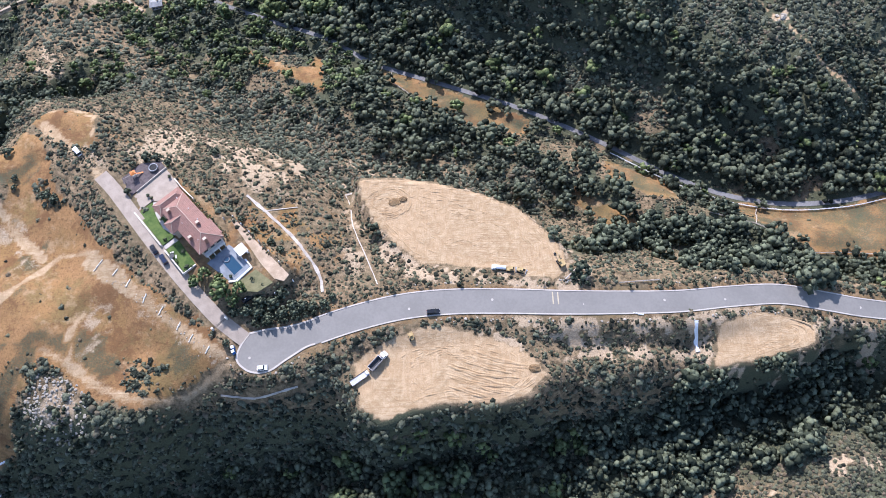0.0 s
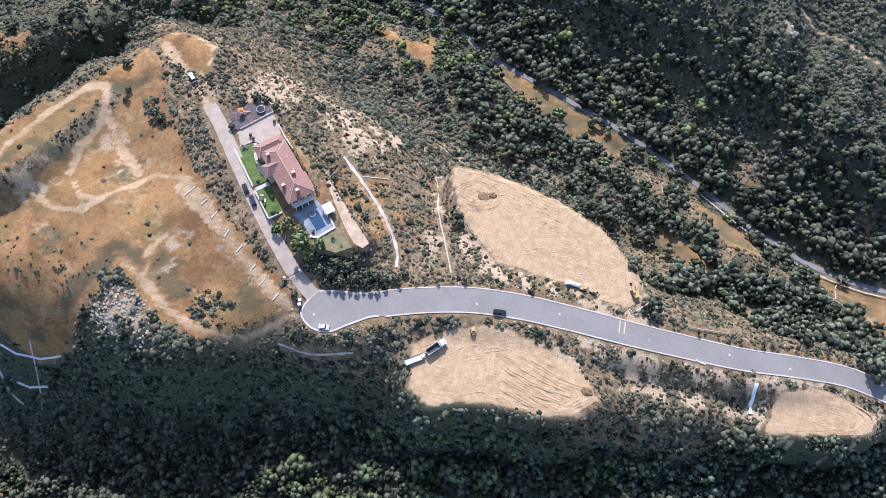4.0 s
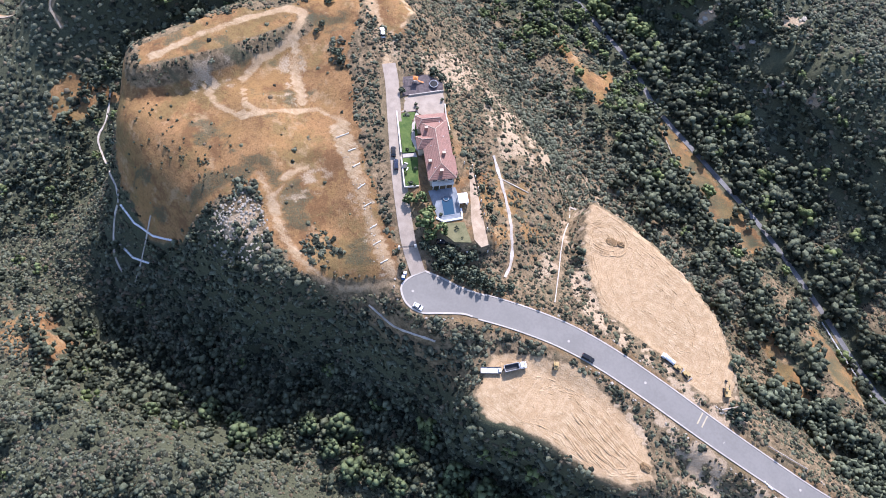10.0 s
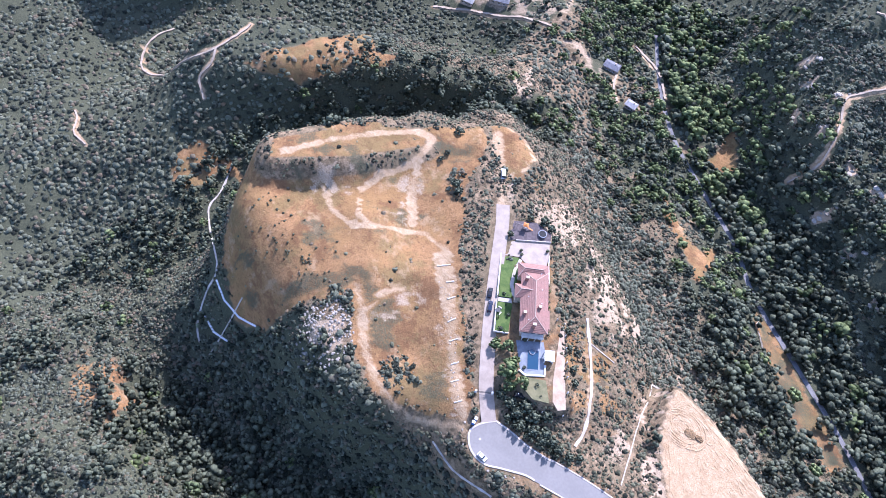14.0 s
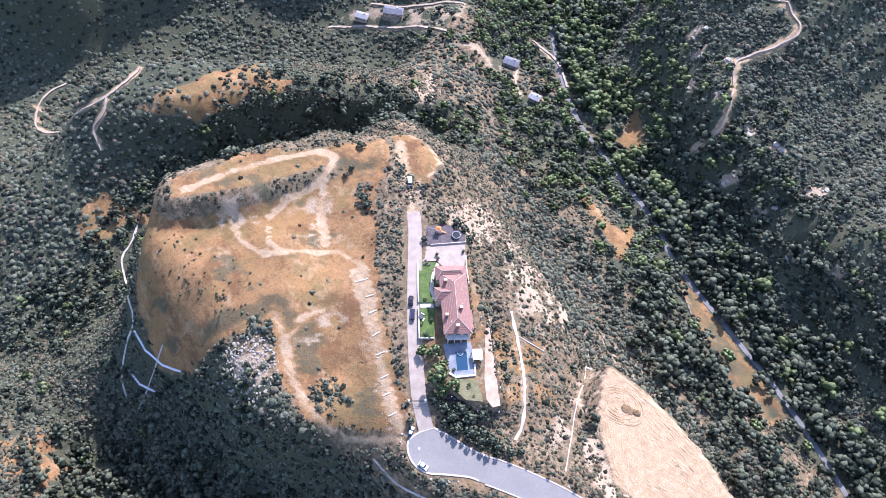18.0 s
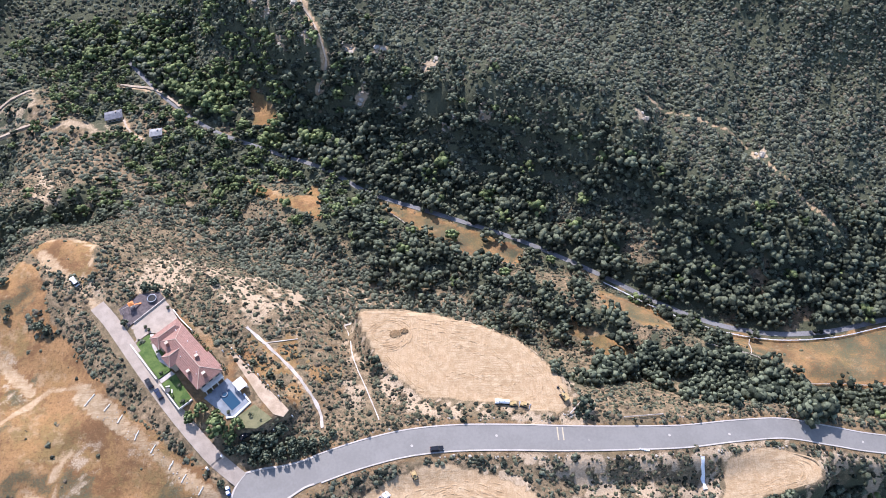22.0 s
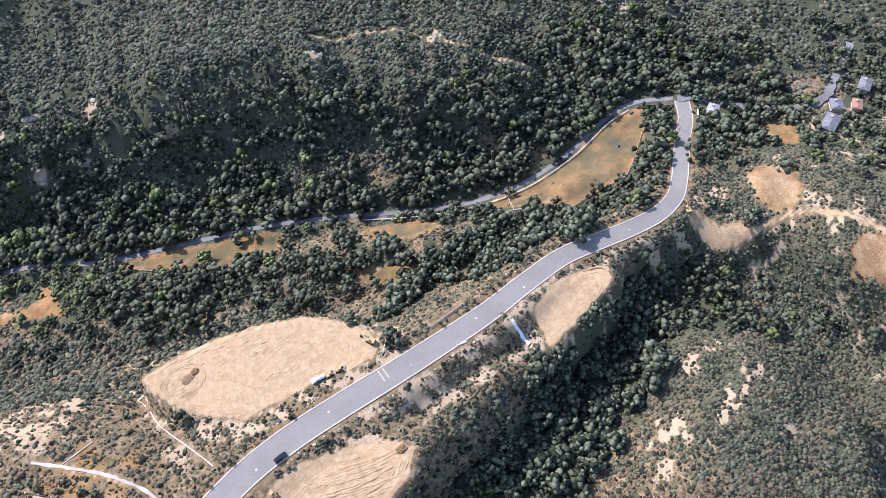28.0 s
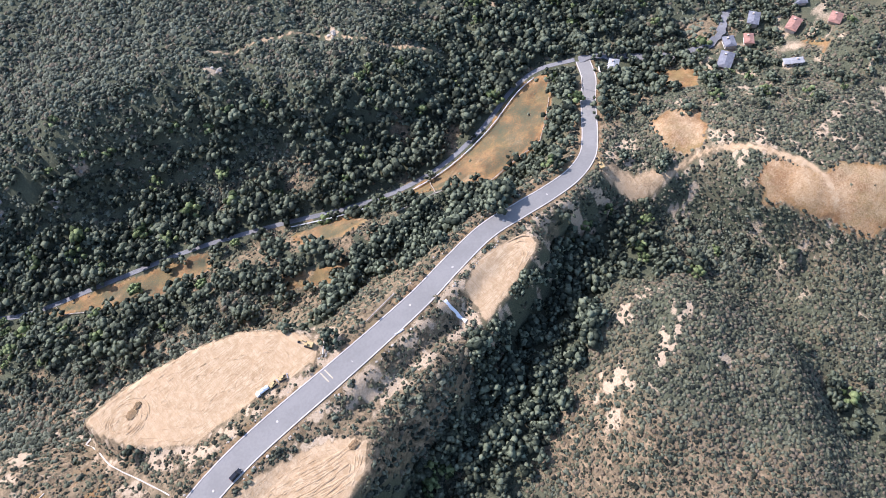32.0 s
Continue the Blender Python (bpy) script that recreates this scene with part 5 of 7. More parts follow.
def window_at(parent, c, w, h, axis):
    """A window with frame, sill and dark panes on an outer wall that faces along the axis."""
    out = Vector(axis)
    along = Vector((-out.y, out.x, 0))
    def slab(bm, off, sw, sh, dz, depth, push):
        p = Vector(c) + along * off + out * push + Vector((0, 0, dz))
        s = (sw, depth, sh) if abs(out.y) > 0.5 else (depth, sw, sh)
        return add_box(bm, p, s)
    f = bmesh.new()
    for off, sw, sh, dz in ((-w / 2, 0.12, h, 0), (w / 2, 0.12, h, 0), (0, w, 0.12, h / 2), (0, w, 0.12, -h / 2), (0, 0.06, h, 0)):
        slab(f, off, sw, sh, dz, 0.12, 0.05)
    win = part("window", slab(bmesh.new(), 0, w - 0.1, h - 0.1, 0, 0.04, 0.015), WINDOW, parent)
    part("frame", f, FRAME_PAINT, win)
    part("sill", slab(bmesh.new(), 0, w + 0.3, 0.1, -h / 2 - 0.1, 0.25, 0.1), PALE_STONE, win)


def build_house():
    house = thing("house", "large two-storey stucco house with hipped clay tile roofs", "house", HOUSE)
    walls = bmesh.new()
    add_box(walls, (0.6, 0.2, 2.9), (27.4, 9.2, 6.2))
    add_box(walls, (-2.2, -5.4, 2.9), (4.6, 3.6, 6.2))
    add_box(walls, (-12.2, -0.6, 2.5), (4.4, 11.0, 5.4))
    add_box(walls, (9.0, 4.6, 2.6), (7.0, 2.0, 5.6))
    part("wall", walls, STUCCO, house)
    part("roof", hip_roof(bmesh.new(), -11.0, 14.4, -4.9, 4.9, 6.0, 3.1), TILES, house, "pinkish clay tile hip roof")
    part("roof", cross_roof(bmesh.new(), -14.6, -9.4, -6.2, 5.0, 5.5, 2.3, hip=2.6), TILES, house, "sunlit lower hip roof over the end wing")
    part("roof", cross_roof(bmesh.new(), -4.6, 0.2, -7.3, 1.5, 6.06, 2.45, hip=2.4), TILES, house, "clay tile roof over the front bay")
    part("roof", hip_roof(bmesh.new(), 5.5, 12.5, 1.0, 5.6, 5.6, 1.9), TILES, house, "clay tile roof over the garden bay")
    caps = bmesh.new()
    add_rod(caps, (-6.1, 0.0, 9.12), (9.5, 0.0, 9.12), 0.1, seg=6)
    for ax, bx in ((-11.6, -5.5), (-11.6, 5.5), (15.0, -5.5), (15.0, 5.5)):
        add_rod(caps, (ax, bx, 6.3), (-6.1 if ax < 0 else 9.5, 0.0, 9.12), 0.09, seg=6)
    add_rod(caps, (-12.0, -4.2, 7.82), (-12.0, 3.0, 7.82), 0.09, seg=6)
    add_rod(caps, (-2.2, -5.6, 8.53), (-2.2, -1.0, 8.53), 0.09, seg=6)
    for ax, bx, cx, cb, z0, z1 in ((-5.2, -7.9, -2.2, -5.6, 6.35, 8.53), (0.8, -7.9, -2.2, -5.6, 6.35, 8.53), (-15.2, -6.8, -12.0, -4.3, 5.8, 7.82), (-8.8, -6.8, -12.0, -4.3, 5.8, 7.82)):
        add_rod(caps, (ax, bx, z0), (cx, cb, z1), 0.09, seg=6)
    part("ridge_tiles", caps, STUCCO, house, "pale mortar-set ridge tiles")
    for a, b, top in ((-7.1, -3.4, 9.2), (5.3, 1.7, 9.8), (7.9, -4.0, 8.9), (13.2, -0.4, 10.2)):
        chimney = part("chimney", add_box(bmesh.new(), (a, b, top / 2 + 2.6), (0.95, 1.2, top - 5.2), 0, 0.03), RUST_ROOF, house, "red-brown brick chimney")
        part("cap", add_box(bmesh.new(), (a, b, top + 0.12), (1.1, 1.35, 0.2), 0, 0.03), STUCCO, chimney)
    for a in (-8.0, -5.8, 2.0, 5.0, 8.0, 11.5):
        for z in (1.6, 4.5):
            window_at(house, (a, -4.4, z), 1.2, 1.6, (0, -1, 0))
    for a in (-9, -5.5, -2, 1.5):
        for z in (1.6, 4.5):
            window_at(house, (a, 4.8, z), 1.2, 1.6, (0, 1, 0))
    for b in (-2.8, 0.2, 3.2):
        for z in (1.5, 4.5):
            window_at(house, (14.3, b, z), 1.9, 2.1, (1, 0, 0))
    for a in (-3.4, -1.0):
        window_at(house, (a, -7.2, 4.4), 1.1, 1.5, (0, -1, 0))
    door = part("door", add_box(bmesh.new(), (-2.2, -7.24, 1.05), (1.3, 0.08, 2.4)), WOOD, house, "dark wooden front door")
    part("handle", add_rod(bmesh.new(), (-1.8, -7.32, 0.9), (-1.8, -7.32, 1.2), 0.03), DARK_STEEL, door)
    balcony = part("balcony", add_box(bmesh.new(), (15.2, 0.2, 3.1), (1.9, 8.6, 0.25)), PALE_STONE, house)
    rail = bmesh.new()
    for b in np.linspace(-4.0, 4.4, 15):
        add_rod(rail, (16.0, b, 3.2), (16.0, b, 4.1), 0.05)
    add_box(rail, (16.0, 0.2, 4.15), (0.16, 8.6, 0.12))
    part("railing", rail, PALE_STONE, balcony)
    for b in (-3.6, -1.1, 1.5, 4.0):
        part("column", add_rod(bmesh.new(), (15.9, b, -0.2), (15.9, b, 3.0), 0.2, 0.18, 10), PALE_STONE, house)
    for a, b in ((0.5, -2.6), (3.2, 2.6), (-3.0, 2.8), (10.6, -2.4), (-9.8, 2.2)):
        z = 6.22 + 2.9 * (1 - abs(b - 0.2) / 5.4) * 0.92
        part("vent_pipe", add_rod(bmesh.new(), (a, b, z - 0.3), (a, b, z + 0.5), 0.14, 0.14, 8), WHITE, house, "white roof vent pipe")
    return house


build_house()


def slab(name, poly, z0, z1, mat, label, category, kind="structure"):
    me = bpy.data.meshes.new(name)
    bm = add_prism(bmesh.new(), poly, z0, z1)
    bm.to_mesh(me)
    bm.free()
    me.materials.append(mat)
    return tagged(new(name, me), label, category, kind=kind)


slab("lawn_1", [(-113.6, 136.2), (-108.2, 141.2), (-98.2, 129.3), (-97.2, 125.9), (-101.0, 122.4)], 7.5, 8.3, LAWN, "bright green mown lawn before the house", "lawn")
slab("lawn_2", [(-99.6, 120.6), (-95.2, 124.6), (-87.4, 114.9), (-91.1, 111.2)], 7.5, 7.86, LAWN, "bright green mown lawn before the house", "lawn")
slab("back_lawn", [(-70.0, 107.2), (-63.8, 112.4), (-56.6, 107.0), (-62.0, 103.2), (-68.0, 103.6)], 7.4, 7.74, surface("dry_lawn", (0.1, 0.1, 0.045), (0.2, 0.18, 0.09), 1.0, relief=0.04), "half-dry lawn below the pool", "lawn")
slab("courtyard", [(-118.4, 138.6), (-115.2, 145.4), (-105.3, 156.4), (-101.0, 151.6), (-98.2, 147.2), (-104.6, 141.4), (-108.4, 141.6), (-113.8, 136.6)], 7.6, 8.34, PAVERS, "pinkish paved forecourt beside the house", "courtyard")
slab("playground", [(-122.6, 151.8), (-115.8, 158.8), (-107.8, 159.6), (-105.6, 156.9), (-115.4, 146.0), (-117.4, 143.2)], 7.6, 8.6, MULCH, "dark mulch play area behind the forecourt", "playground")
slab("pool_deck", [(-82.9, 114.9), (-75.4, 122.8), (-72.0, 120.2), (-66.0, 113.2), (-70.4, 108.2), (-73.2, 107.6)], 7.4, 7.78, DECK, "stone pool terrace, its blue-grey darkened for the house's shade", "terrace")
slab("garden_path", [(-108.0, 141.0), (-106.6, 141.2), (-105.0, 136.2), (-100.9, 130.6), (-97.0, 128.2), (-96.4, 127.0), (-97.6, 126.8), (-101.9, 129.4), (-105.9, 135.4)], 7.6, 8.36, CONCRETE, "winding pale concrete garden path", "path")
slab("garden_walk", [(-100.9, 122.2), (-97.0, 125.8), (-95.4, 124.6), (-99.7, 120.8)], 7.5, 7.9, CONCRETE, "pale concrete walk between two lawns", "path")
slab("dirt_border", [(-76.2, 133.6), (-75.0, 134.2), (-50.9, 110.2), (-52.6, 107.6), (-56.4, 108.6), (-62.0, 114.6)], 7.2, 7.68, surface("border_soil", (0.3, 0.22, 0.14), (0.46, 0.35, 0.24), 1.0, relief=0.03), "bare brown soil along the garden fence", "soil")


def low_wall(name, line, z, tall, width, mat, label):
    pts = [(x, y, z) for x, y in line]
    return tagged(strip(name, pts, width / 2, width / 2, tall, mat, tall + 0.4), label, "wall", kind="structure")


low_wall("garden_wall_1", [(-114.6, 136.6), (-101.6, 122.2)], 7.6, 1.1, 0.5, PALE_STONE, "low pale stone garden wall beside the drive")
low_wall("garden_wall_2", [(-100.0, 120.3), (-91.2, 110.6), (-87.0, 114.4)], 7.6, 0.7, 0.5, PALE_STONE, "low pale stone garden wall beside the drive")
low_wall("court_wall", [(-115.2, 145.7), (-105.1, 156.8)], 8.3, 0.75, 0.35, STONE_WALL, "grey-brown retaining wall between forecourt and playground")
low_wall("pool_wall", [(-73.4, 107.2), (-70.4, 107.6), (-65.4, 113.2), (-68.2, 116.4)], 7.4, 0.85, 0.7, WHITE, "white raised wall round the pool's end")
low_wall("side_wall", [(-101.0, 151.8), (-97.6, 147.8), (-92.0, 142.6)], 7.4, 1.2, 0.4, PALE_STONE, "pale wall behind the house")


def build_pool():
    pool = thing("swimming_pool", "rectangular dark blue swimming pool in a stone terrace", "pool")
    ring = [(-77.0, 115.4), (-74.0, 118.6), (-68.8, 113.0), (-71.7, 110.0)]
    c = Vector((sum(p[0] for p in ring) / 4, sum(p[1] for p in ring) / 4))
    outer = [tuple(c + (Vector(p) - c) * 1.13) for p in ring]
    part("coping", add_prism(bmesh.new(), outer, 7.5, 7.86), DECK, pool, "stone coping in the terrace's shade-darkened grey")
    part("water", add_prism(bmesh.new(), ring, 7.6, 7.9), POOL_WATER, pool, "still dark blue water")
    spa = part("spa", add_rod(bmesh.new(), (-75.4, 116.4, 7.6), (-75.4, 116.4, 8.25), 1.25, 1.25, 16), DECK, pool, "round raised spa")
    part("spa_water", add_rod(bmesh.new(), (-75.4, 116.4, 8.0), (-75.4, 116.4, 8.28), 0.95, 0.95, 16), POOL_WATER, spa)


def build_cabana():
    m = Matrix.Translation((-69.6, 119.4, 7.7)) @ Matrix.Rotation(math.atan2(-0.719, 0.695), 4, "Z")
    hut = thing("pool_cabana", "small open pool cabana with a white flat roof", "cabana", m)
    part("roof", add_box(bmesh.new(), (0, 0, 2.75), (4.4, 3.9, 0.3), 0, 0.05), WHITE, hut, "white flat roof")
    for a in (-1.9, 1.9):
        for b in (-1.65, 1.65):
            part("post", add_box(bmesh.new(), (a, b, 1.2), (0.3, 0.3, 2.8)), PALE_STONE, hut)
    part("counter", add_box(bmesh.new(), (0, 1.3, 0.45), (3.4, 0.6, 0.9)), PALE_STONE, hut)


def build_trampoline():
    t = thing("trampoline", "round black trampoline with a pale padded rim", "trampoline", Matrix.Translation((-110.1, 156.4, 8.6)))
    part("mat", add_rod(bmesh.new(), (0, 0, 0.86), (0, 0, 0.9), 1.5, 1.5, 24), RUBBER, t)
    bm = bmesh.new()
    for k in range(20):
        a, b = k * math.pi / 10, (k + 1) * math.pi / 10
        add_rod(bm, (1.72 * math.cos(a), 1.72 * math.sin(a), 0.9), (1.72 * math.cos(b), 1.72 * math.sin(b), 0.9), 0.17, seg=6)
    part("rim_pad", bm, STEEL, t, "pale grey padded rim")
    for k in range(6):
        a = k * math.pi / 3
        part("leg", add_rod(bmesh.new(), (1.7 * math.cos(a), 1.7 * math.sin(a), 0), (1.7 * math.cos(a), 1.7 * math.sin(a), 0.85), 0.04), STEEL, t)
        part("net_pole", add_rod(bmesh.new(), (1.8 * math.cos(a), 1.8 * math.sin(a), 0.9), (1.8 * math.cos(a), 1.8 * math.sin(a), 2.5), 0.03), DARK_STEEL, t)


def build_playset():
    p = thing("play_set", "wooden play tower with an orange slide and swings", "play set", Matrix.Translation((-117.0, 152.8, 8.6)) @ Matrix.Rotation(0.6, 4, "Z"))
    for a in (-0.8, 0.8):
        for b in (-0.8, 0.8):
            part("post", add_box(bmesh.new(), (a, b, 1.4), (0.14, 0.14, 2.8)), WOOD, p)
    part("deck", add_box(bmesh.new(), (0, 0, 1.3), (1.9, 1.9, 0.1)), WOOD, p)
    part("roof", hip_roof(bmesh.new(), -0.9, 0.9, -0.8, 0.8, 2.7, 0.8, 0.2), ORANGE_PAINT, p, "orange tower roof")
    bm = bmesh.new()
    for k in range(6):
        add_box(bm, (1.1 + 0.42 * k, 0, 1.25 - 0.22 * k), (0.5, 0.6, 0.08))
    part("slide", bm, ORANGE_PAINT, p, "orange plastic slide")
    part("beam", add_rod(bmesh.new(), (-0.8, 0, 2.3), (-4.2, 0, 2.3), 0.09), WOOD, p)
    for b in (-0.9, 0.9):
        part("swing_leg", add_rod(bmesh.new(), (-4.2, 0, 2.3), (-4.3, b, 0), 0.07), WOOD, p)
    for a in (-1.9, -3.2):
        part("swing", add_box(add_rod(add_rod(bmesh.new(), (a, -0.2, 0.5), (a, -0.2, 2.3), 0.02), (a, 0.2, 0.5), (a, 0.2, 2.3), 0.02), (a, 0, 0.5), (0.25, 0.5, 0.05)), DARK_STEEL, p)


def build_garden_fence():
    line = [(-78.6, 133.6), (-75.6, 135.2), (-68.0, 128.0), (-59.4, 119.6), (-55.0, 115.2), (-50.2, 109.4), (-52.4, 105.6), (-60.0, 101.8), (-67.0, 101.2)]
    fence = thing("garden_fence", "dark iron garden fence with pale lamp-topped posts", "fence", group="")
    pts = densify([(x, y, 0) for x, y in line], 4.2)
    for k, (x, y, _) in enumerate(pts):
        z = ground_at(x, y)
        post = part("post", add_box(bmesh.new(), (x, y, z + 0.7), (0.4, 0.4, 1.7), 0.8, 0.03), PALE_STONE, fence)
        part("lamp", add_rod(bmesh.new(), (x, y, z + 1.5), (x, y, z + 1.95), 0.22, 0.16, 8), WHITE, post, "white lamp globe")
        if k + 1 < len(pts):
            x2, y2, _ = pts[k + 1]
            z2 = ground_at(x2, y2)
            bm = bmesh.new()
            for h in (0.2, 1.2):
                add_rod(bm, (x, y, z + h), (x2, y2, z2 + h), 0.04, seg=5)
            for u in np.linspace(0.08, 0.92, 12):
                q = Vector((x, y, z)).lerp(Vector((x2, y2, z2)), u)
                add_rod(bm, q + Vector((0, 0, 0.1)), q + Vector((0, 0, 1.3)), 0.025, seg=4)
            part("panel", bm, DARK_STEEL, fence)


def build_gate():
    a, b = Vector((-78.2, 89.6, 3.9)), Vector((-73.6, 93.9, 3.9))
    gate = thing("drive_gate", "dark iron driveway gate between stone pillars", "gate")
    for p in (a, b):
        part("pillar", add_box(bmesh.new(), p + Vector((0, 0, 0.9)), (0.8, 0.8, 2.2), 0.8, 0.05), PALE_STONE, gate)
    for s, e in ((0.06, 0.49), (0.51, 0.94)):
        bm = bmesh.new()
        p, q = a.lerp(b, s), a.lerp(b, e)
        for h in (0.25, 0.9, 1.5):
            add_rod(bm, p + Vector((0, 0, h)), q + Vector((0, 0, h)), 0.06, seg=5)
        for u in np.linspace(0, 1, 12):
            r = p.lerp(q, u)
            add_rod(bm, r + Vector((0, 0, 0.15)), r + Vector((0, 0, 1.7)), 0.035, seg=4)
        part("gate_leaf", bm, DARK_STEEL, gate)


build_pool()
build_cabana()
build_trampoline()
build_playset()
build_garden_fence()
build_gate()


def build_planter():
    pot = thing("planter", "round clay planter with a clipped shrub", "planter", group="planters by the house")
    part("pot", add_rod(bmesh.new(), (0, 0, 0), (0, 0, 0.7), 0.38, 0.5, 12), RUST_ROOF, pot)
    v, f = lump(5)
    me = raw_mesh("shrub", v * 1.2 + [0, 0, 0.6], f)
    me.materials.append(OAK)
    new("shrub", me).parent = pot
    return pot


POT = build_planter()
for k, (x, y, z) in enumerate(((-94.2, 127.0, 7.6), (-108.6, 142.6, 8.34), (-110.2, 143.8, 8.34), (-103.0, 152.4, 8.34), (-98.8, 130.6, 7.86), (-90.0, 113.4, 7.86), (-92.6, 119.6, 7.86), (-72.8, 109.2, 7.78), (-80.6, 117.2, 7.78))):
    m = Matrix.Translation((x, y, z))
    if k == 0:
        POT.matrix_world = m
    else:
        copy_thing(POT, m)


def build_garden_set():
    t = thing("garden_table", "dark round garden table with pale benches on the lawn", "table", Matrix.Translation((-96.6, 117.8, 7.86)))
    part("tabletop", add_rod(bmesh.new(), (0, 0, 0.7), (0, 0, 0.78), 1.0, 1.0, 14), DARK_STEEL, t)
    part("pedestal", add_rod(bmesh.new(), (0, 0, 0), (0, 0, 0.7), 0.12, 0.1, 8), DARK_STEEL, t)
    part("bench", add_box(bmesh.new(), (1.5, -0.2, 0.22), (0.5, 1.5, 0.45), 0.2, 0.04), PALE_STONE, t)
    part("bench", add_box(bmesh.new(), (-0.4, 1.6, 0.22), (1.5, 0.5, 0.45), 0.2, 0.04), PALE_STONE, t)


build_garden_set()


# ---- vehicles and machines ----
def wheels(parent, spots, r, w):
    for x, y in spots:
        side = 1 if y > 0 else -1
        wheel = part("wheel", add_rod(bmesh.new(), (x, y - side * w / 2, r), (x, y + side * w / 2, r), r, r, 14), RUBBER, parent)
        part("rim", add_rod(bmesh.new(), (x, y + side * w * 0.4, r), (x, y + side * (w / 2 + 0.02), r), r * 0.55, r * 0.5, 10), STEEL, wheel)


def side_profile(bm, points, y0, y1, inset=0.0):
    """A solid from a side view in x and z, swept across y; its upper points lean in by the inset."""
    top = max(z for _, z in points)
    low = min(z for _, z in points)
    rows = []
    for y, sgn in ((y0, 1), (y1, -1)):
        rows.append([bm.verts.new((x, y + sgn * inset * (z - low) / (top - low + 1e-6), z)) for x, z in points])
    n = len(points)
    bm.faces.new(rows[0])
    bm.faces.new(rows[1][::-1])
    for i in range(n):
        bm.faces.new((rows[0][i], rows[0][(i + 1) % n], rows[1][(i + 1) % n], rows[1][i]))
    bmesh.ops.recalc_face_normals(bm, faces=bm.faces[:])
    return bm


def on_ground(x, y, turn, z=None):
    return Matrix.Translation((x, y, ground_at(x, y) if z is None else z)) @ Matrix.Rotation(turn, 4, "Z")


def build_car(name, paint, label, m, length=4.7, high=1.5, boxy=False, category="car"):
    car = thing(name, label, category, m)
    h, w = length / 2, 0.94
    body = side_profile(bmesh.new(), [(-h, 0.35), (h, 0.35), (h, 0.7), (h - 0.25, 0.86), (0.28 * length, 0.95), (-h + 0.1, 0.98), (-h, 0.75)], -w, w, 0.06)
    part("body", body, paint, car)
    back = -h + (0.12 if boxy else 0.45)
    cab = side_profile(bmesh.new(), [(back, 0.96), (0.24 * length, 0.94), (0.1 * length, high), (back + (0.1 if boxy else 0.5), high)], -w + 0.06, w - 0.06, 0.16)
    part("cabin", cab, WINDOW, car, "dark glass cabin")
    part("roof_panel", add_box(bmesh.new(), ((0.1 * length + back + 0.3) / 2, 0, high + 0.015), (0.1 * length - back - 0.35, 1.46, 0.05), 0, 0.02), paint, car)
    for y in (-0.66, 0.66):
        part("headlight", add_box(bmesh.new(), (h - 0.06, y, 0.68), (0.16, 0.36, 0.14), 0, 0.02), STEEL, car)
        part("tail_light", add_box(bmesh.new(), (-h + 0.03, y, 0.78), (0.1, 0.3, 0.16), 0, 0.02), LAMP_RED, car)
        part("mirror", add_box(bmesh.new(), (0.2 * length, y * 1.52, 1.0), (0.14, 0.2, 0.14), 0, 0.02), paint, car)
    part("bumper", add_box(bmesh.new(), (h + 0.02, 0, 0.45), (0.12, 1.6, 0.22), 0, 0.03), DARK_STEEL, car)
    wheels(car, [(0.3 * length, 0.84), (0.3 * length, -0.84), (-0.3 * length, 0.84), (-0.3 * length, -0.84)], 0.34, 0.24)
    return car


DRIVE_TURN = math.atan2(14, -11)
build_car("suv", BLACK_CAR, "black sport utility car parked against the kerb", on_ground(3.6, 97.6, 0.12, -0.02), 4.9, 1.75, True)
build_car("parked_car", BLACK_CAR, "black car with pale roof parked on the driveway", on_ground(-104.2, 120.6, DRIVE_TURN, 7.62), 4.6, 1.5)
build_car("parked_car", BLUE_CAR, "dark blue car parked on the paved driveway", on_ground(-99.9, 116.6, DRIVE_TURN, 7.25), 4.9, 1.6, True)
build_car("van", WHITE, "white van parked on the dirt track", on_ground(-142.3, 163.6, 2.35), 5.2, 2.0, True, "van")
build_car("garden_car", BLACK_CAR, "dark car parked below the garden trees", on_ground(-66.2, 101.6, 0.6), 4.6, 1.5)
build_car("far_car", WHITE, "white car parked by the street end houses", on_ground(266.0, 146.5, 0.4), 4.6, 1.5)


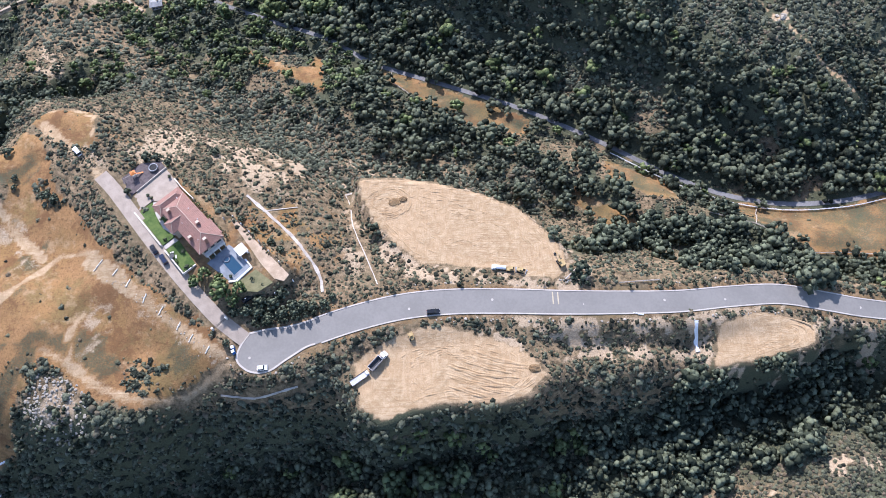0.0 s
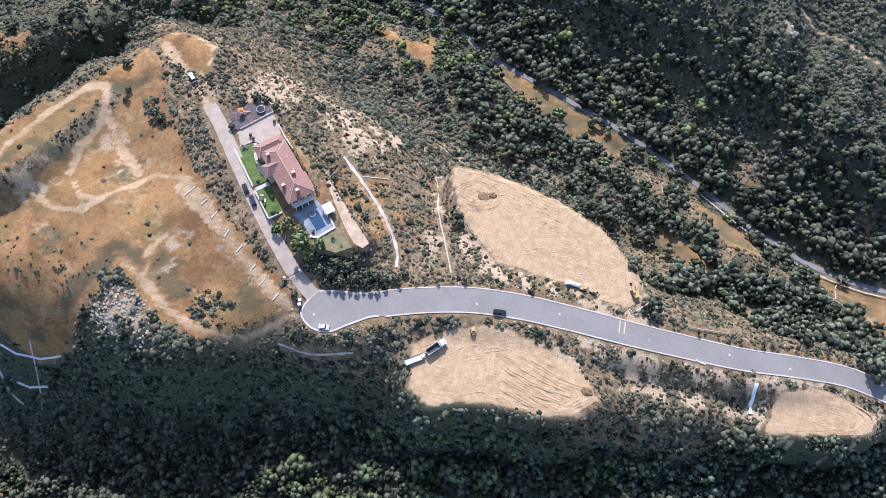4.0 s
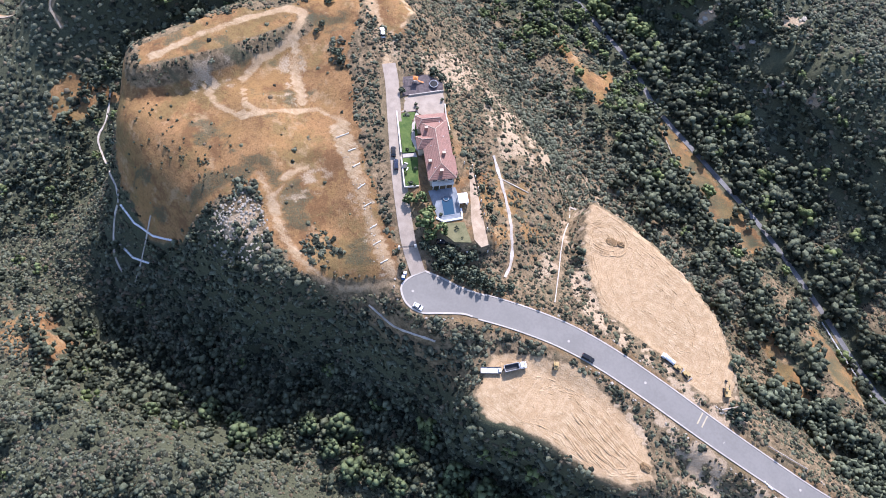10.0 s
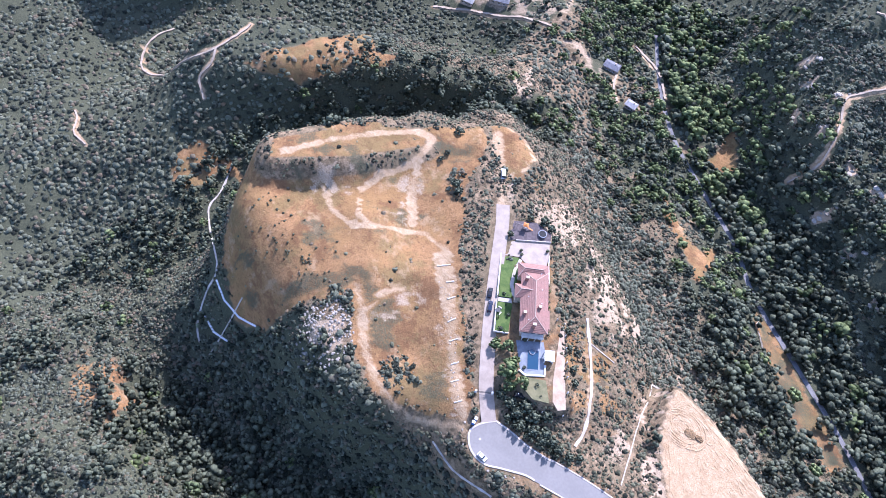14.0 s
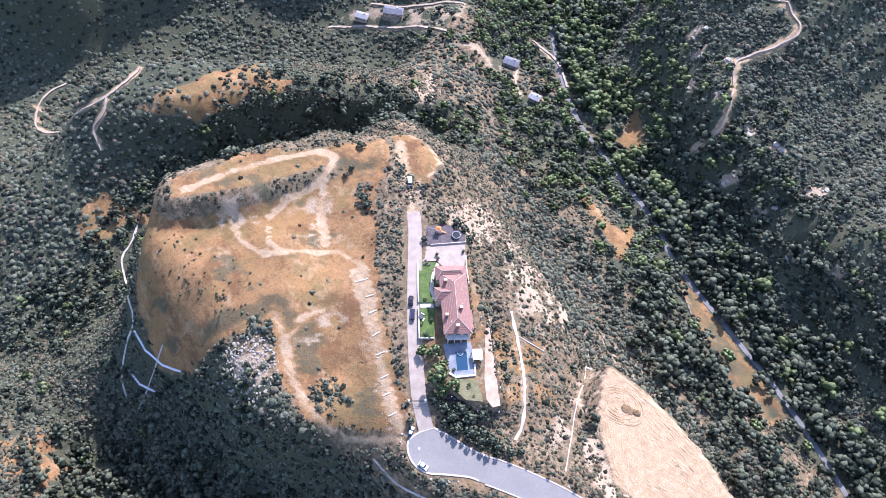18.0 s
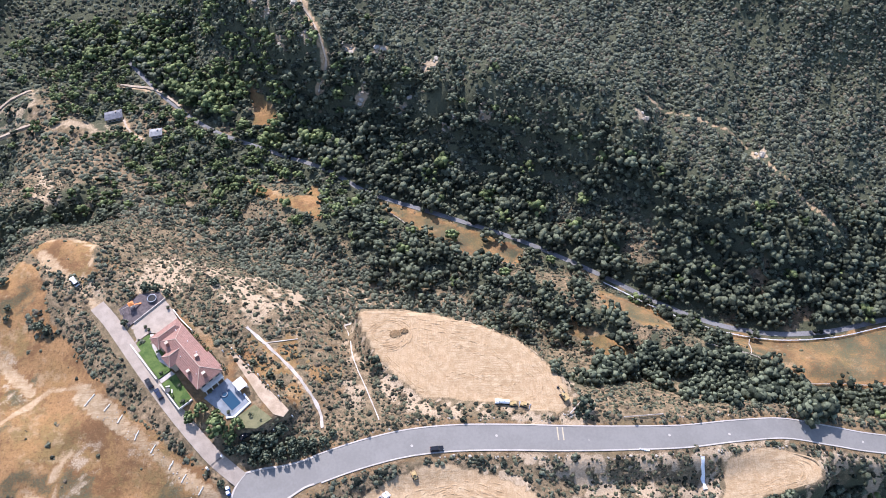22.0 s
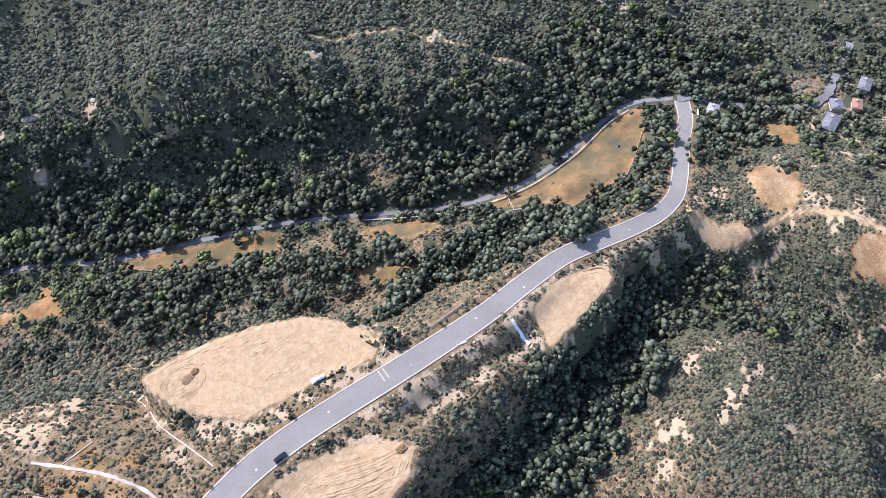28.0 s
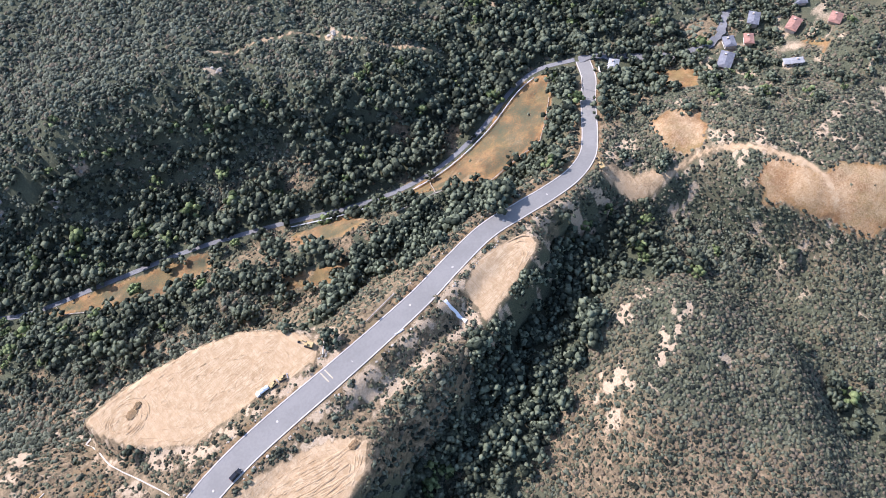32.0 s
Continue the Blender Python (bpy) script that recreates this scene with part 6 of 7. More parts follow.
def build_dump_truck(m):
    t = thing("dump_truck", "white-cabbed dump truck with an empty dark bed", "truck", m)
    part("chassis", add_box(bmesh.new(), (-0.4, 0, 0.95), (8.4, 0.9, 0.3)), DARK_STEEL, t)
    cab = part("cab", side_profile(bmesh.new(), [(2.0, 1.0), (4.3, 1.0), (4.3, 1.9), (3.5, 2.05), (3.15, 2.9), (2.0, 2.95)], -1.15, 1.15, 0.1), WHITE, t, "white cab")
    part("windscreen", add_box(bmesh.new(), (3.4, 0, 2.4), (0.12, 1.8, 0.7)), WINDOW, cab)
    for y in (-1.1, 1.1):
        part("side_window", add_box(bmesh.new(), (2.6, y, 2.4), (0.8, 0.06, 0.6)), WINDOW, cab)
        part("headlight", add_box(bmesh.new(), (4.32, y * 0.75, 1.35), (0.08, 0.3, 0.25)), STEEL, cab)
    bed = part("bed_floor", add_box(bmesh.new(), (-1.4, 0, 1.35), (5.6, 2.4, 0.14)), DARK_STEEL, t)
    for y in (-1.2, 1.2):
        part("bed_side", add_box(bmesh.new(), (-1.4, y, 2.05), (5.6, 0.12, 1.4)), STEEL, bed)
    for x in (-4.2, 1.4):
        part("bed_end", add_box(bmesh.new(), (x, 0, 2.05 if x < 0 else 2.3), (0.12, 2.4, 1.4 if x < 0 else 1.9)), STEEL if x < 0 else WHITE, bed)
    wheels(t, [(3.3, 1.05), (3.3, -1.05), (-2.0, 1.0), (-2.0, -1.0), (-3.3, 1.0), (-3.3, -1.0)], 0.52, 0.45)


def build_trailer(m):
    t = thing("trailer", "long pale grey flatbed trailer behind the truck", "trailer", m)
    part("deck", add_box(bmesh.new(), (0, 0, 1.0), (7.6, 2.4, 0.22), 0, 0.03), STEEL, t)
    part("tongue", add_rod(bmesh.new(), (3.7, 0, 0.9), (5.0, 0, 0.8), 0.1), DARK_STEEL, t)
    part("tool_box", add_box(bmesh.new(), (3.3, 0, 1.5), (1.0, 1.4, 0.8), 0, 0.05), WHITE, t)
    for y in (-1.15, 1.15):
        part("side_rail", add_box(bmesh.new(), (0, y, 1.22), (7.6, 0.1, 0.24)), DARK_STEEL, t)
    wheels(t, [(-1.6, 1.0), (-1.6, -1.0), (-2.6, 1.0), (-2.6, -1.0)], 0.42, 0.35)


def track_pair(t, length, gauge, high):
    for y in (-gauge / 2, gauge / 2):
        pts = [(-length / 2, 0.12), (-length / 2 + 0.2, 0), (length / 2 - 0.2, 0), (length / 2, 0.12), (length / 2, high - 0.2), (length / 2 - 0.25, high), (-length / 2 + 0.25, high), (-length / 2, high - 0.2)]
        tr = part("track", side_profile(bmesh.new(), pts, y - 0.22, y + 0.22), RUBBER, t, "dusty crawler track")
        bm = bmesh.new()
        for k in range(9):
            add_box(bm, (-length / 2 + 0.25 + k * (length - 0.5) / 8, y, high + 0.02), (0.1, 0.46, 0.05))
        part("grousers", bm, DARK_STEEL, tr)


def build_loader(m, label):
    t = thing("track_loader", label, "loader", m)
    track_pair(t, 2.9, 1.7, 0.8)
    part("body", add_box(bmesh.new(), (-0.5, 0, 1.15), (2.3, 1.3, 0.9), 0, 0.08), YELLOW, t)
    cab = part("cab", add_box(bmesh.new(), (0.2, 0, 1.85), (1.2, 1.1, 1.2), 0, 0.06), WINDOW, t)
    part("cab_roof", add_box(bmesh.new(), (0.2, 0, 2.5), (1.35, 1.25, 0.12), 0, 0.03), YELLOW, cab)
    for y in (-0.8, 0.8):
        part("lift_arm", add_rod(add_rod(bmesh.new(), (-0.9, y, 1.6), (1.5, y, 1.3), 0.11), (1.5, y, 1.3), (2.1, y, 0.5), 0.1), YELLOW, t)
    part("bucket", side_profile(bmesh.new(), [(1.9, 0.1), (2.9, 0.05), (2.8, 0.2), (2.15, 0.3), (2.2, 0.9), (2.0, 0.95)], -1.1, 1.1), STEEL, t)


def build_excavator(m, label):
    t = thing("excavator", label, "excavator", m)
    track_pair(t, 3.4, 2.0, 0.8)
    part("turntable", add_rod(bmesh.new(), (0, 0, 0.7), (0, 0, 1.0), 0.7, 0.7, 14), DARK_STEEL, t)
    part("body", add_box(bmesh.new(), (-0.6, 0, 1.45), (2.8, 2.1, 0.95), 0, 0.1), YELLOW, t)
    cab = part("cab", add_box(bmesh.new(), (0.5, 0.6, 1.95), (1.3, 0.95, 1.5), 0, 0.06), WINDOW, t)
    part("cab_roof", add_box(bmesh.new(), (0.5, 0.6, 2.74), (1.35, 1.0, 0.1), 0, 0.03), YELLOW, cab)
    boom = part("boom", add_rod(add_rod(bmesh.new(), (0.6, -0.2, 1.6), (2.2, -0.2, 3.2), 0.22, 0.2), (2.2, -0.2, 3.2), (4.0, -0.2, 2.6), 0.2, 0.15), YELLOW, t)
    part("stick", add_rod(bmesh.new(), (3.9, -0.2, 2.8), (4.6, -0.2, 0.9), 0.15, 0.12), YELLOW, boom)
    part("ram", add_rod(bmesh.new(), (1.0, -0.2, 2.4), (2.6, -0.2, 3.3), 0.07), STEEL, boom)
    part("bucket", side_profile(bmesh.new(), [(4.5, 0.95), (4.9, 0.75), (4.8, 0.2), (4.2, 0.05), (4.1, 0.3), (4.4, 0.5)], -0.65, 0.25), DARK_STEEL, boom)


def build_tank_truck(m):
    t = thing("water_truck", "white water truck parked at the pad's edge", "truck", m)
    part("chassis", add_box(bmesh.new(), (0, 0, 0.85), (6.4, 0.9, 0.28)), DARK_STEEL, t)
    cab = part("cab", side_profile(bmesh.new(), [(1.6, 0.8), (3.4, 0.8), (3.4, 1.6), (2.9, 1.8), (2.6, 2.5), (1.6, 2.55)], -1.05, 1.05, 0.1), WHITE, t)
    part("windscreen", add_box(bmesh.new(), (2.8, 0, 2.1), (0.1, 1.6, 0.55)), WINDOW, cab)
    tank = part("tank", add_rod(bmesh.new(), (-3.1, 0, 1.8), (1.4, 0, 1.8), 0.95, 0.95, 16), WHITE, t, "white rounded tank")
    part("hatch", add_rod(bmesh.new(), (-0.8, 0, 2.7), (-0.8, 0, 2.9), 0.3, 0.3, 10), STEEL, tank)
    wheels(t, [(2.4, 0.95), (2.4, -0.95), (-1.6, 0.95), (-1.6, -0.95), (-2.6, 0.95), (-2.6, -0.95)], 0.48, 0.4)


TRUCK_TURN = math.atan2(81.2 - 75.1, -14.1 + 19.5)
build_dump_truck(on_ground(-16.6, 78.9, TRUCK_TURN, -2.15))
build_trailer(on_ground(-23.2, 72.6, 0.62, -2.2))
build_loader(on_ground(-4.6, 88.4, 2.0, -1.6), "yellow tracked loader beside the pad's bank")
build_tank_truck(on_ground(29.0, 116.6, 3.05, -2.9) @ Matrix.Scale(0.85, 4))
build_loader(on_ground(33.4, 115.8, 0.05, -2.9), "yellow tracked loader parked behind the truck")
build_loader(on_ground(37.4, 115.4, -0.3, -2.9), "small yellow tracked loader at the row's end")
build_excavator(on_ground(53.2, 118.8, 2.1, -3.0), "yellow excavator standing at the pad's corner")
build_excavator(on_ground(205.4, 101.2, 1.2), "small orange excavator beside the street's bend")


def build_toilet(m):
    t = thing("portable_toilet", "bright blue portable toilet with a white roof", "toilet", m, "toilets by the gate")
    part("body", add_box(bmesh.new(), (0, 0, 1.05), (1.15, 1.15, 2.1), 0, 0.04), BLUE_PLASTIC, t)
    part("roof", add_box(bmesh.new(), (0, 0, 2.2), (1.2, 1.2, 0.2), 0, 0.08), WHITE, t)
    door = part("door", add_box(bmesh.new(), (0.59, 0, 1.05), (0.04, 0.8, 1.85), 0, 0.01), BLUE_PLASTIC, t)
    part("handle", add_box(bmesh.new(), (0.63, 0.3, 1.05), (0.05, 0.06, 0.2)), DARK_STEEL, door)
    part("base", add_box(bmesh.new(), (0, 0, 0.04), (1.3, 1.3, 0.1)), DARK_STEEL, t)


build_toilet(on_ground(-70.6, 83.2, 0.4))
build_toilet(on_ground(-70.2, 81.6, 0.5))
build_car("white_car", WHITE, "white car parked against the kerb of the turning circle", on_ground(-58.9, 75.7, 0.1, 1.13), 3.9, 1.4)


# ---- fences, drains, stones and small things ----
def rail_fence(name, line, label, step, mat, tall=1.3, rails=(0.5, 1.0)):
    fence = thing(name, label, "fence")
    pts = densify([(x, y, 0) for x, y in line], step)
    zs = height(np.array([p[0] for p in pts]), np.array([p[1] for p in pts]))
    stake = bpy.data.meshes.new("post")
    bm = add_box(bmesh.new(), (0, 0, tall / 2 - 0.1), (0.24, 0.24, tall + 0.2), 0, 0.02)
    bm.to_mesh(stake)
    bm.free()
    stake.materials.append(mat)
    for (x, y, _), z in zip(pts, zs):
        ob = new("post", stake)
        ob.parent, ob.location = fence, (x, y, z)
    for k in range(0, len(pts) - 1, 4):
        bm = bmesh.new()
        for j in range(k, min(k + 4, len(pts) - 1)):
            for h in rails:
                add_rod(bm, (pts[j][0], pts[j][1], zs[j] + h), (pts[j + 1][0], pts[j + 1][1], zs[j + 1] + h), 0.13, seg=5)
        part("rail", bm, mat, fence)
    return fence


def beside(line, off):
    pts = [Vector((x, y, 0)) for x, y, _ in line]
    out = []
    for k, p in enumerate(pts):
        way = pts[min(k + 1, len(pts) - 1)] - pts[max(k - 1, 0)]
        q = p + Vector((-way.y, way.x, 0)).normalized() * off
        out.append((q.x, q.y))
    return out


rail_fence("rail_fence", beside([p for p in smooth_line(VALLEY_ROAD, 6) if 84 < p[0] < 236], -3.6), "white rail fence along the valley lane", 3.4, WHITE)
rail_fence("meadow_fence", [(-22.5, 249), (-22.2, 241.5), (-4.6, 226.1)], "pale rail fence across the valley meadow", 3.0, WOOD)
rail_fence("meadow_fence", [(4.0, 212.4), (9.3, 209.8), (43.2, 207)], "pale rail fence below the valley meadow", 3.0, WOOD)
rail_fence("meadow_fence", [(126, 157), (146, 153), (158, 145), (170, 138.5), (188, 139), (203, 137), (213, 143), (229, 155)], "pale rail fence along the stream side meadow", 3.0, WOOD)
rail_fence("meadow_fence", [(153.5, 166), (147, 153)], "pale rail fence crossing the meadow to the lane", 3.0, WOOD)
rail_fence("roadside_fence", [(76, 111.5), (92, 113.5)], "pale rail fence above the street bank", 3.0, WOOD)


def draped(name, line, half, lift, mat, label, category, step=2.0):
    pts = smooth_line([(x, y, 0) for x, y in line], step)
    zs = height(np.array([p[0] for p in pts]), np.array([p[1] for p in pts]))
    return tagged(strip(name, [(p[0], p[1], z) for p, z in zip(pts, zs)], lambda u: half * (0.85 + 0.4 * math.sin(u * 97) * math.sin(u * 41)), lambda u: half * (0.85 + 0.4 * math.sin(u * 83 + 1) * math.sin(u * 37)), lift + 0.32, mat, lift + 0.9), label, category, kind="structure")


draped("bench_path", [(-72, 146), (-65, 140), (-52, 128), (-42, 115), (-39, 106)], 0.65, 0.0, DUSTY, "dusty pale concrete maintenance path down the slope", "path")
draped("drain_1", [(-65, 139), (-58, 141), (-52, 143)], 0.2, 0.0, DUSTY, "narrow dusty concrete hillside drain", "drain")
draped("drain_2", [(-36, 157), (-33, 150), (-30, 137), (-24, 123), (-18, 109)], 0.25, 0.05, DUSTY, "narrow dusty concrete hillside drain", "drain")
draped("drain_3", [(-36, 157), (-31, 160), (-28, 158)], 0.5, 0.16, DUSTY, "narrow dusty concrete hillside drain", "drain")
draped("drain_4", [(-76, 67.6), (-61, 66.5), (-46.4, 70)], 0.35, 0.16, DUSTY, "narrow dusty concrete hillside drain", "drain")
draped("drain_5", [(-262, 95), (-252, 80), (-248, 70), (-233, 62), (-200, 50), (-196, 40), (-191, 30), (-185, 26)], 0.5, 0.2, DUSTY, "long dusty concrete drain round the grass mound", "drain")
draped("drain_6", [(-177.7, 48.6), (-177.6, 26)], 0.35, 0.2, DUSTY, "narrow dusty concrete hillside drain", "drain")
draped("flume", [(104.8, 97.2), (105.5, 92), (106.4, 87.0)], 0.85, 0.35, WHITE, "white concrete chute down the bank", "drain", 1.0)
draped("pad_drain", [(-26, 160), (-5, 160.5), (20, 153.5), (38, 146.5), (53, 133)], 0.3, 0.14, DUSTY, "narrow dusty concrete drain along the pad's edge", "drain")


TRAILS = (([(-387, 130), (-387, 118), (-382, 107), (-368, 97), (-350, 101), (-327, 103), (-313, 109), (-307, 119), (-307, 131), (-309, 142)], 0.63), ([(-351, 49), (-344, 47), (-336, 41), (-325, 42)], 0.49), ([(-307, 119), (-302, 112), (-302, 104), (-293, 100)], 0.63),
          ([(-96, 408), (-82, 407), (-65, 403), (-56, 393), (-61, 381), (-73, 362), (-66, 347), (-58, 326), (-63, 315)], 0.63), ([(-302, 272), (-278, 289), (-251, 302), (-231, 306)], 0.91), ([(-290, 300), (-262, 316), (-240, 335)], 0.77), ([(-180, 313), (-174, 303), (-165, 296)], 0.84), ([(-189, 342), (-168, 339), (-149, 324)], 0.84))
for k, (line, half) in enumerate(TRAILS):
    draped("trail_%d" % (k + 1), line, half, 0.4, TRAIL, "pale worn dirt trail over the brushy hill", "trail")


def bag_row(line, label, size, group):
    """A row of white sandbags, each its own part."""
    row = thing("sandbag_row", label, "sandbags", group=group)
    pts = densify([(x, y, 0) for x, y in line], size)
    zs = height(np.array([p[0] for p in pts]), np.array([p[1] for p in pts]))
    bag = bpy.data.meshes.new("sandbag")
    bm = add_box(bmesh.new(), (0, 0, 0.22), (size * 0.96, size * 0.75, 0.6), 0, 0.14)
    bm.to_mesh(bag)
    bm.free()
    bag.materials.append(WHITE)
    for k, ((x, y, _), z) in enumerate(zip(pts, zs)):
        ob = new("sandbag", bag)
        nx, ny, _ = pts[min(k + 1, len(pts) - 1)]
        px, py, _ = pts[max(k - 1, 0)]
        ob.parent, ob.location, ob.rotation_euler = row, (x, y, z), (0, 0, math.atan2(ny - py, nx - px) + 0.12 * math.sin(k * 5))


bag_row([(-194, 45.5), (-185, 43.2), (-174.5, 43.6), (-165, 46)], "curved row of white sandbags on the burnt slope", 1.3, "sandbag rows")
bag_row([(-190, 34), (-182, 33), (-174, 35)], "curved row of white sandbags on the burnt slope", 1.3, "sandbag rows")
bag_row([(80.6, 99.4), (82.4, 98.9), (84.0, 98.8)], "short row of white sandbags against the kerb", 0.7, "sandbag rows")


def wattle(a, b):
    p, q = Vector((*a, ground_at(*a) + 0.12)), Vector((*b, ground_at(*b) + 0.12))
    me = bpy.data.meshes.new("straw_wattle")
    bm = bmesh.new()
    last = p
    for k in range(1, 6):
        nxt = p.lerp(q, k / 5) + Vector((0.12 * math.sin(k * 2.1), 0.12 * math.cos(k * 1.7), 0))
        add_rod(bm, last, nxt, 0.24, seg=8)
        last = nxt
    bm.to_mesh(me)
    bm.free()
    me.materials.append(STRAW)
    tagged(new("straw_wattle", me), "pale straw wattle laid across the dirt track", "wattle", "straw wattles")


for a, b in (((-127.2, 112.8), (-123.8, 117.0)), ((-119.2, 110.5), (-117.4, 113.2)), ((-113.5, 106.2), (-112.1, 109.3)), ((-106.2, 100.0), (-105.0, 103.4)), ((-99.9, 95.6), (-98.3, 98.7)), ((-92.6, 90.0), (-91.2, 93.0)), ((-87.4, 85.4), (-85.8, 88.2)), ((-80.6, 81.0), (-79.0, 83.6))):
    wattle(a, b)


def stone_mesh(seed):
    bm = bmesh.new()
    bmesh.ops.create_icosphere(bm, subdivisions=1, radius=0.5)
    r = random.Random(seed)
    for v in bm.verts:
        v.co *= r.uniform(0.75, 1.2)
        v.co.z = v.co.z * 0.7 + 0.2
    me = bpy.data.meshes.new("boulder")
    bm.to_mesh(me)
    bm.free()
    me.materials.append(ROCK)
    return me


STONES = [stone_mesh(200 + k) for k in range(6)]
rnd = random.Random(12)


def boulder(x, y, s, label, group):
    ob = tagged(new("boulder", STONES[rnd.randrange(6)]), label, "boulder", group)
    ob.matrix_world = Matrix.Translation((x, y, ground_at(x, y) - 0.08 * s)) @ Matrix.Rotation(rnd.random() * 6.28, 4, "Z") @ Matrix.Diagonal((s, s * rnd.uniform(0.6, 1.1), s * rnd.uniform(0.6, 1), 1))


SOUTH = beside(ROAD_CURVE, -6.9)
for k in range(70):
    x, y = SOUTH[int(rnd.uniform(0.16, 0.72) * len(SOUTH))]
    boulder(x + rnd.uniform(-1, 1), y + rnd.uniform(-1.3, 0.4), rnd.uniform(0.5, 1.4), "pale boulder on the verge beside the kerb", "verge boulders")
NORTH = beside(ROAD_CURVE, 6.8)
for k in range(34):
    x, y = NORTH[int(rnd.uniform(0.05, 0.8) * len(NORTH))]
    boulder(x + rnd.uniform(-1, 1), y + rnd.uniform(-0.3, 1.5), rnd.uniform(0.4, 1.1), "pale boulder on the verge beside the kerb", "verge boulders")


def rubble_field(spots, label):
    """A field of loose rocks, one mesh of many turned stones."""
    r = np.random.RandomState(21)
    vs, fs, o = [], [], 0
    for x, y, size in spots:
        me = STONES[r.randint(6)]
        v = np.array([tuple(p.co) for p in me.vertices]) * size * [1, r.uniform(0.6, 1.1), r.uniform(0.6, 1.0)]
        a = r.uniform(0, 6.28)
        v = np.stack([v[:, 0] * math.cos(a) - v[:, 1] * math.sin(a) + x, v[:, 0] * math.sin(a) + v[:, 1] * math.cos(a) + y, v[:, 2] + ground_at(x, y) - 0.08 * size], -1)
        vs.append(v)
        fs.append(np.array([tuple(p.vertices) for p in me.polygons]) + o)
        o += len(v)
    me = raw_mesh("rubble", np.concatenate(vs), np.concatenate(fs))
    me.materials.append(ROCK)
    tagged(new("rubble", me), label, "rubble", kind="stuff")


spots = []
while len(spots) < 330:
    x, y = rnd.uniform(-147, -121), rnd.uniform(47, 74)
    if float(to_poly(np.array([x]), np.array([y]), RUBBLE)[0]) < 1:
        spots.append((x, y, rnd.uniform(0.45, 1.0) ** 1.5 * 1.6))
rubble_field(spots, "field of pale broken rocks on the mound's edge")
for k in range(45):
    u = rnd.random()
    boulder(-122 + 44 * u + rnd.gauss(0, 1.6), 112 - 32 * u + rnd.gauss(0, 1.6), rnd.uniform(0.3, 0.8), "small pale stone along the rubble strip beside the drive", "rubble strip stones")
for k in range(12):
    boulder(55.0 + rnd.gauss(0, 1.3), 111.6 + rnd.gauss(0, 0.8), rnd.uniform(0.5, 1.3), "pale boulder stacked at the pad's entrance", "entrance boulders")
for x, y in ((-53.8, 74.0), (-49.7, 75.5), (-48.2, 77.6), (-66.9, 73.6), (-71.0, 77.0), (-45.8, 79.8), (-72.5, 79.5)):
    boulder(x, y, 1.2, "pale boulder beside the turning circle", "turning circle boulders")
for cx, cy, n in OUTCROPS:
    for k in range(n):
        boulder(cx + rnd.gauss(0, 2.6), cy + rnd.gauss(0, 2.0), rnd.uniform(1.5, 4.5), "pale rock outcrop among hillside brush", "hillside outcrops")
log = bmesh.new()
add_rod(log, (54.6, 111.8, -2.4), (59.3, 116.6, -2.2), 0.32, 0.24, 8)
me = bpy.data.meshes.new("log")
log.to_mesh(me)
log.free()
me.materials.append(WOOD)
tagged(new("log", me), "pale bare log lying beside the boulders", "log")

COVER = bpy.data.meshes.new("manhole_cover")
bm = add_rod(bmesh.new(), (0, 0, 0), (0, 0, 0.05), 0.5, 0.48, 16)
bm.to_mesh(COVER)
bm.free()
COVER.materials.append(CONCRETE)
for x, y in ((-5.6, 98.9), (60.7, 102.0), (93.2, 105.2), (117.8, 106.6), (26.0, 103.0), (150.0, 109.0), (-64.2, 79.6), (174.0, 106.0)):
    ob = tagged(new("manhole_cover", COVER), "pale ringed manhole cover in the street", "manhole", "manhole covers")
    d, z = to_line(np.array([x]), np.array([y]), ROAD)
    ob.location = (x, y, float(z[0]) + (0.2 if x < -40 else 0.17))
MARKING = surface("pale_marking", (0.36, 0.3, 0.2), (0.46, 0.39, 0.28), 2.0, relief=0.0)
for off in (-1.0, 1.0):
    tagged(strip("road_marking", [(50.4 + off, 101.6, -2.75 - 0.13 * off), (50.2 + off, 106.6, -2.75 - 0.13 * off)], 0.26, 0.26, 0.3, MARKING, 0.1), "pale bar painted across half of the street", "marking", kind="structure")


def build_pole(x, y):
    z = ground_at(x, y)
    pole = thing("utility_pole", "tall wooden utility pole with a crossarm", "pole", group="utility poles")
    part("shaft", add_rod(bmesh.new(), (x, y, z - 0.3), (x, y, z + 10), 0.19, 0.12, 8), WOOD, pole)
    part("crossarm", add_box(bmesh.new(), (x, y, z + 9.3), (2.4, 0.14, 0.16), 0.8), WOOD, pole)
    for k in (-1, 0, 1):
        part("insulator", add_rod(bmesh.new(), (x + 0.75 * k, y + 0.77 * k, z + 9.35), (x + 0.75 * k, y + 0.77 * k, z + 9.65), 0.06), STEEL, pole)


build_pole(241.5, 144.5)
build_pole(236.8, 139.6)


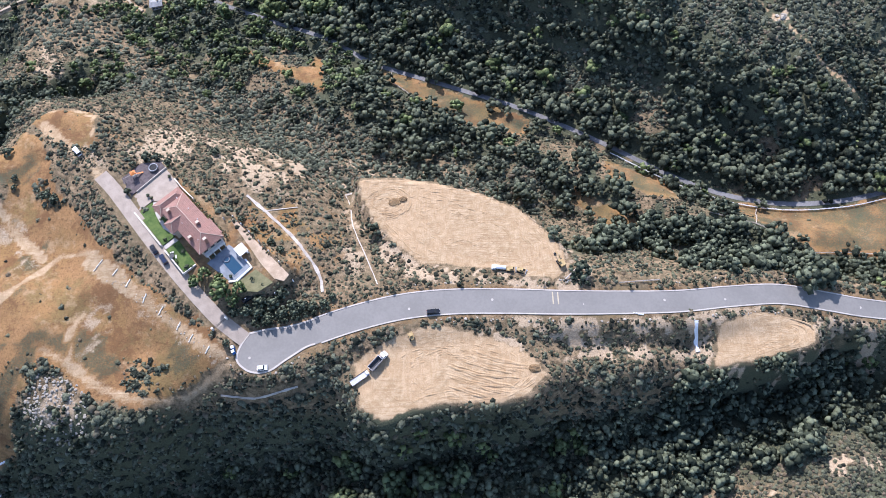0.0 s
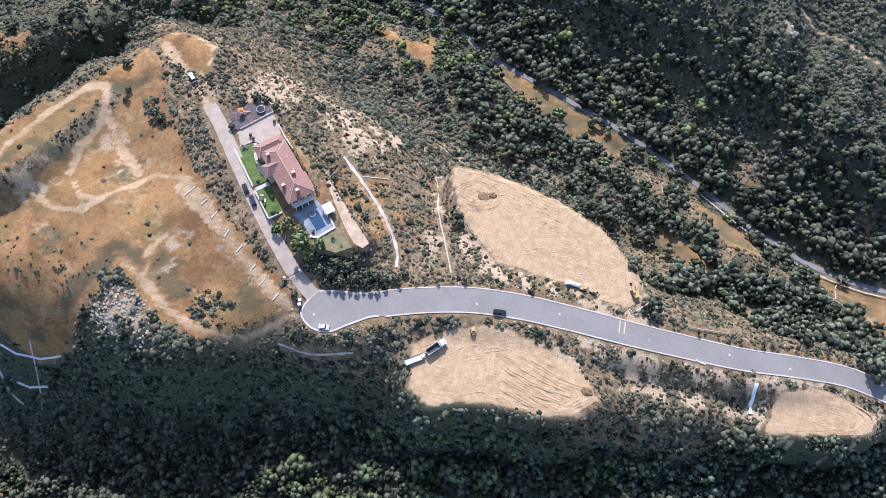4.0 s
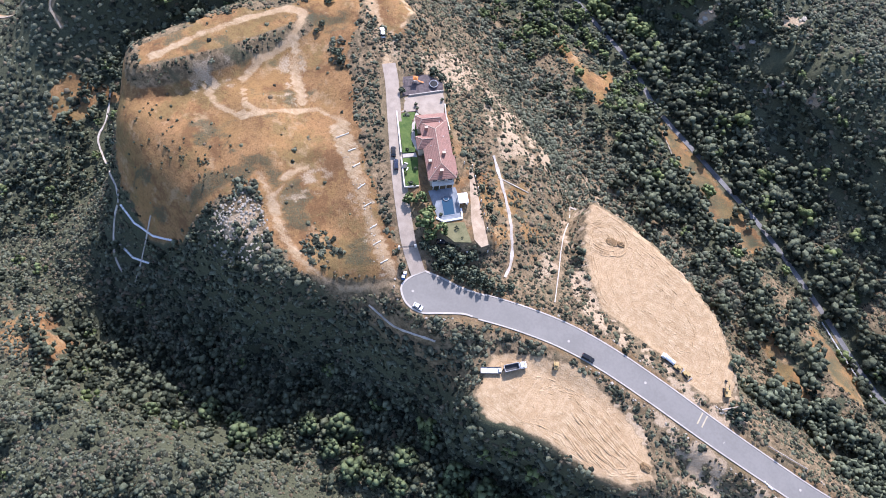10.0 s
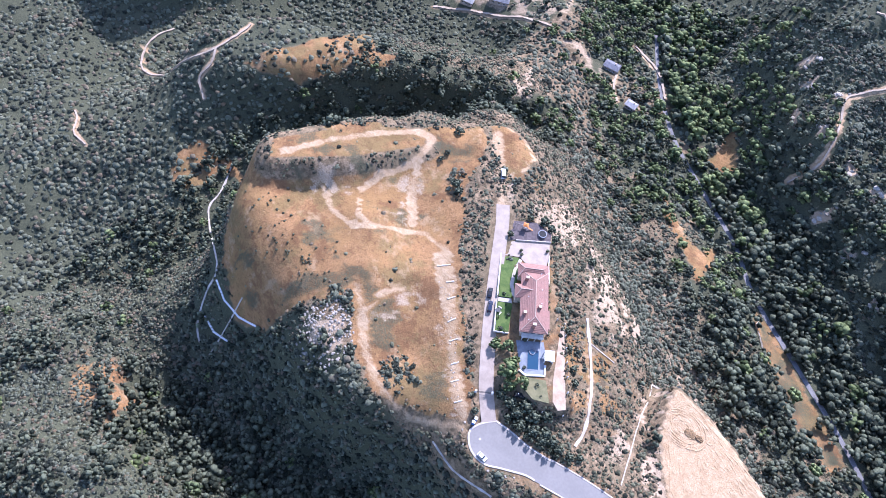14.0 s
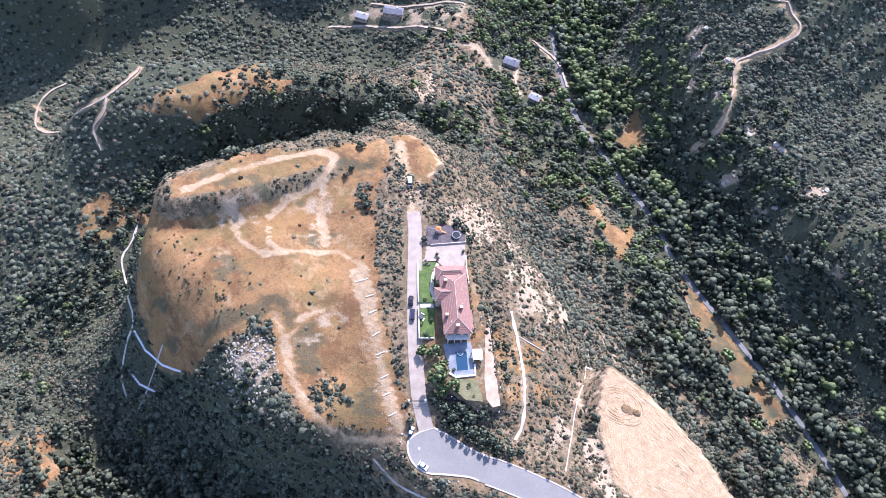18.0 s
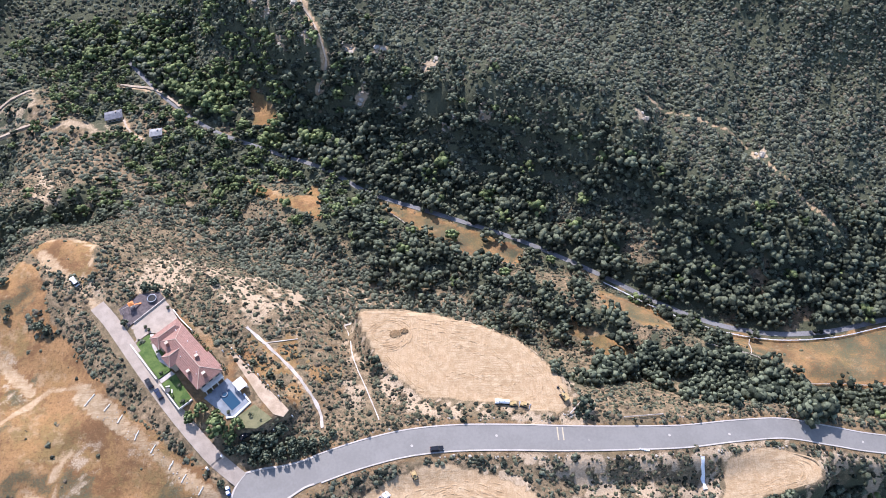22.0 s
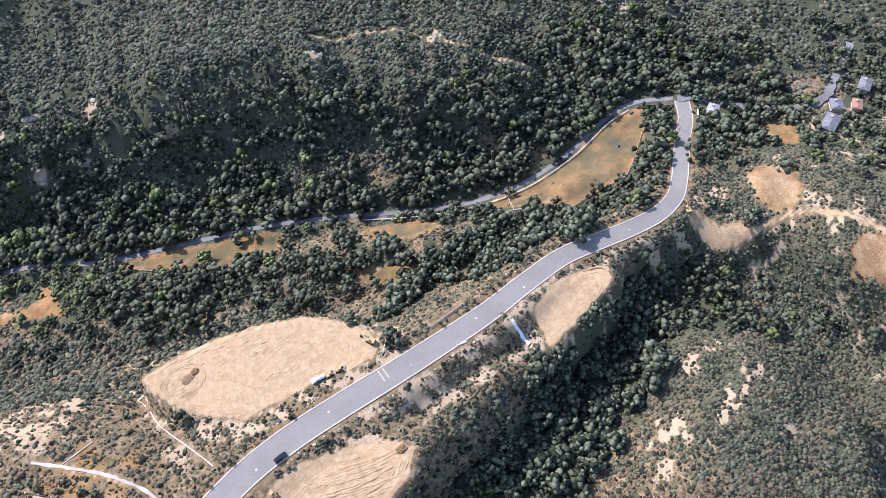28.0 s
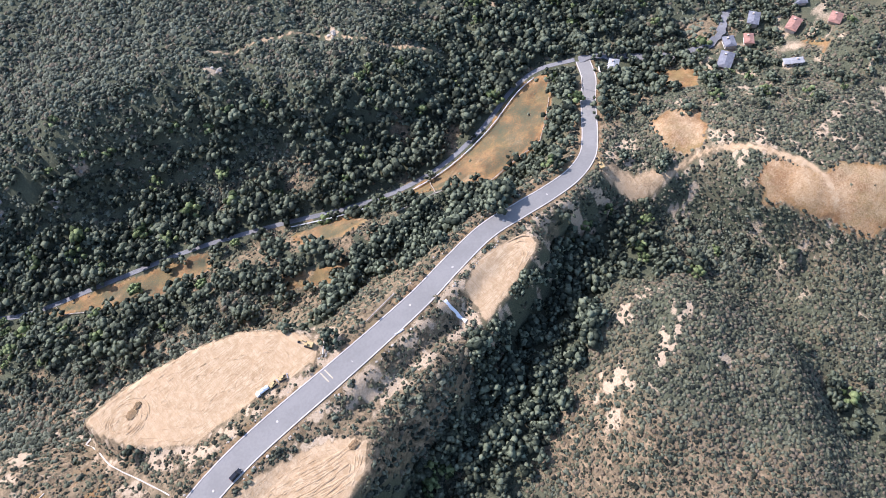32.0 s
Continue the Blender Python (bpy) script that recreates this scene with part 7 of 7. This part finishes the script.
def build_cottage(x, y, w, d, turn, roof, wall, label, high=3.0):
    h = thing("cottage", label, "house", on_ground(x, y, turn), "houses in the valley")
    part("wall", add_box(bmesh.new(), (0, 0, high / 2 - 0.4), (w, d, high + 0.8)), wall, h)
    part("roof", hip_roof(bmesh.new(), -w / 2, w / 2, -d / 2, d / 2, high, 0.26 * d, 0.6, 0.25 * d), roof, h)
    part("chimney", add_box(bmesh.new(), (w * 0.2, d * 0.15, high + 0.22 * d), (0.8, 0.8, 1.6)), STUCCO, h)
    for k in (-0.3, 0.0, 0.3):
        window_at(h, (k * w, -d / 2, 1.5), 1.3, 1.2, (0, -1, 0))
        window_at(h, (k * w, d / 2, 1.5), 1.3, 1.2, (0, 1, 0))
    part("door", add_box(bmesh.new(), (0.15 * w, -d / 2 - 0.03, 1.0), (1.0, 0.08, 2.1)), WOOD, h)


for x, y, w, d, turn, roof, wall, label in (
        (304, 103, 10, 6, 0.4, GREY_ROOF, STUCCO, "low house with a dark grey roof among trees"),
        (317, 110, 6, 5, 0.9, GREY_ROOF, STUCCO, "small house with a dark grey roof among trees"),
        (351, 94, 9, 5, 0.2, RUST_ROOF, STUCCO, "house with rust-red tiled roofs"),
        (328, 105, 6, 4, 0.7, RUST_ROOF, STUCCO, "small house with an orange-red tiled roof"),
        (322, 77, 9, 2.6, -0.7, PALE_ROOF, STUCCO, "long pale shed below the hillside"),
        (264.5, 143.0, 6, 4.4, 0.6, PALE_ROOF, STUCCO, "small pale-roofed house at the street corner"),
        (366, 80, 7, 5, 0.3, RUST_ROOF, STUCCO, "house with a rust-red tiled roof"),
        (342, 112, 8, 5, 0.5, GREY_ROOF, STUCCO, "house with a dark grey roof under trees"),
        (372, 104, 9, 6, 0.8, GREY_ROOF, STUCCO, "house with a grey roof under trees"),
        (-186, 315, 9, 5.5, 0.3, GREY_ROOF, STUCCO, "valley barn with a grey roof"),
        (-157, 299, 6, 4.4, 0.2, PALE_ROOF, STUCCO, "small valley house with a pale roof"),
        (-273, 303, 12, 6, 0.6, GREY_ROOF, STUCCO, "long hillside house with a grey roof on a bare lot"),
        (-288, 289, 8, 5, 0.4, PALE_ROOF, STUCCO, "hillside shed with a pale roof"),
        (-276, 319, 9, 6, 0.5, RUST_ROOF, STUCCO, "hillside house with a tiled roof")):
    build_cottage(x, y, w, d, turn, roof, wall, label)
draped("side_road", [(257, 160), (274, 148), (288, 134), (300, 123), (316, 117), (342, 128), (362, 138)], 2.3, 0.75, OLD_ASPHALT, "grey lane through the valley houses", "road")
low_wall("roadside_wall", [(257.5, 147.0), (250.5, 138.5), (241, 130.5)], -39.5, 1.0, 0.4, PALE_STONE, "low pale wall beside the street's end")


def ruts():
    """Low berms left by machine tracks, following the outlines of the graded pads."""
    verts, faces = [], []
    r = random.Random(4)
    def berm(points, level, w, h, swell=0.5):
        base = len(verts)
        for k, (x, y) in enumerate(points):
            nx, ny = points[min(k + 1, len(points) - 1)]
            px, py = points[max(k - 1, 0)]
            way = Vector((nx - px, ny - py))
            side = Vector((-way.y, way.x)).normalized()
            hh = h * (1 - swell + swell * math.sin(k * 0.9 + base)) * min(1, k / 2, (len(points) - 1 - k) / 2)
            verts.extend([(x - side.x * w, y - side.y * w, level - 0.05), (x, y, level + hh), (x + side.x * w, y + side.y * w, level - 0.05)])
            if k:
                o = base + 3 * (k - 1)
                faces.extend([(o, o + 3, o + 4, o + 1), (o + 1, o + 4, o + 5, o + 2)])
    for poly, level, n in ((PAD_1, -3.0, 60), (PAD_2, -2.2, 46), (PAD_3, -15.5, 26)):
        c = Vector((sum(p[0] for p in poly) / len(poly), sum(p[1] for p in poly) / len(poly)))
        ring = [Vector(p[:2]) for p in smooth_line([(x, y, 0) for x, y in poly + poly[:1]], 1.2)]
        for k in range(n):
            f = r.uniform(0.25, 0.95)
            start, count = r.randrange(len(ring)), r.randrange(10, 34)
            pts = [c + (ring[(start + j) % len(ring)] - c) * (f + 0.02 * math.sin(j * 0.4 + k)) for j in range(count)]
            berm([(p.x, p.y) for p in pts], level, r.uniform(0.25, 0.45), r.uniform(0.18, 0.4))
    for k in range(24):
        x, y, bend = r.uniform(8, 18), 68 + 0.72 * k + r.uniform(-0.4, 0.4), r.uniform(0.004, 0.012)
        pts = [(x + j, y - j * 0.42 + bend * j * j + 0.15 * math.sin(j * 0.8 + k)) for j in range(r.randrange(14, 30))]
        pts = [p for p in pts if float(to_poly(np.array([p[0]]), np.array([p[1]]), PAD_2)[0]) < -1.5]
        if len(pts) > 4:
            berm(pts, -2.2, r.uniform(0.4, 0.7), r.uniform(0.3, 0.75), 0.2)
    for k in range(30):
        a0, rad = r.uniform(0, 6), r.uniform(3, 11)
        pts = [(-17 + rad * math.cos(a0 + 0.16 * j), 146 + 0.7 * rad * math.sin(a0 + 0.16 * j)) for j in range(r.randrange(8, 22))]
        pts = [p for p in pts if float(to_poly(np.array([p[0]]), np.array([p[1]]), PAD_1)[0]) < -1.0]
        if len(pts) > 4:
            berm(pts, -3.0, 0.4, r.uniform(0.25, 0.5))
    me = raw_mesh("machine_tracks", verts, faces, False)
    layer = me.color_attributes.new("cover", "FLOAT_COLOR", "POINT")
    layer.data.foreach_set("color", np.tile(np.array([1, 0, 0, 0], np.float32), len(verts)))
    me.materials.append(SOIL)
    tagged(new("machine_tracks", me), "machine track ridges in the graded dirt", "tracks", kind="stuff")


ruts()


def dirt_pile(x, y, w, h, label):
    bm = bmesh.new()
    bmesh.ops.create_icosphere(bm, subdivisions=4, radius=1.0)
    for v in bm.verts:
        k = 1 + 0.35 * noise.noise(v.co * 1.7 + Vector((x, y, 0))) + 0.12 * noise.noise(v.co * 6)
        v.co = Vector((v.co.x * k * w, v.co.y * k * w * 0.7, max(v.co.z, -0.1) * k * h))
    me = bpy.data.meshes.new("dirt_pile")
    bm.to_mesh(me)
    bm.free()
    layer = me.color_attributes.new("cover", "FLOAT_COLOR", "POINT")
    layer.data.foreach_set("color", np.tile(np.array([0, 0.45, 0, 0], np.float32), len(me.vertices)))
    me.materials.append(SOIL)
    ob = tagged(new("dirt_pile", me), label, "dirt pile", "dirt piles")
    ob.location = (x, y, ground_at(x, y))


dirt_pile(-9.5, 147.5, 1.8, 0.9, "small heap of dark soil on the graded pad")
dirt_pile(-13.0, 146.2, 2.6, 0.4, "flat spread of dark soil on the graded pad")
dirt_pile(41.0, 76.5, 2.2, 0.9, "long heap of loose soil at the pad's edge")
